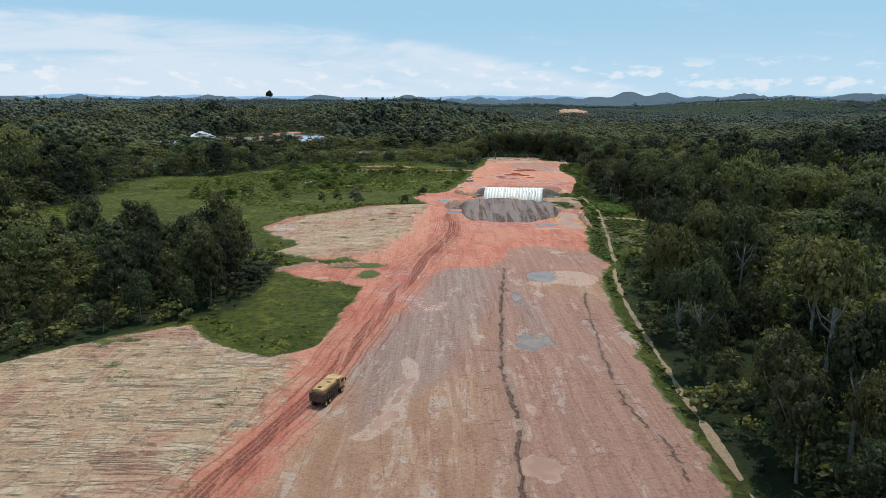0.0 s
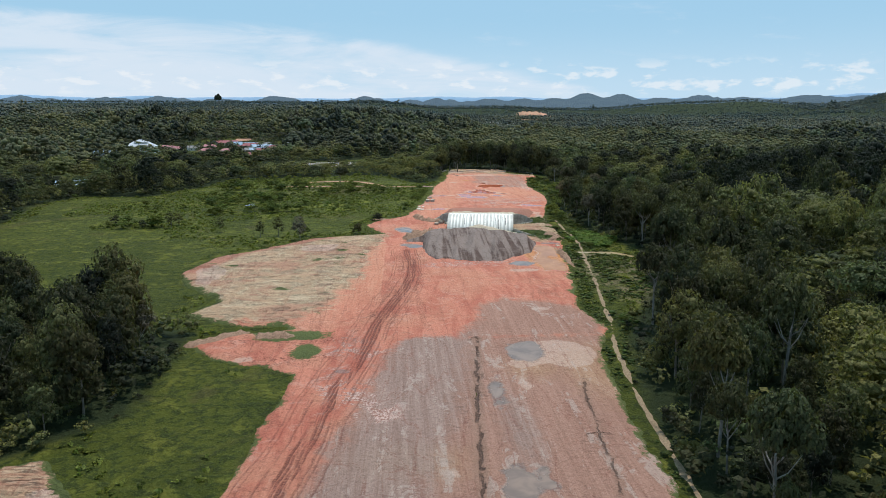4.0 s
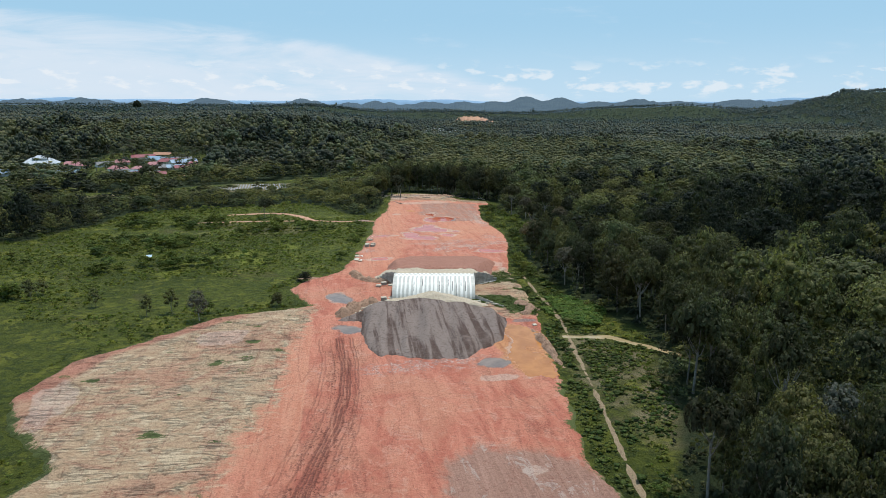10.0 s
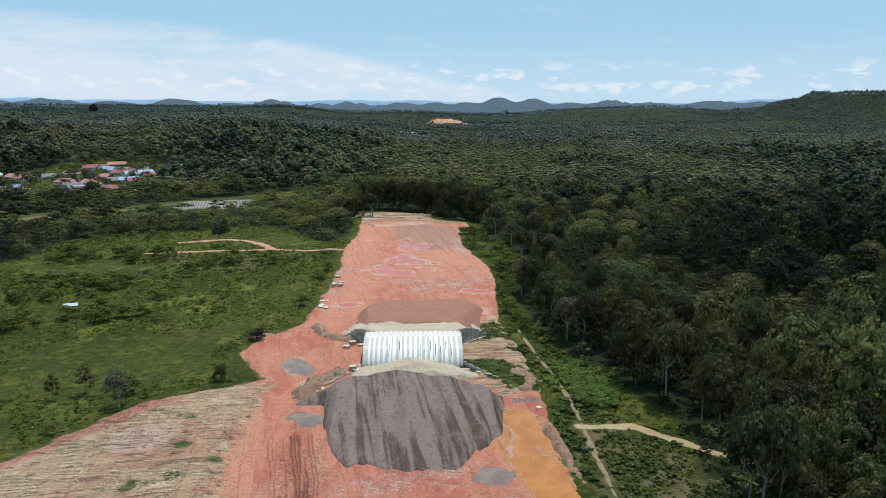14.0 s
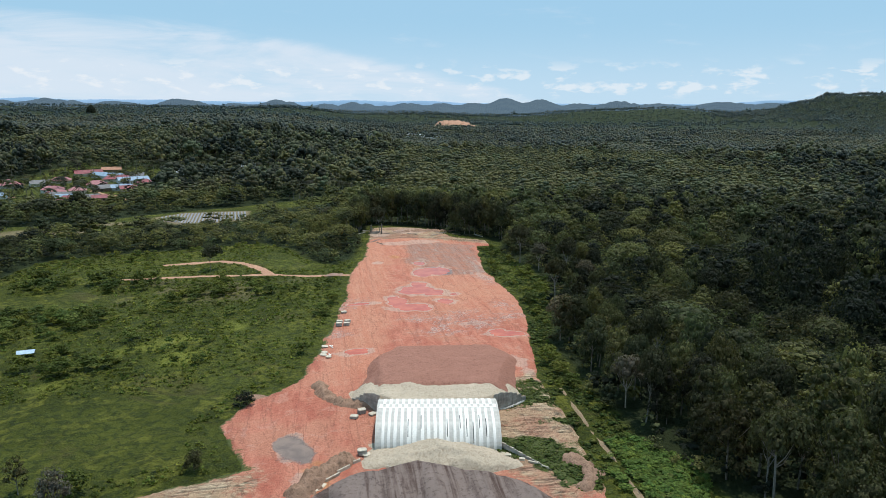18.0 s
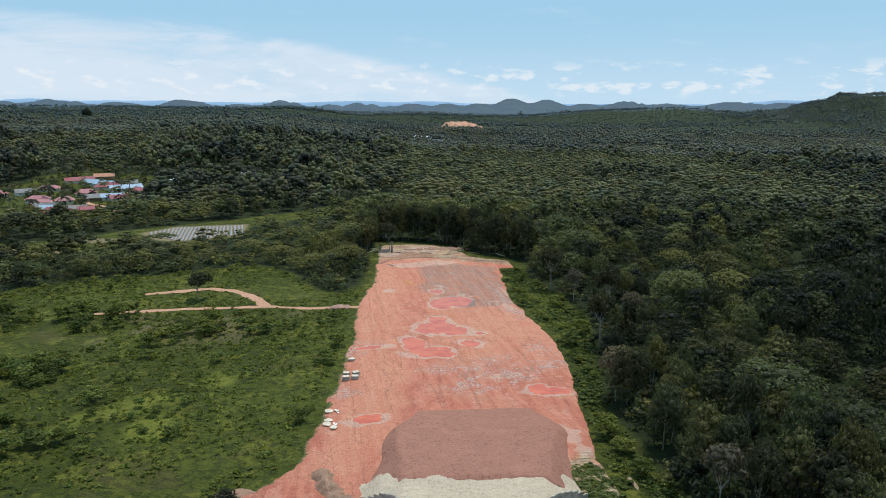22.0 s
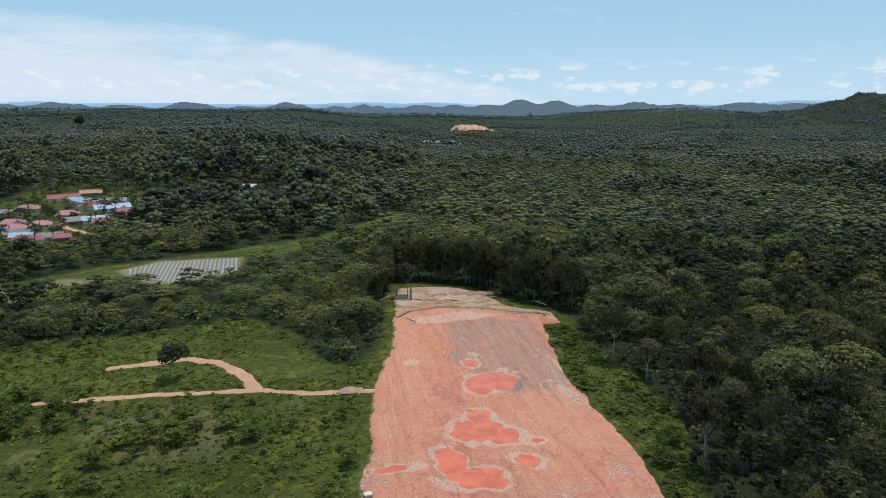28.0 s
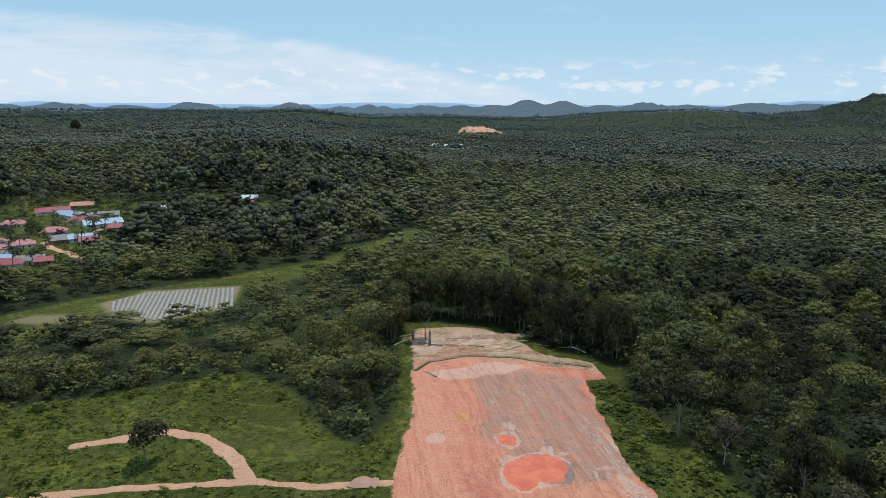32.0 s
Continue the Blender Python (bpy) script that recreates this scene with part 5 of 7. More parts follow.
def grow(lo, hi, sx, sy, seen=True, old_trees=0.0):
    """Trees of one band of distance from the flight: rows of x, y, z, radius, height, distance, and whether it is an old one."""
    rows = []
    taken = None
    for old in ((True, False) if old_trees else (False,)):
        ax, ay = (old_trees, old_trees) if old else (sx, sy)
        x, y = jittered(rng, -hi - 30, hi + 60, -20 if seen else -hi - 20, min(hi + 380, 4000), ax, ay)
        d, _ = line_distance(x, y, WAY)
        ok = (d >= lo) & (d < hi) & (in_view(x, y) == seen)
        x, y, d = x[ok], y[ok], d[ok]
        w = woods(x, y)
        age = fbm(x, y, 95, 133, 3) - 0.35 * young_growth(x, y)
        ok = (w > (6.5 if old else 2.6 + 0.2 * sx))
        ok &= (rng.random(len(x)) < (0.32 + 0.6 * smooth(-0.12, 0.2, age))) if old else (rng.random(len(x)) > 0.03 + 0.14 * smooth(0.1, 0.3, fbm(x, y, 38, 135, 2)))
        x, y, d, w = x[ok], y[ok], d[ok], w[ok]
        if old:
            r = np.clip(rng.lognormal(1.92, 0.28, len(x)), 4.4, 11.5)
            h = 20.0 + 9 * fbm(x, y, 70, 131, 3) + 0.7 * (r - 6) + rng.normal(0, 3.2, len(x)) + 7 * (rng.random(len(x)) < 0.10)
            taken = np.zeros((int(2 * hi + 200) // 3, int(hi + 480) // 3), bool)
            ci, cj = ((x + hi + 60) / 3).astype(int), ((y + 50) / 3).astype(int)
            for i in range(-2, 3):
                for j in range(-2, 3):
                    hit = (np.hypot(i, j) * 3 < r * 0.72)
                    taken[ci[hit] + i, cj[hit] + j] = True
        else:
            if taken is not None:
                ok = ~taken[((x + hi + 60) / 3).astype(int), ((y + 50) / 3).astype(int)]
                x, y, d, w = x[ok], y[ok], d[ok], w[ok]
            r = min(sx, 11.5) * np.clip(rng.lognormal(-0.52, 0.38, len(x)), 0.3, 1.15)
            h = (16.0 + 11 * fbm(x, y, 70, 131, 3) + 1.7 * (r - 4.5) + rng.normal(0, 3.0, len(x)) + 5 * (rng.random(len(x)) < 0.14)) * (1 - 0.45 * smooth(0.04, 0.16, fbm(x, y, 48, 137, 2)))
        stand = old_stand(x, y)
        h = np.clip(h, 6, 30) * (0.74 + 0.40 * stand) * smooth(-2, 9, w) ** 0.4
        r = r * (0.90 + 0.18 * stand)
        scrub = scrub_zone(x, y)
        scrub = np.where((x > -105) * (x < 20) * (y > 592) * (y < 652), np.where(x < -55, 1.4, np.where(x < -30, 1.1, 0.6)), scrub)
        wall = smooth(602, 608, y) * smooth(700, 650, y) * smooth(25, 40, x) * smooth(190, 120, x)
        h = h * (1 + 0.25 * wall)
        copse = (x < -40) * (y < 265)
        h = h * (1 - 0.48 * scrub) * (1 + 0.10 * copse) * (1 - 0.35 * young_growth(x, y))
        r = r * (1 - 0.08 * scrub)
        h = h * (1 - smooth(-310, -280, x) * (0.4 * smooth(-105, -130, x) + 0.2 * smooth(-130, -105, x) * smooth(10, -20, x)) * smooth(690, 720, y) * smooth(950, 910, y))
        h = np.maximum(h, 1.45 * r * (1 - 0.4 * scrub))
        if lo >= 950:
            h = (np.clip(h, 9, 12) + 7 * stand * rng.uniform(0.5, 1.3, len(x))) * np.where(rng.random(len(x)) < 0.012, 1.7, 1.0)
        rows.append(np.stack([x, y, terrain(x, y) - 0.2, r, h, d, np.full(len(x), float(old))], -1))
    return np.concatenate(rows)


for lo, hi, sx, sy, old_trees in ((0, 175, 7.4, 7.4, 17.0), (175, 420, 8.6, 8.6, 17.0), (420, 950, 9.6, 10.4, 19.0), (950, 2000, 12.0, 15.5, 0), (2000, 4000, 15.0, 55.0, 0)):
    bands.append(grow(lo, hi, sx, sy, True, old_trees))
around = [grow(0, 230, 11.0, 11.0, False), grow(230, 900, 22.0, 22.0, False)]

LEVEL1 = [crown_arrays(200 + k, 15, 540, 0.105, 1.0, 0.75, 0.14, 5, 1.0) for k in range(7)]
LEVEL2 = [crown_arrays(220 + k, 13, 210, 0.115, 1.0, 0.75, 0.14, 99, 1.0, 0.66) for k in range(8)]
LEVEL3 = [crown_arrays(240 + k, 9, 32, 0.16, 1.0, 0.8, 0.16, 99, 1.0, 0.86) for k in range(8)]
LEVEL4 = [crown_arrays(260 + k, 4, 5, 0.25, 1.0, 1.0, 0.12, full=1.0) for k in range(6)]
GREAT1 = [crown_arrays(500 + k, 20, 760, 0.085, 1.0, 0.8, 0.34 + 0.13 * (k % 3), 7) for k in range(5)]
GREAT2 = [crown_arrays(510 + k, 20, 300, 0.095, 1.0, 0.8, 0.26 + 0.12 * (k % 3), full=0.68) for k in range(6)]
GREAT3 = [crown_arrays(520 + k, 14, 56, 0.12, 1.0, 0.8, 0.24 + 0.12 * (k % 3), full=0.86) for k in range(6)]


def limb_tree(seed, bark, height, spread_r, limbs, fork):
    """Tapered trunk with limbs, for a tree of that height."""
    rng_t = random.Random(seed)
    bm = bmesh.new()
    lean = Vector((rng_t.uniform(-0.06, 0.06), rng_t.uniform(-0.06, 0.06), 1))
    top, r = lean * height * fork, height * 0.0115
    tube(bm, (0, 0, -0.4), lean * height * fork * 0.5, r * 1.25, r, 7)
    tube(bm, lean * height * fork * 0.5, top, r, r * 0.75, 7)
    for k in range(limbs):
        a = 6.283 * k / limbs + rng_t.uniform(-0.5, 0.5)
        s = lean * height * fork * rng_t.uniform(0.72, 1.0)
        e = s + Vector((math.cos(a) * spread_r * rng_t.uniform(0.5, 0.8), math.sin(a) * spread_r * rng_t.uniform(0.5, 0.8), height * (1 - fork) * rng_t.uniform(0.4, 0.75)))
        mid = s.lerp(e, 0.5) + Vector((0, 0, -0.04 * height))
        tube(bm, s, mid, r * 0.55, r * 0.38, 5), tube(bm, mid, e, r * 0.38, r * 0.14, 5)
    me = bpy.data.meshes.new("trunk")
    bm.to_mesh(me)
    bm.free()
    me.materials.append(bark)
    return me


def crown_mesh(name, seed, lobes, cards, card, radius, height, base, mat):
    v, t, q = crown_arrays(seed, lobes, cards, card, 1.0, 0.8, base, column=0.6 if base < 0.4 and lobes > 10 else 0.0)
    v = v * np.array([radius, radius, height / 2.4])
    return mesh_of(name, v, [t, q], mat, None, True)


KINDS = []
for k in range(8):
    tall = (17.0, 19.5, 15.0, 21.0, 16.5, 18.0, 14.0, 22.0)[k]
    wide = (4.6, 4.8, 4.4, 4.9, 5.2, 4.2, 4.0, 4.6)[k]
    KINDS.append((limb_tree(300 + k, PALE_BARK if k in (1, 3, 7) else BARK, tall, wide, 5, 0.5), crown_mesh("crown", 320 + k, 18, 1300, 0.085, wide, tall, (0.2, 0.42, 0.15, 0.45, 0.24, 0.3, 0.12, 0.36)[k], LEAF), wide, tall))
TREE_LABELS = ["dense dark green broadleaf tree at the forest edge", "tall broadleaf tree with a pale grey trunk"]


def plant_tree(kind, m):
    trunk, crown, _, _ = KINDS[kind]
    root = tagged(new("tree"), TREE_LABELS[kind in (1, 3, 7)], "tree", "trees at the forest edge")
    root.matrix_world = m
    part("trunk", trunk, None, root)
    part("crown", crown, None, root)
    return root


near = bands[0]
edge = woods(near[:, 0], near[:, 1])
order = np.argsort(edge + 0.10 * near[:, 5])
picked, rest = near[order[:300]], near[order[300:]]
rng_trees = random.Random(11)
for x, y, z, r, h, d, old in picked:
    k = rng_trees.randrange(8)
    k = rng_trees.choice((2, 6, 0)) if x < -40 and y < 265 else k
    s = max(0.5, min(1.3, h / KINDS[k][3]))
    plant_tree(k, pose(x, y, z, rng_trees.uniform(-3, 3), rng_trees.uniform(-3, 3), rng_trees.uniform(0, 360)) @ Matrix.Diagonal((s * rng_trees.uniform(0.8, 1.0), s * rng_trees.uniform(0.8, 1.0), s, 1)))
rng_wall = random.Random(23)
WALL = [(32, 600), (36, 632), (56, 632), (72, 624), (84, 608), (92, 594), (104, 582), (114, 566)]
for (ax, ay), (bx, by) in zip(WALL, WALL[1:]):
    n = max(2, round(math.hypot(bx - ax, by - ay) / 3.6))
    for i in range(n):
        for back in (0.0, 6.5):
            f = (i + rng_wall.uniform(0.1, 0.9)) / n
            out = back + rng_wall.uniform(0, 3.5)
            x, y = ax + (bx - ax) * f + out * (0.6 if ax > 60 else -0.2), ay + (by - ay) * f + out
            k = rng_wall.randrange(8)
            sc = rng_wall.uniform(17, 23) / KINDS[k][3]
            plant_tree(k, pose(x, y, float(terrain(x, y)) - 0.2, rng_wall.uniform(-3, 3), rng_wall.uniform(-3, 3), rng_wall.uniform(0, 360)) @ Matrix.Diagonal((sc * 0.85, sc * 0.85, sc, 1)))


def stand_of(name, rows, small, great, mat, label):
    """Joins a band of trees: the many small crowns, and the broad ones of old trees over them."""
    stamp(name, small, rows[rows[:, 6] == 0], mat, label, "forest", rng)
    if great:
        stamp("broad_" + name, great, rows[rows[:, 6] == 1], mat, "broad crowns of old trees over the " + label.split(" ", 1)[1], "forest", rng)


stand_of("near_woods", rest, LEVEL1, GREAT1, LEAF_STUFF, "dense green rainforest canopy beside the road")
close = bands[1][:, 5] < 285
stand_of("near_woods", bands[1][close], LEVEL1, GREAT1, LEAF_STUFF, "dense green rainforest canopy beyond the road's end")
stand_of("middle_woods", bands[1][~close], LEVEL2, GREAT2, LEAF_STUFF, "dense green forest canopy across the valley")
# from here outwards the leaf colours include more and more haze
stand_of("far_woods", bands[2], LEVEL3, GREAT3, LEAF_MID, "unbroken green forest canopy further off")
hill = grow(2000, 4000, 15.0, 17.0)
hill = hill[(hill[:, 0] > 1700) & (hill[:, 1] < 3150)]
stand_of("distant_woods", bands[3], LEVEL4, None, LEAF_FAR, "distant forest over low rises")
stand_of("hill_woods", np.concatenate([bands[4], hill]), LEVEL4, None, LEAF_HAZE, "hazy forest on far hills and plains")
stand_of("outer_woods", around[0], LEVEL3, None, LEAF_STUFF, "forest canopy round the site")
stand_of("outer_woods", around[1], LEVEL4, None, LEAF_STUFF, "forest canopy round the site")

ux, uy = jittered(rng, -240, 260, -10, 640, 5.2, 5.2)
ok = (woods(ux, uy) > 3) & in_view(ux, uy) & (line_distance(ux, uy, WAY)[0] < 260) & (rng.random(len(ux)) < 0.85)
ux, uy = ux[ok], uy[ok]
ur = rng.uniform(2.0, 3.6, len(ux))
stamp("understorey", [crown_arrays(540 + k, 4, 16, 0.36, 1.0, 1.0, 0.05, cores=1) for k in range(5)], np.stack([ux, uy, terrain(ux, uy) - 0.2, ur, ur * rng.uniform(1.2, 2.4, len(ux))], -1), LEAF_STUFF, "shaded saplings and shrubs under the forest canopy", "undergrowth", rng)


r_e = np.random.default_rng(19)
ex, ey = r_e.uniform(-240, 175, 21000), r_e.uniform(10, 640, 21000)
ew = woods(ex, ey)
ok = (ew > -0.8) & (ew < 6.5 + 12 * (r_e.random(len(ex)) < 0.45)) & in_view(ex, ey) & (inside_of(ex, ey, BARE) < -2.5) & (r_e.random(len(ex)) < np.where((ex < -40) & (ey < 260), 0.9, 0.5))
ex, ey = ex[ok], ey[ok]
er = np.clip(r_e.gamma(3.0, 0.5, len(ex)), 0.7, 3.2)
stamp("edge_thicket", [crown_arrays(280 + k, 4, 72, 0.23, 1.0, 1.0, 0.08) for k in range(5)], np.stack([ex, ey, terrain(ex, ey) - 0.2, er, er * r_e.uniform(1.5, 2.4, len(ex))], -1), LEAF_STUFF, "leafy undergrowth along the forest edge", "undergrowth", rng)


# ---- shrubs and tall herbs in the meadow ----
CLUMPS = ((-87, 440, 29, 20), (-63, 400, 13, 9), (-92, 393, 9, 12), (-103, 496, 11, 14), (-72, 495, 18, 17), (-120, 355, 20, 7), (-30, 478, 26, 8))


def scrub_clump(x, y):
    """One inside the thickets of round bushes, none between them."""
    r = np.min([np.hypot((x - a) / p, (y - b) / q) for a, b, p, q in CLUMPS], axis=0)
    return smooth(1.15, 0.75, r + 0.9 * fbm(x, y, 12, 143, 3))


def meadow_spots(n, seed, clumpy, floor_f=0.02):
    r = np.random.default_rng(seed)
    x, y = r.uniform(-205, 108, n), r.uniform(60, 620, n)
    d = np.minimum(inside_of(x, y, CLEARING), -inside_of(x, y, BARE) - 2.0)
    lane = np.minimum(np.minimum(line_distance(x, y, TRACK_A)[0], line_distance(x, y, TRACK_B)[0]), np.minimum(line_distance(x, y, PATH)[0], line_distance(x, y, STREAM)[0]))
    f = fbm(x, y, 45, 141, 4) + 0.25 * smooth(340, 420, y) * smooth(20, -40, x) + 0.3 * smooth(10, 2, d) - 0.25 * smooth(330, 250, y) * (x < 30) + 0.2 * (x > 42)
    f = 0.8 * f - 0.07 * (x < 20) + 0.55 * scrub_clump(x, y)
    ok = (d > 1.0) & (lane > 2.2) & (r.random(n) < clip01((f - floor_f) * clumpy))
    return x[ok], y[ok], r


sx, sy, r_s = meadow_spots(9000, 17, 3.2, 0.13)
size = r_s.gamma(2.2, 0.5, len(sx)) + 0.5
size = np.clip(size * (0.70 + 0.65 * scrub_clump(sx, sy)), 0.45, 3.6)
spots = np.stack([sx, sy, terrain(sx, sy) - 0.1, size, size * r_s.uniform(1.2, 1.9, len(sx))], -1)
reach = line_distance(sx, sy, WAY)[0] - 30 * size
order = np.argsort(reach)
BUSHES = [crown_mesh("leaves", 360 + k, 9, 320, 0.19, 1.0, 1.7, 0.12, BUSH) for k in range(5)]
for x, y, z, r, h in spots[order[:150]]:
    root = tagged(new("shrub"), "bright green leafy shrub in the meadow", "shrub", "shrubs in the meadow")
    root.matrix_world = pose(x, y, z, 0, 0, rng_trees.uniform(0, 360)) @ Matrix.Diagonal((r, r, h / 1.7, 1))
    part("leaves", BUSHES[rng_trees.randrange(5)], None, root)
stamp("meadow_scrub", [crown_arrays(380 + k, 6, 100, 0.26, 1.0, 1.0, 0.1) for k in range(5)], spots[order[150:]], BUSH_STUFF, "scattered green scrub over the meadow", "scrub", rng)
r_c = np.random.default_rng(29)
cx, cy = r_c.uniform(62, 90, 1600), r_c.uniform(294, 338, 1600)
ok = (np.hypot((cx - 76) / 9.5, (cy - 316) / 16) + 0.5 * fbm(cx, cy, 6, 191, 3) < 1) & (line_distance(cx, cy, PATH)[0] > 1.5) & (line_distance(cx, cy, STREAM)[0] > 2)
cr = r_c.uniform(0.8, 1.7, ok.sum())
stamp("creeper_mat", [crown_arrays(370 + k, 3, 30, 0.5, 1.0, 1.0, 0.05) for k in range(4)], np.stack([cx[ok], cy[ok], terrain(cx[ok], cy[ok]) - 0.1, cr, cr * 0.9], -1), CREEPER, "bright green creeper mat beside the stream", "creeper", rng)
cx, cy = r_c.uniform(38, 108, 34000), r_c.uniform(70, 560, 34000)
ok = (inside_of(cx, cy, CLEARING) > 0) & (inside_of(cx, cy, BARE) < -1.2) & (line_distance(cx, cy, PATH)[0] > 1.25) & (line_distance(cx, cy, STREAM)[0] > 2) & (fbm(cx, cy, 8, 193, 4) > -0.06)
cr = r_c.gamma(2.5, 0.17, ok.sum()) + 0.15
stamp("verge_herbs", [crown_arrays(375 + k, 2, 3, 0.6, 1.0, 1.0, 0.02) for k in range(4)], np.stack([cx[ok], cy[ok], terrain(cx[ok], cy[ok]) - 0.1, cr, cr * 0.7], -1), VERGE, "tall herbs and weeds on the verge", "weeds", rng)
cx, cy = r_c.uniform(44, 74, 9000), r_c.uniform(308, 372, 9000)
ok = (earth_weed(cx, cy) > 0.2) & (line_distance(cx, cy, PATH)[0] > 1.0)
cr = r_c.gamma(2.0, 0.10, ok.sum()) + 0.12
stamp("bank_weeds", [crown_arrays(530 + k, 2, 5, 0.6, 1.0, 1.0, 0.02) for k in range(4)], np.stack([cx[ok], cy[ok], np.full(ok.sum(), 0.02), cr, cr * 0.7], -1), VERGE, "low weeds on the sandy bank", "weeds", rng)
tx, ty, r_t = meadow_spots(42000, 23, 30.0)
tuft = [leaf_cards(np.random.default_rng(390 + k), np.random.default_rng(395 + k).uniform(-0.8, 0.8, (7, 3)) * np.array([1, 1, 0.1]) + np.array([0, 0, 0.35]), np.tile(np.array([0.0, 0.0, 0.6]), (7, 1)), 0.9) for k in range(4)]
tuft = [(v, np.zeros((0, 3), int), q) for v, q in tuft]


def stamp_quads(name, templates, spots, mat, label, category, rng):
    """As stamp(), for plants that are made of leaf sprays alone."""
    kinds = rng.integers(0, len(templates), len(spots))
    verts, quads, tint, n = [], [], [], 0
    for k, (v, _, q) in enumerate(templates):
        s = spots[kinds == k]
        a = rng.uniform(0, 6.283, len(s))
        c, sn = np.cos(a)[:, None], np.sin(a)[:, None]
        x = (v[None, :, 0] * c - v[None, :, 1] * sn) * s[:, 3:4] + s[:, 0:1]
        y = (v[None, :, 0] * sn + v[None, :, 1] * c) * s[:, 3:4] + s[:, 1:2]
        z = v[None, :, 2] * s[:, 4:5] + s[:, 2:3]
        verts.append(np.stack([x, y, z], -1).reshape(-1, 3))
        quads.append((q[None] + (np.arange(len(s)) * len(v))[:, None, None] + n).reshape(-1, 4))
        tint.append(np.repeat(rng.uniform(0, 1, len(s)), len(v)))
        n += len(s) * len(v)
    ob = new(name, mesh_of(name, np.concatenate(verts), np.concatenate(quads), mat, {"tint": np.concatenate(tint)}))
    return tagged(ob, label, category, kind="stuff")


ts = r_t.uniform(0.35, 0.8, len(tx))
stamp_quads("tall_grass", tuft, np.stack([tx, ty, terrain(tx, ty), ts, ts], -1), BUSH_STUFF, "rough tall grass and herbs over the meadow", "grass", rng)


# ---- stones and loose slabs about the culvert ----
def stone_line(pts, n, size, label):
    """A row of small rough stones along a curved line."""
    rng_l = np.random.default_rng(71)
    a = np.array(pts, float)
    f = np.linspace(0, len(a) - 1, n)
    x, y = np.interp(f, range(len(a)), a[:, 0]) + rng_l.normal(0, 0.12, n), np.interp(f, range(len(a)), a[:, 1]) + rng_l.normal(0, 0.12, n)
    verts = ICO_V[None] * rng_l.uniform(0.7, 1.15, (n, 12, 1)) * (size * rng_l.uniform(0.7, 1.3, (n, 1, 1))) + np.stack([x, y, np.full(n, 0.25)], -1)[:, None]
    faces = ICO_F[None] + 12 * np.arange(n)[:, None, None]
    ob = new("stone_edging", mesh_of("stone_edging", verts.reshape(-1, 3), faces.reshape(-1, 3), CONCRETE))
    return tagged(ob, label, "stones", kind="stuff")


stone_line([(51, 350.8), (53.7, 351.2), (56.9, 353.0), (59.4, 354.9)], 70, 0.24, "curved row of small grey stones edging a drain")


def loose_slab(x, y, l, w, h, turn, lean, mat, label, z=0.1):
    ob = part("slab", box(bmesh.new(), -l / 2, l / 2, -w / 2, w / 2, 0, h, 0.03), mat, None)
    ob.matrix_world = pose(x, y, z, lean, 0, turn)
    return tagged(ob, label, "concrete slab", "loose slabs at the culvert")


for x, y, l, w, h, turn, lean, z in ((6.5, 320.8, 2.6, 1.5, 0.2, 25, 4, 0.05), (8.0, 322.2, 1.8, 1.4, 0.2, 60, 3, 0.05), (10.2, 324.6, 3.6, 0.3, 0.9, 40, 6, -0.1), (12.6, 327.4, 3.4, 0.3, 0.9, 38, -5, -0.1), (15.4, 330.2, 1.8, 0.3, 0.9, 30, 0, -0.1), (47.8, 327.7, 1.3, 0.7, 0.6, -8, 0, 0.0), (50.3, 325.6, 1.2, 0.7, 0.6, -20, 0, 0.0), (52.3, 323.9, 2.2, 0.3, 0.7, -35, 8, -0.1), (54.4, 321.5, 2.4, 0.3, 0.6, -45, -6, -0.1), (59.5, 301.1, 1.3, 1.1, 0.3, 20, 6, 0.1)):
    loose_slab(x, y, l, w, h, turn, lean, PANEL_TOP, "pale concrete slab lying loose in the dirt" if h < 0.5 else "pale concrete panel stub standing in the soil", z)


# ---- lone trees ----
def lone_tree(x, y, height, radius, name="tree", label="small spreading tree standing alone in the grass", seed=1, cards=420, lobes=9, base=0.35, bark=None, mat=None, fork=0.4):
    root = tagged(new(name), label, "tree")
    root.matrix_world = pose(x, y, float(terrain(x, y)))
    part("trunk", limb_tree(seed, bark or BARK, height, radius, 6, fork), None, root)
    if cards:
        part("crown", crown_mesh("crown", seed + 50, lobes + 5, cards * 3, 0.115, radius, height, base, mat or LEAF), None, root)
    return root


lone_tree(-40.6, 517.5, 13.0, 5.0, seed=401, base=0.27, cards=300, lobes=5)
lone_tree(-11, 364, 4.2, 2.6, seed=402, base=0.1, label="low dense tree beside the dirt turning area")
lone_tree(-18, 333, 4.6, 2.2, seed=403, base=0.15, label="small dark tree at the meadow edge")
lone_tree(-327, 1350, 36, 6.5, seed=404, label="giant emergent tree above the forest ridge", fork=0.6, base=0.62, lobes=7)
lone_tree(44, 603, 15, 5.5, seed=405, cards=260, base=0.55, bark=PALE_BARK, label="thin-crowned tree with forked pale trunk at the road end", fork=0.5)
lone_tree(104, 512, 18, 5.2, seed=406, bark=PALE_BARK, base=0.55, label="tall tree with a bare pale trunk", fork=0.55)
lone_tree(57, 99, 27, 5.5, seed=407, bark=PALE_BARK, base=0.62, cards=300, label="tall tree with a slender pale trunk over the forest edge", fork=0.66)
lone_tree(82, 248, 22, 5.2, seed=408, bark=PALE_BARK, base=0.5, label="tall tree with a slender pale trunk over the clearing", fork=0.55)

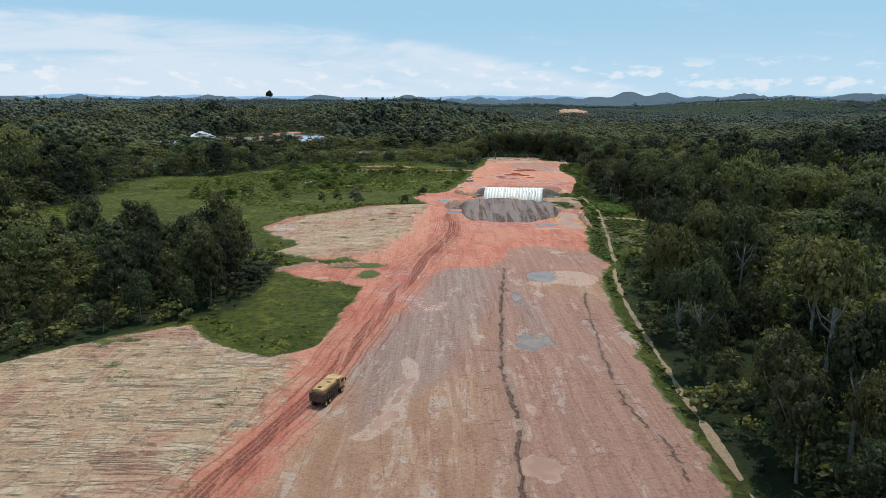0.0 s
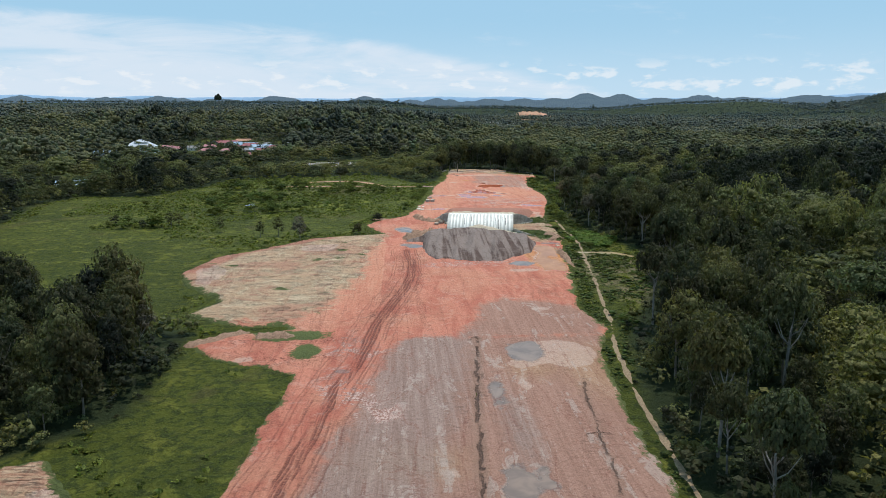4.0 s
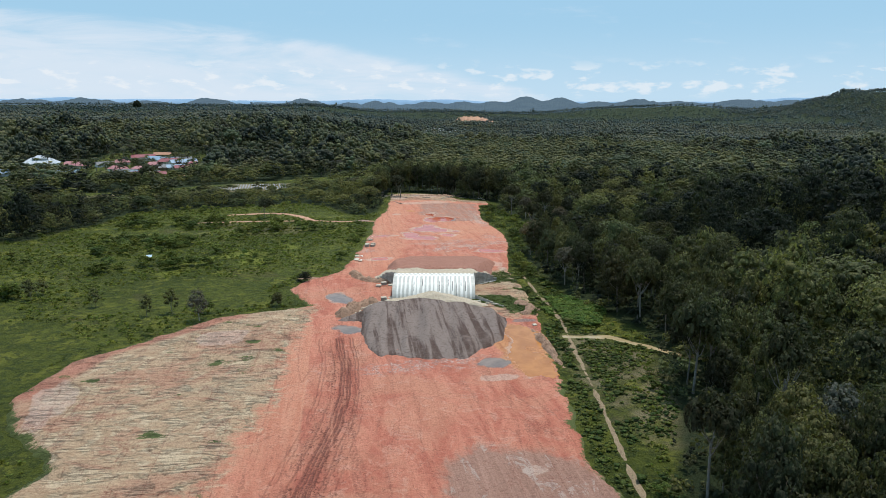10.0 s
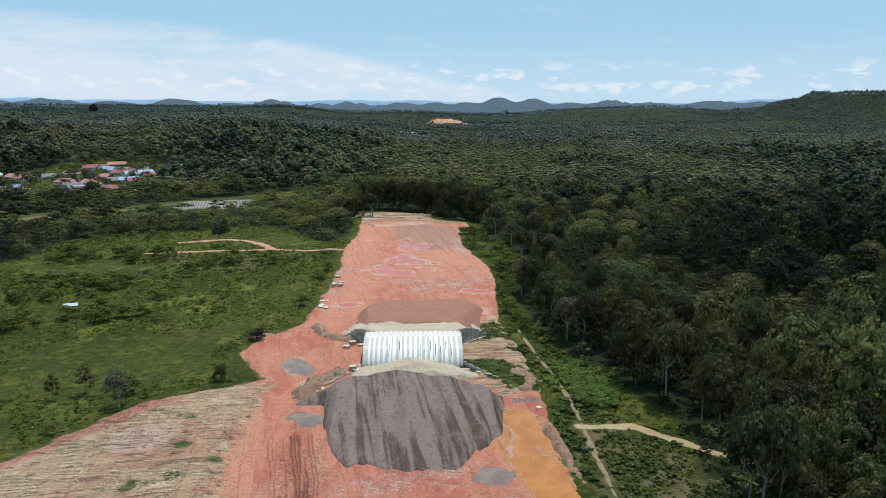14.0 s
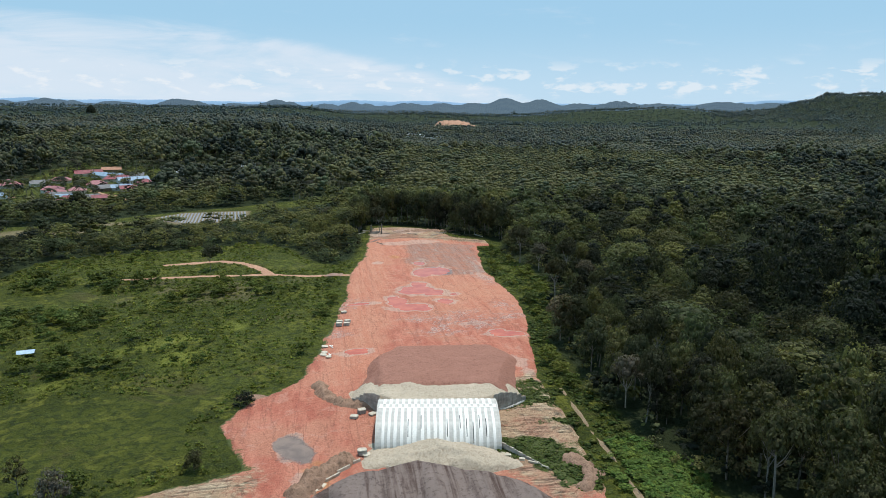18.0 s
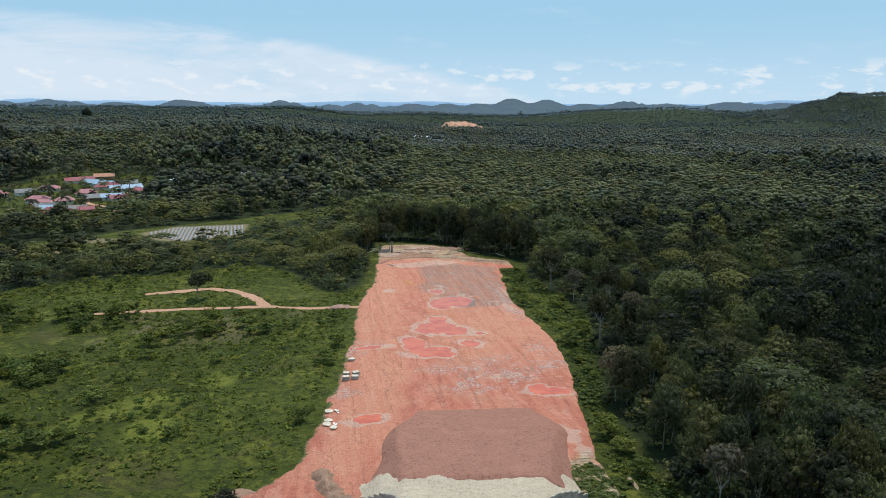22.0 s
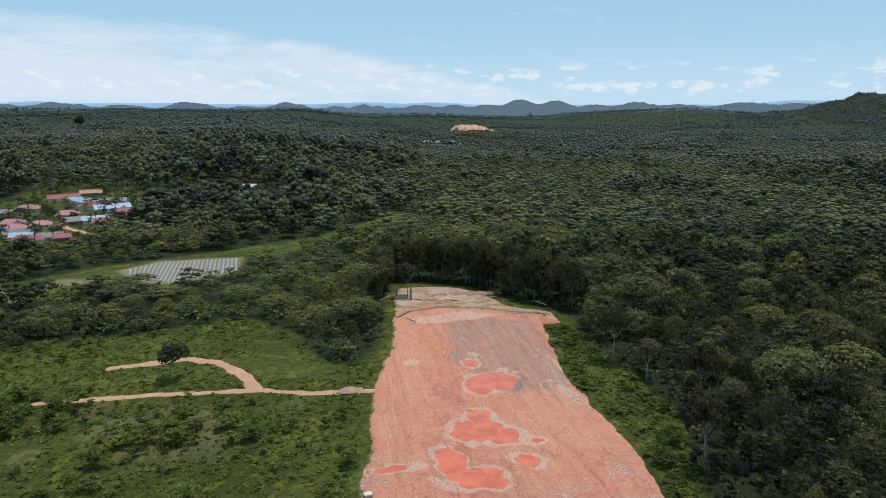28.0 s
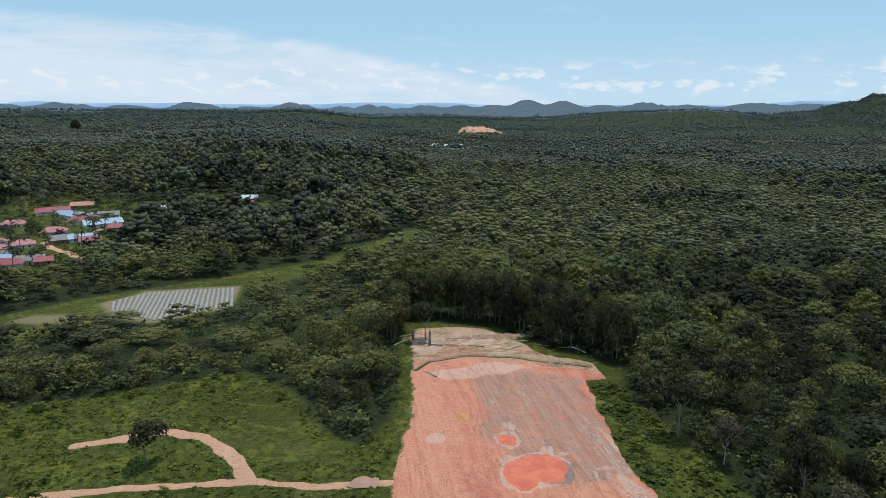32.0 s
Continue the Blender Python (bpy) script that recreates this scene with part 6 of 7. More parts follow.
for i, (x, y, h, r) in enumerate(((46, 118, 20, 4.0), (49, 140, 21, 4.2), (58, 176, 19, 4.0), (62, 205, 20, 4.4), (52, 82, 22, 4.0), (66, 120, 24, 4.5), (92, 300, 20, 4.5), (97, 440, 18, 4.2), (112, 470, 19, 4.6), (70, 160, 23, 4.4), (88, 225, 22, 4.5), (96, 262, 20, 4.4))):
    lone_tree(x, y, h, r, seed=420 + i, bark=PALE_BARK, base=0.55, cards=420, label="tall forest tree with a slender pale trunk", fork=0.58)
for i, (x, y, h, r) in enumerate(((84, 348, 14, 4.5), (90, 352, 13, 4.5), (92, 215, 15, 4.5), (101, 345, 13, 4.0), (85, 400, 15, 4.8), (108, 495, 13, 4.0), (118, 462, 12, 4.2), (-56, 190, 11, 3.5), (80, 182, 14, 4.0))):
    lone_tree(x, y, h, r, "bare_tree", "leafless grey tree with fine bare branches", 440 + i, 240, 8, 0.4, DEAD_WOOD, TWIGS, 0.4)

for i, (x, y, h, r) in enumerate(((-100, 351, 7.5, 2.6), (-99, 358, 6, 2.2), (-76, 340, 6.8, 2.2), (-57, 327, 7.6, 1.9), (-50, 329, 8.4, 2.5), (-129, 362, 4.5, 2.6), (-112, 351, 4.0, 2.0))):
    lone_tree(x, y, h, r, "sapling", "thin-leaved young tree standing in the grass", 460 + i, 150, 7, 0.2, PALE_BARK, LEAF, 0.35)
lone_tree(-40, 320, 10.2, 3.2, "bare_tree", "grey half-dead tree at the edge of the spoil", 470, 200, 8, 0.25, DEAD_WOOD, TWIGS, 0.35)

# ---- truck ----
def make_truck(x, y, turn):
    root = tagged(new("dump_truck"), "dusty yellow six-wheel construction truck parked on the dirt road", "truck")
    root.matrix_world = pose(x, y, 0.1, 0, 0, turn)
    chassis = box(bmesh.new(), -0.45, 0.45, -3.7, 3.6, 0.75, 1.05, 0.04)
    part("chassis", chassis, BLACK, root)
    bm = bmesh.new()
    box(bm, -1.22, 1.22, -3.9, 1.5, 1.15, 2.45, 0.05)
    body = part("body", bm, RUST, root, "brown steel tipper body")
    for s in (-1, 1):
        for k in range(7):
            yy = -3.6 + k * 0.8
            part("side_rib", box(bmesh.new(), *sorted((s * 1.22, s * 1.31)), yy, yy + 0.12, 1.2, 2.4, 0.02), RUST, body)
    bm = bmesh.new()
    box(bm, -1.05, 1.05, -3.6, 1.3, 2.45, 3.05, 0.12)
    tank = part("tank", bm, YELLOW, root, "flat-topped dusty yellow tank")
    part("hatch", box(bmesh.new(), -0.3, 0.3, -3.0, -2.4, 3.05, 3.11, 0.02), BLACK, tank, "dark square hatch")
    part("hatch", box(bmesh.new(), 0.0, 0.8, -0.6, -0.2, 3.05, 3.10, 0.02), RUST, tank, "brown walkway plate")
    part("pipe", tube(bmesh.new(), (-0.6, 0.5, 3.1), (0.6, 0.9, 3.1), 0.06, 0.06), RUST, tank)
    part("tailgate", box(bmesh.new(), -1.25, 1.25, -4.0, -3.9, 1.1, 2.5, 0.03), RUST, root)
    bm = bmesh.new()
    box(bm, -1.2, 1.2, 1.75, 3.75, 1.05, 2.75, 0.14)
    cab = part("cab", bm, YELLOW, root, "dusty yellow cab")
    part("windscreen", box(bmesh.new(), -1.05, 1.05, 3.74, 3.78, 1.85, 2.55, 0.02), GLASS, cab, "dark glass")
    part("rear_window", box(bmesh.new(), -0.6, 0.6, 1.72, 1.76, 1.95, 2.45, 0.02), GLASS, cab, "dark glass")
    for s in (-1, 1):
        part("side_window", box(bmesh.new(), *sorted((s * 1.19, s * 1.22)), 2.4, 3.4, 1.9, 2.5, 0.01), GLASS, cab, "dark glass")
        part("mirror", box(bmesh.new(), *sorted((s * 1.3, s * 1.5)), 3.6, 3.7, 1.9, 2.4, 0.02), BLACK, cab)
        part("headlight", box(bmesh.new(), *sorted((s * 0.7, s * 1.05)), 3.74, 3.8, 1.1, 1.3, 0.02), CLOTH, cab)
        part("tail_light", box(bmesh.new(), *sorted((s * 0.8, s * 1.1)), -4.05, -3.98, 0.85, 1.0, 0.02), RUST, root)
    part("headboard", box(bmesh.new(), -1.22, 1.22, 1.5, 2.9, 2.8, 2.9, 0.03), YELLOW, root, "yellow canopy over the cab")
    part("bumper", box(bmesh.new(), -1.2, 1.2, 3.72, 3.9, 0.55, 0.95, 0.05), YELLOW, root)
    for yy in (2.75, -1.7, -3.0):
        for s in (-1, 1):
            w = part("wheel", tube(bmesh.new(), (s * 0.72, yy, 0.52), (s * 1.18, yy, 0.52), 0.52, 0.52, 20), BLACK, root, "dusty black tyre")
            part("rim", tube(bmesh.new(), (s * 1.1, yy, 0.52), (s * 1.2, yy, 0.52), 0.27, 0.24, 14), YELLOW, w)
            if yy < 0 or True:
                part("mudguard", box(bmesh.new(), *sorted((s * 0.7, s * 1.2)), yy - 0.6, yy + 0.6, 1.06, 1.11, 0.01), BLACK, root)
    return root


make_truck(-18.6, 106.0, -17)


# ---- concrete panels stacked beside the road ----
def panel_bm(w, d, h):
    """A precast facing panel with stepped sides."""
    bm = bmesh.new()
    box(bm, -w / 2, w / 2, -d / 2, d / 2, 0, h, 0.02)
    box(bm, -w / 2 - 0.18, w / 2 + 0.18, -d / 4, d / 4, 0.02, h - 0.02, 0.02)
    return bm


def make_stack(x, y, n, turn, seed, label="stack of pale concrete facing panels on timbers"):
    r = random.Random(seed)
    root = tagged(new("panel_stack"), label, "concrete panels", "panel stacks beside the road")
    root.matrix_world = pose(x, y, float(earth_height(x, y)) + 0.02, 0, 0, turn)
    z = 0.1
    for s in (-0.5, 0.5):
        part("timber", box(bmesh.new(), s - 0.06, s + 0.06, -0.8, 0.8, -0.1, 0.1, 0.01), RUST, root)
    for k in range(n):
        bm = panel_bm(1.7, 1.5, 0.17)
        bmesh.ops.transform(bm, matrix=pose(r.uniform(-0.06, 0.06), r.uniform(-0.06, 0.06), z, 0, 0, r.uniform(-4, 4)), verts=bm.verts)
        part("panel", bm, PANEL if k < n - 1 else PANEL_TOP, root, "" if k < n - 1 else "pale top panel")
        z += 0.2
    return root


for i, (x, y, n, a) in enumerate(((14.6, 424.5, 6, 5), (17.2, 425, 5, -8), (17.6, 428, 5, 20), (14.9, 428.4, 4, 0), (16.8, 440, 3, 10), (18.0, 354.5, 5, 15), (16.0, 352.0, 3, -20), (20.6, 353.0, 2, 30), (16.8, 333.5, 6, 5))):
    make_stack(x, y, n, a, 60 + i)
for i, (x, y, a) in enumerate(((8.2, 392.2, 20), (9.0, 396.6, -15), (9.4, 398.6, 40), (9.6, 404, 5), (10.6, 394.6, 70), (17.6, 333.0, 50), (22.5, 327.5, 35))):
    root = tagged(new("concrete_panel"), "pale concrete facing panel lying on the ground", "concrete panels", "loose panels beside the road")
    root.matrix_world = pose(x, y, float(terrain(x, y) if x < 9 else earth_height(x, y)) + 0.25, 6, 4, a)
    part("panel", panel_bm(1.7, 1.5, 0.17), PANEL_TOP, root)
for i, (x, y, a) in enumerate(((11.6, 403.6, 10), (11.0, 396, -20))):
    root = tagged(new("plastic_bag"), "crumpled white plastic sheet bundle on the ground", "bag")
    root.matrix_world = pose(x, y, float(earth_height(x, y)) + 0.3, 0, 0, a)
    v, t, q = crown_arrays(500 + i, 4, 0, 0.3)
    part("sheet", mesh_of("sheet", v * np.array([1.0, 1.6, 0.35]) * 0.9 - np.array([0, 0, 0.5]), t, CLOTH), None, root)

# ---- shelter in the meadow ----
root = tagged(new("field_shelter"), "small blue tarpaulin shelter on poles in the meadow", "shelter")
root.matrix_world = pose(-78.5, 410.5, float(terrain(-78.5, 410.5)), 0, 0, 12)
TARP = plain("faded blue tarpaulin", (0.42, 0.55, 0.68), 0.5, vary=0.2)
bm = bmesh.new()
for s in (-1, 1):
    box(bm, -2.4, 2.4, -0.02, 1.75, 0, 0.05, 0.0, pose(0, 0, 2.1, -24, 0, 0 if s > 0 else 180))
part("roof", bm, TARP, root, "faded blue tarpaulin sheet")
for sx_ in (-2.2, 2.2):
    for sy_ in (-1.4, 1.4):
        part("post", tube(bmesh.new(), (sx_, sy_, -0.2), (sx_, sy_, 1.5), 0.05, 0.05, 6), BARK, root)


# ---- village ----
ROOFS = {"red": plain("red metal roof", (0.25, 0.05, 0.055), 0.45, vary=0.3, scale=0.5), "pink": plain("faded pink roof", (0.36, 0.14, 0.14), 0.6, vary=0.25, scale=0.5),
         "blue": plain("pale blue metal roof", (0.26, 0.35, 0.44), 0.45, vary=0.2, scale=0.5), "white": plain("bare zinc roof", (0.45, 0.47, 0.49), 0.45, vary=0.2, scale=0.5),
         "grey": plain("grey weathered roof", (0.17, 0.16, 0.155), 0.7, vary=0.35, scale=0.5), "orange": plain("orange tile roof", (0.40, 0.19, 0.11), 0.75, vary=0.3, scale=0.5)}
WALLS = [plain("cream wall", (0.62, 0.56, 0.45), 0.85), plain("white wall", (0.70, 0.70, 0.67), 0.85), plain("timber wall", (0.26, 0.18, 0.12), 0.85)]
DOOR = plain("brown door", (0.16, 0.09, 0.05), 0.6)


def make_house(x, y, l, w, turn, roof, wall, hip=False, height=2.9):
    words = {"red": "dark red metal", "pink": "faded pink", "blue": "pale blue metal", "white": "bare zinc", "grey": "weathered grey", "orange": "orange tiled"}[roof]
    root = tagged(new("house"), "single-storey village house with a %s roof among trees" % words, "house", "village houses")
    l, w = l * 1.4, w * 1.35
    root.matrix_world = pose(x, y, float(terrain(x, y)), 0, 0, turn)
    part("wall", box(bmesh.new(), -l / 2, l / 2, -w / 2, w / 2, -0.4, height, 0.03), WALLS[wall], root)
    bm = bmesh.new()
    e, rise, c = 0.8, w * 0.24, (w * 0.42 if hip else 0.0)
    for zo, flip in ((0.0, False), (0.12, True)):
        p = [bm.verts.new(v) for v in ((-l / 2 - e, -w / 2 - e, height - 0.2 + zo), (l / 2 + e, -w / 2 - e, height - 0.2 + zo), (l / 2 + e, w / 2 + e, height - 0.2 + zo), (-l / 2 - e, w / 2 + e, height - 0.2 + zo), (-l / 2 - e + c, 0, height + rise + zo), (l / 2 + e - c, 0, height + rise + zo))]
        for q in ((0, 1, 5, 4), (2, 3, 4, 5)) + (((1, 2, 5), (3, 0, 4)) if hip else ()):
            bm.faces.new([p[i] for i in (q[::-1] if flip else q)])
    bmesh.ops.recalc_face_normals(bm, faces=bm.faces)
    top = part("roof", bm, ROOFS[roof], root, words + " roof sheets")
    part("ridge_cap", box(bmesh.new(), -l / 2 - e + c, l / 2 + e - c, -0.14, 0.14, height + rise + 0.1, height + rise + 0.17, 0.02), ROOFS[roof], top)
    for s in (-1, 1):
        for k in (-0.3, 0.28):
            part("window", box(bmesh.new(), l * k - 0.6, l * k + 0.6, *sorted((s * w / 2, s * (w / 2 + 0.04))), 1.0, 2.1, 0.01), GLASS, root, "dark glass")
    part("door", box(bmesh.new(), -0.45, 0.45, -w / 2 - 0.05, -w / 2, 0, 2.05, 0.01), DOOR, root)
    if not hip:
        for s in (-1, 1):
            bm = bmesh.new()
            a = [bm.verts.new((s * (l / 2 - d), yy, zz)) for d in (0.0, 0.15) for yy, zz in ((-w / 2, height - 0.05), (w / 2, height - 0.05), (0, height + rise * 0.94))]
            for q in ((0, 1, 2), (3, 5, 4), (0, 3, 4, 1), (1, 4, 5, 2), (2, 5, 3, 0)):
                bm.faces.new([a[i] for i in q])
            part("gable", bm, WALLS[wall], root)
    return root


HOUSES_WEST = [(-213, 504, 9, 7, 15, "blue", 1, 0), (-205, 511, 8, 6, 15, "blue", 1, 0), (-244, 792, 15, 6, 5, "blue", 1, 0), (-305, 792, 15, 9, 0, "blue", 1, 0), (-272, 884, 14, 9, 10, "pink", 0, 1), (-260, 868, 13, 8, -10, "pink", 0, 1), (-356, 770, 13, 9, 10, "blue", 1, 0), (-366, 788, 12, 8, 0, "red", 2, 0), (-240, 880, 11, 8, 30, "grey", 1, 0)]
HOUSES_LANE = [(-176, 762, 13, 8, 10, "red", 0, 1), (-166, 772, 10, 7, 12, "grey", 1, 0), (-184, 775, 9, 7, 5, "blue", 1, 0), (-158, 768, 7, 6, 20, "red", 2, 0), (-190, 786, 12, 8, -5, "grey", 0, 0), (-202, 808, 10, 8, 15, "pink", 0, 1), (-190, 822, 9, 8, 20, "pink", 0, 1), (-212, 830, 11, 8, 0, "pink", 1, 1), (-172, 836, 10, 8, 30, "grey", 2, 0), (-160, 840, 12, 7, 25, "blue", 1, 0), (-152, 830, 9, 7, 20, "red", 0, 0)]
HOUSES_MIDDLE = [(-188, 868, 11, 9, 10, "pink", 0, 1), (-150, 880, 9, 8, 15, "red", 0, 1), (-165, 900, 19, 9, 28, "blue", 1, 0), (-182, 915, 18, 10, 12, "red", 0, 1), (-230, 905, 12, 8, 10, "pink", 0, 1)]
HOUSES_NORTH = [(-190, 935, 16, 9, -30, "blue", 1, 0), (-205, 945, 12, 8, -25, "blue", 1, 0), (-172, 940, 11, 8, 10, "grey", 0, 0), (-222, 960, 18, 9, 25, "red", 0, 0), (-206, 985, 13, 8, 10, "orange", 2, 0)]
HOUSES_EAST = [(-140, 962, 14, 9, -8, "white", 1, 0), (-116, 950, 10, 8, 8, "red", 0, 1), (-104, 958, 11, 8, -10, "red", 0, 1), (-88, 950, 9, 7, 0, "red", 0, 0), (-72, 938, 13, 9, 20, "white", 1, 0), (-58, 945, 8, 7, -10, "white", 1, 0), (-48, 938, 7, 6, 0, "blue", 1, 0), (-39, 926, 12, 9, -5, "red", 0, 1), (-70, 985, 12, 8, 5, "red", 0, 0), (-72, 1015, 15, 8, 0, "white", 1, 0), (-118, 985, 11, 8, 0, "grey", 2, 0)]
HOUSES = HOUSES_WEST + HOUSES_LANE + HOUSES_MIDDLE + HOUSES_NORTH + HOUSES_EAST
for h in HOUSES:
    make_house(*h[:7], bool(h[7]))
ribbon("village_lane", [(-140, 776), (-152, 796), (-172, 818), (-183, 836), (-168, 862), (-160, 888)], 4.5, 0.12, DIRT, "pale earth lane between village houses", "lane", 99)


def palm_meshes(seed):
    r = random.Random(seed)
    bm = bmesh.new()
    p = Vector((0, 0, -0.3))
    for k in range(6):
        q = p + Vector((0.12 * k * r.uniform(0.5, 1), 0.05, 1.75))
        tube(bm, p, q, 0.2 - 0.015 * k, 0.185 - 0.015 * k, 7)
        p = q
    trunk = bpy.data.meshes.new("trunk")
    bm.to_mesh(trunk)
    bm.free()
    trunk.materials.append(BARK)
    bm = bmesh.new()
    for k in range(17):
        a, up = 6.283 * k / 17 + r.uniform(-0.2, 0.2), r.uniform(-0.1, 1.1)
        prev = None
        for j in range(6):
            f = j / 5
            d = 3.6 * f
            c = p + Vector((math.cos(a) * d * math.cos(up * (1 - f)), math.sin(a) * d * math.cos(up * (1 - f)), d * math.sin(up) * 0.8 - 2.2 * f * f))
            side = Vector((-math.sin(a), math.cos(a), 0)) * 0.62 * math.sin(math.pi * (0.12 + 0.85 * f))
            row = [bm.verts.new(c - side + Vector((0, 0, -0.28))), bm.verts.new(c), bm.verts.new(c + side + Vector((0, 0, -0.28)))]
            if prev:
                bm.faces.new((prev[0], prev[1], row[1], row[0])), bm.faces.new((prev[1], prev[2], row[2], row[1]))
            prev = row
    fronds = bpy.data.meshes.new("fronds")
    bm.to_mesh(fronds)
    bm.free()
    fronds.materials.append(LEAF)
    return trunk, fronds


PALMS = [palm_meshes(600 + k) for k in range(4)]
rp = np.random.default_rng(31)
px, py = rp.uniform(-330, 40, 900), rp.uniform(740, 1120, 900)
ok = (woods(px, py) < 22) & (woods(px, py) > -60)
for hx, hy in [(h[0], h[1]) for h in HOUSES]:
    ok &= np.hypot(px - hx, py - hy) > 9
for x, y in list(zip(px[ok], py[ok]))[:150]:
    root = tagged(new("palm_tree"), "slender coconut palm with drooping green fronds", "palm", "village palms")
    s = rp.uniform(0.9, 1.5)
    root.matrix_world = pose(x, y, float(terrain(x, y)), 0, 0, rp.uniform(0, 360)) @ Matrix.Diagonal((s, s, s, 1))
    t_, f_ = PALMS[rp.integers(4)]
    part("trunk", t_, None, root), part("fronds", f_, None, root)
for x, y in zip(rp.uniform(2, 30, 6), rp.uniform(604, 640, 6)):
    root = tagged(new("palm_tree"), "palm with arching fronds at the forest edge", "palm", "forest palms")
    root.matrix_world = pose(x, y, float(terrain(x, y)), 0, 0, rp.uniform(0, 360))
    t_, f_ = PALMS[rp.integers(4)]
    part("trunk", t_, None, root), part("fronds", f_, None, root)
vx, vy = rp.uniform(-290, 0, 700), rp.uniform(735, 1050, 700)
ok = (woods(vx, vy) < 1) & (inside_of(vx, vy, VILLAGE) > 0)
for h in HOUSES:
    ok &= np.hypot(vx - h[0], vy - h[1]) > 0.62 * h[2]
vr = rp.uniform(1.5, 4.0, len(vx))[ok]
stamp("village_trees", LEVEL2, np.stack([vx[ok], vy[ok], terrain(vx[ok], vy[ok]), vr, vr * rp.uniform(1.4, 2.6, len(vr))], -1), LEAF_STUFF, "garden trees and bushes between the village houses", "trees", rng)

# ---- vegetable plot ----
plot = tagged(new("vegetable_plot"), "tilled plot with rows of silver plastic mulch", "field")
plot.matrix_world = pose(0, 0, 0)
MULCH = plain("silver plastic mulch", (0.25, 0.25, 0.26), 0.5, vary=0.35, scale=0.7)
for k in range(25):
    x0 = -93.0 + 2.16 * k
    a = Vector((x0 - 0.128 * 12, float(np.interp(x0, [-96, -81, -42], [677, 694, 697.5])), 0))
    b = Vector((x0 + 0.128 * 20, float(np.interp(x0, [-95, -71, -43], [665, 646, 663])), 0))
    side = (b - a).normalized().cross(Vector((0, 0, 1))) * 0.55
    bm = bmesh.new()
    rows = []
    for j in range(13):
        c = a.lerp(b, j / 12)
        z = float(terrain(c.x, c.y)) + 0.02
        rows.append([bm.verts.new(c + side * s + Vector((0, 0, z + h))) for s, h in ((-1.15, -0.1), (-0.8, 0.26), (0.8, 0.26), (1.15, -0.1))])
    for p, q in zip(rows, rows[1:]):
        for i in range(3):
            bm.faces.new((p[i], p[i + 1], q[i + 1], q[i]))
    bmesh.ops.recalc_face_normals(bm, faces=bm.faces)
    part("mulch_sheet", bm, MULCH, plot)

# ---- felled wood at the road's end ----
def make_log(x, y, length, radius, turn, mat, branches, seed, label):
    r = random.Random(seed)
    root = tagged(new("fallen_tree"), label, "log", "felled wood at the road end")
    root.matrix_world = pose(x, y, max(float(terrain(x, y)), float(earth_height(x, y))) + radius + 0.05, r.uniform(-3, 3), 0, turn)
    part("trunk", tube(bmesh.new(), (0, -length / 2, 0), (0, length / 2, 0.2), radius, radius * 0.5, 7), mat, root)
    for k in range(branches):
        y0 = length * r.uniform(0.0, 0.5)
        e = Vector((r.uniform(-1.6, 1.6), y0 + r.uniform(0.5, 2.2), r.uniform(0.2, 1.8)))
        part("branch", tube(bmesh.new(), (0, y0, 0.05), e, radius * 0.4, radius * 0.12, 5), mat, root)
    return root


for i, (x, y, l, a, b, mat, label) in enumerate(((76, 588, 9, -60, 5, DEAD_WOOD, "fallen grey tree with bare branches"), (62, 592, 6, 80, 2, BARK, "felled brown log on bare soil"), (46, 596, 7, 70, 3, BARK, "felled brown log on bare soil"), (100, 583, 8, 20, 6, CLOTH, "bleached white fallen branches"), (38, 610, 8, -80, 7, DEAD_WOOD, "fallen grey tree with bare branches"),
                                                 (34, 602, 7, -50, 7, DEAD_WOOD, "heap of bare grey branches"), (88, 590, 5, 65, 2, BARK, "felled brown log on bare soil"), (55, 602, 6, 85, 3, DEAD_WOOD, "felled grey log on bare soil"), (95, 586, 4, 85, 1, BARK, "felled brown log on bare soil"), (41, 566, 5, 35, 2, BARK, "felled brown branch on the road edge"), (80, 596, 7, 95, 5, DEAD_WOOD, "fallen grey tree with bare branches"))):
    make_log(x, y, l, 0.22, a, mat, b, 700 + i, label)
for i, (x, y) in enumerate(((39, 604), (44.5, 596))):
    root = tagged(new("tree_stump"), "tall dark broken tree stump at the road end", "stump")
    root.matrix_world = pose(x, y, float(terrain(x, y)))
    bm = tube(bmesh.new(), (0, 0, -0.3), (0.1, 0, 4.5 + 2 * i), 0.5, 0.38, 9)
    part("trunk", bm, BARK, root)


def heap(name, x, y, rx, ry, h, mat, label, seed, step=0.5, rough=1.0):
    ob = new(name, grid_mesh(name, np.arange(x - rx * 1.4, x + rx * 1.4, step), np.arange(y - ry * 1.4, y + ry * 1.4, step),
                             lambda gx, gy: np.maximum(terrain(gx, gy), -0.3) + h * (1.0 - np.hypot((gx - x) / rx, (gy - y) / ry) ** 1.6 + rough * fbm(gx, gy, 3.2 * step * 2, seed, 4) + 1.3 * rough * fbm(gx, gy, 2.4 * step, seed + 40, 3)) - 0.1, mat,
                             keep=lambda gx, gy: np.hypot((gx - x) / rx, (gy - y) / ry) < 1.3))
    return tagged(ob, label, "earth heap", "dug earth heaps")


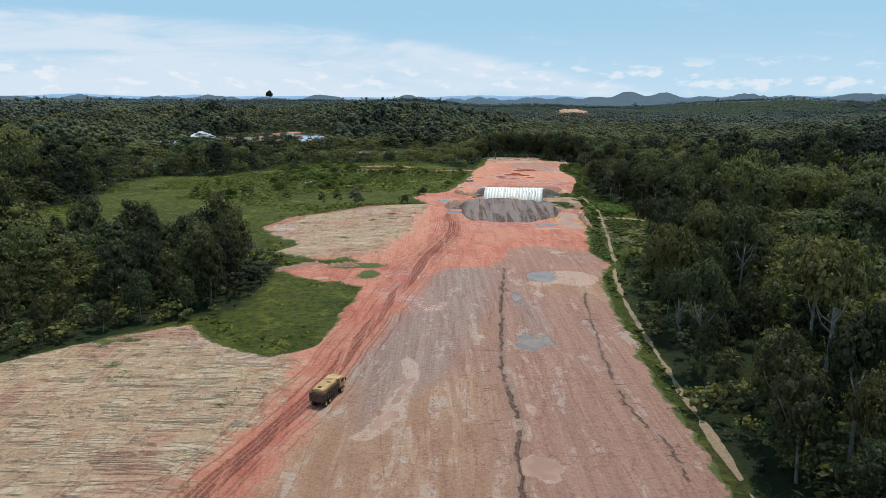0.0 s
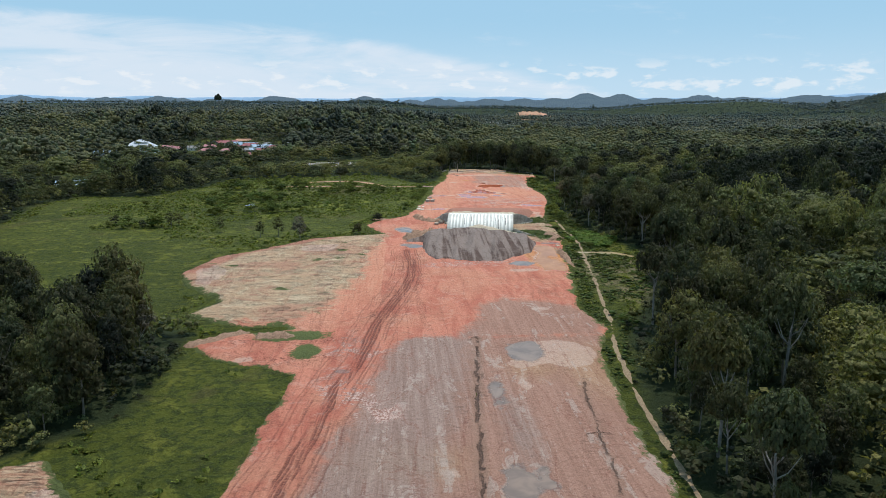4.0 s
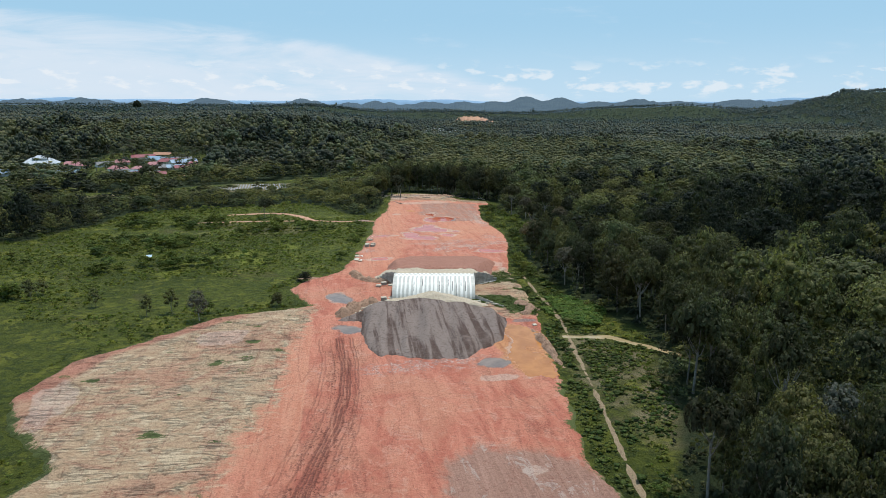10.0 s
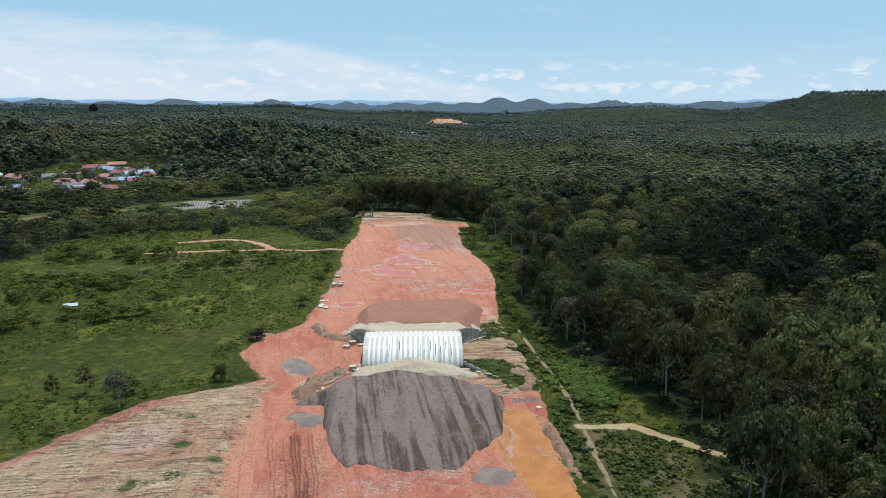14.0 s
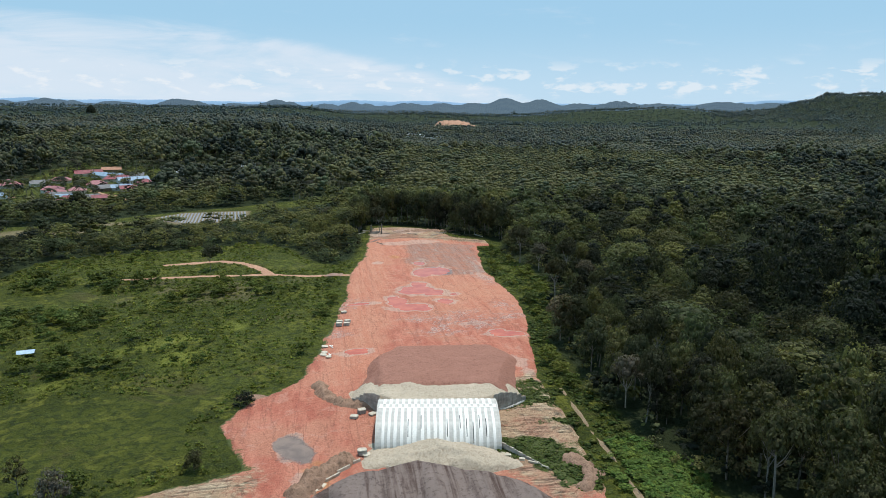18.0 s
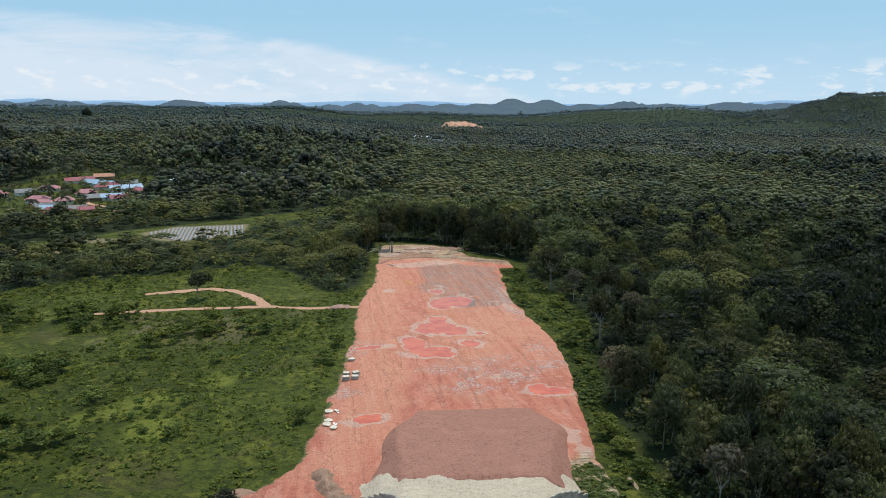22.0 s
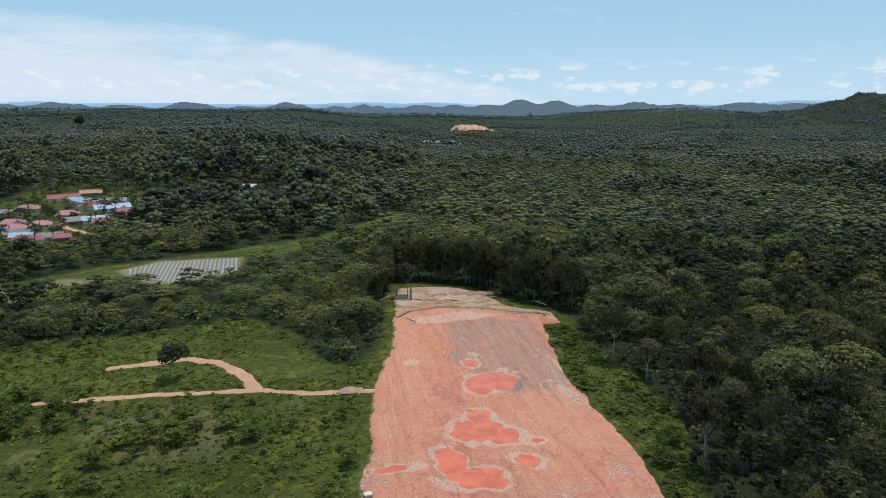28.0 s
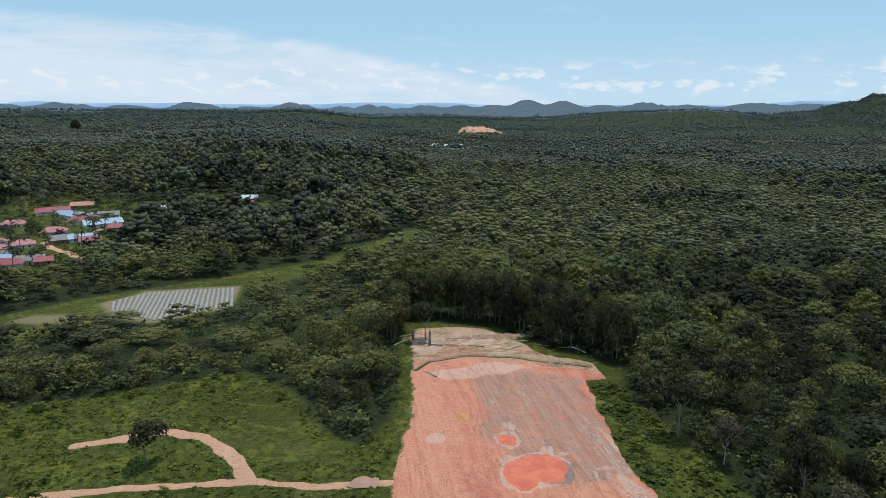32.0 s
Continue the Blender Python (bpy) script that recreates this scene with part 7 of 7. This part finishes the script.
def ridge(pts, half, h, label, seed, step=0.4):
    """A rough bank of tipped clods along a line."""
    xs, ys = [p[0] for p in pts], [p[1] for p in pts]
    def top(gx, gy):
        d, _ = line_distance(gx + 1.6 * fbm(gx, gy, 3.5, seed + 1, 3), gy, pts)
        return np.maximum(terrain(gx, gy), earth_height(gx, gy)) - 0.12 + h * np.maximum(-0.3, 1.0 - (d / half) ** 1.5 + 1.0 * fbm(gx, gy, 2.6, seed, 4) + 1.2 * fbm(gx, gy, 1.0, seed + 40, 3))
    ob = new("dug_earth", grid_mesh("dug_earth", np.arange(min(xs) - 2 * half, max(xs) + 2 * half, step), np.arange(min(ys) - 2 * half, max(ys) + 2 * half, step), top, RUBBLE,
                                    keep=lambda gx, gy: line_distance(gx, gy, pts)[0] < 1.5 * half))
    return tagged(ob, label, "earth heap", "dug earth heaps")


ridge([(2.6, 318.4), (7, 325.6), (13, 331.4)], 2.7, 1.9, "long bank of dug brown clay and roots beside the ramp", 151)
ridge([(7.6, 373), (9, 367), (12.6, 361.6), (21, 357.2)], 2.2, 1.5, "rough bank of dug brown clay below the wing wall", 153)
ridge([(-47, 196.4), (-42.2, 199.8), (-37.6, 204)], 1.9, 1.0, "low bank of dark red clods in the grass", 165)
ridge([(-32, 200.8), (-27, 200.4)], 2.1, 1.2, "heap of dark red clods beside grass", 167)
ridge([(61, 325), (64, 319), (60, 313.5)], 2.0, 1.1, "low heap of dug clay with weeds", 169)
heap("dug_earth", 57.8, 285, 1.5, 15, 1.7, RUBBLE, "long ridge of dug red clay beside the puddle", 157)
heap("dug_earth", -9, 369, 5, 1.6, 0.9, RUBBLE, "low bank of dug brown clay", 159)
heap("dug_earth", 72, 603, 18, 3.0, 1.3, RUBBLE, "bank of pushed up soil and stumps at the road end", 161)
heap("dug_earth", 50, 611, 9, 3, 1.0, RUBBLE, "pale soil bank at the forest edge", 163)

hall = make_house(-296, 868, 24, 17, 20, "white", 1, True, 5.5)
tier = make_house(-296, 868, 9, 8, 20, "white", 1, True, 10.5)
for o in list(tier.children):
    if o.name.startswith(("roof", "wall")):
        o.parent, o.name = hall, "upper_" + o.name.split(".")[0]
for o in list(tier.children_recursive) + [tier]:
    bpy.data.objects.remove(o)
tagged(hall, "large white hall with a two-tiered zinc roof", "hall")
ribbon("village_lane", [(-330, 752), (-285, 748), (-255, 762), (-232, 800)], 4.0, 0.12, DIRT, "pale earth lane between village houses", "lane", 100)

# ---- far clearings and roofs ----
heap("cleared_hill", 428, 2350, 76, 62, 27, DIRT, "bare orange cleared hilltop far off", 171, 5.0, 0.6)
heap("cleared_strip", 190, 2080, 55, 14, 3, SAND, "bare pale strip of cleared land far off", 173, 4.0)
for x, y, l, w, a in ((262, 1820, 30, 16, 0), (222, 1840, 18, 10, 5), (300, 1795, 16, 9, 0)):
    make_house(x, y, l, w, a, "white", 1, False, 5)
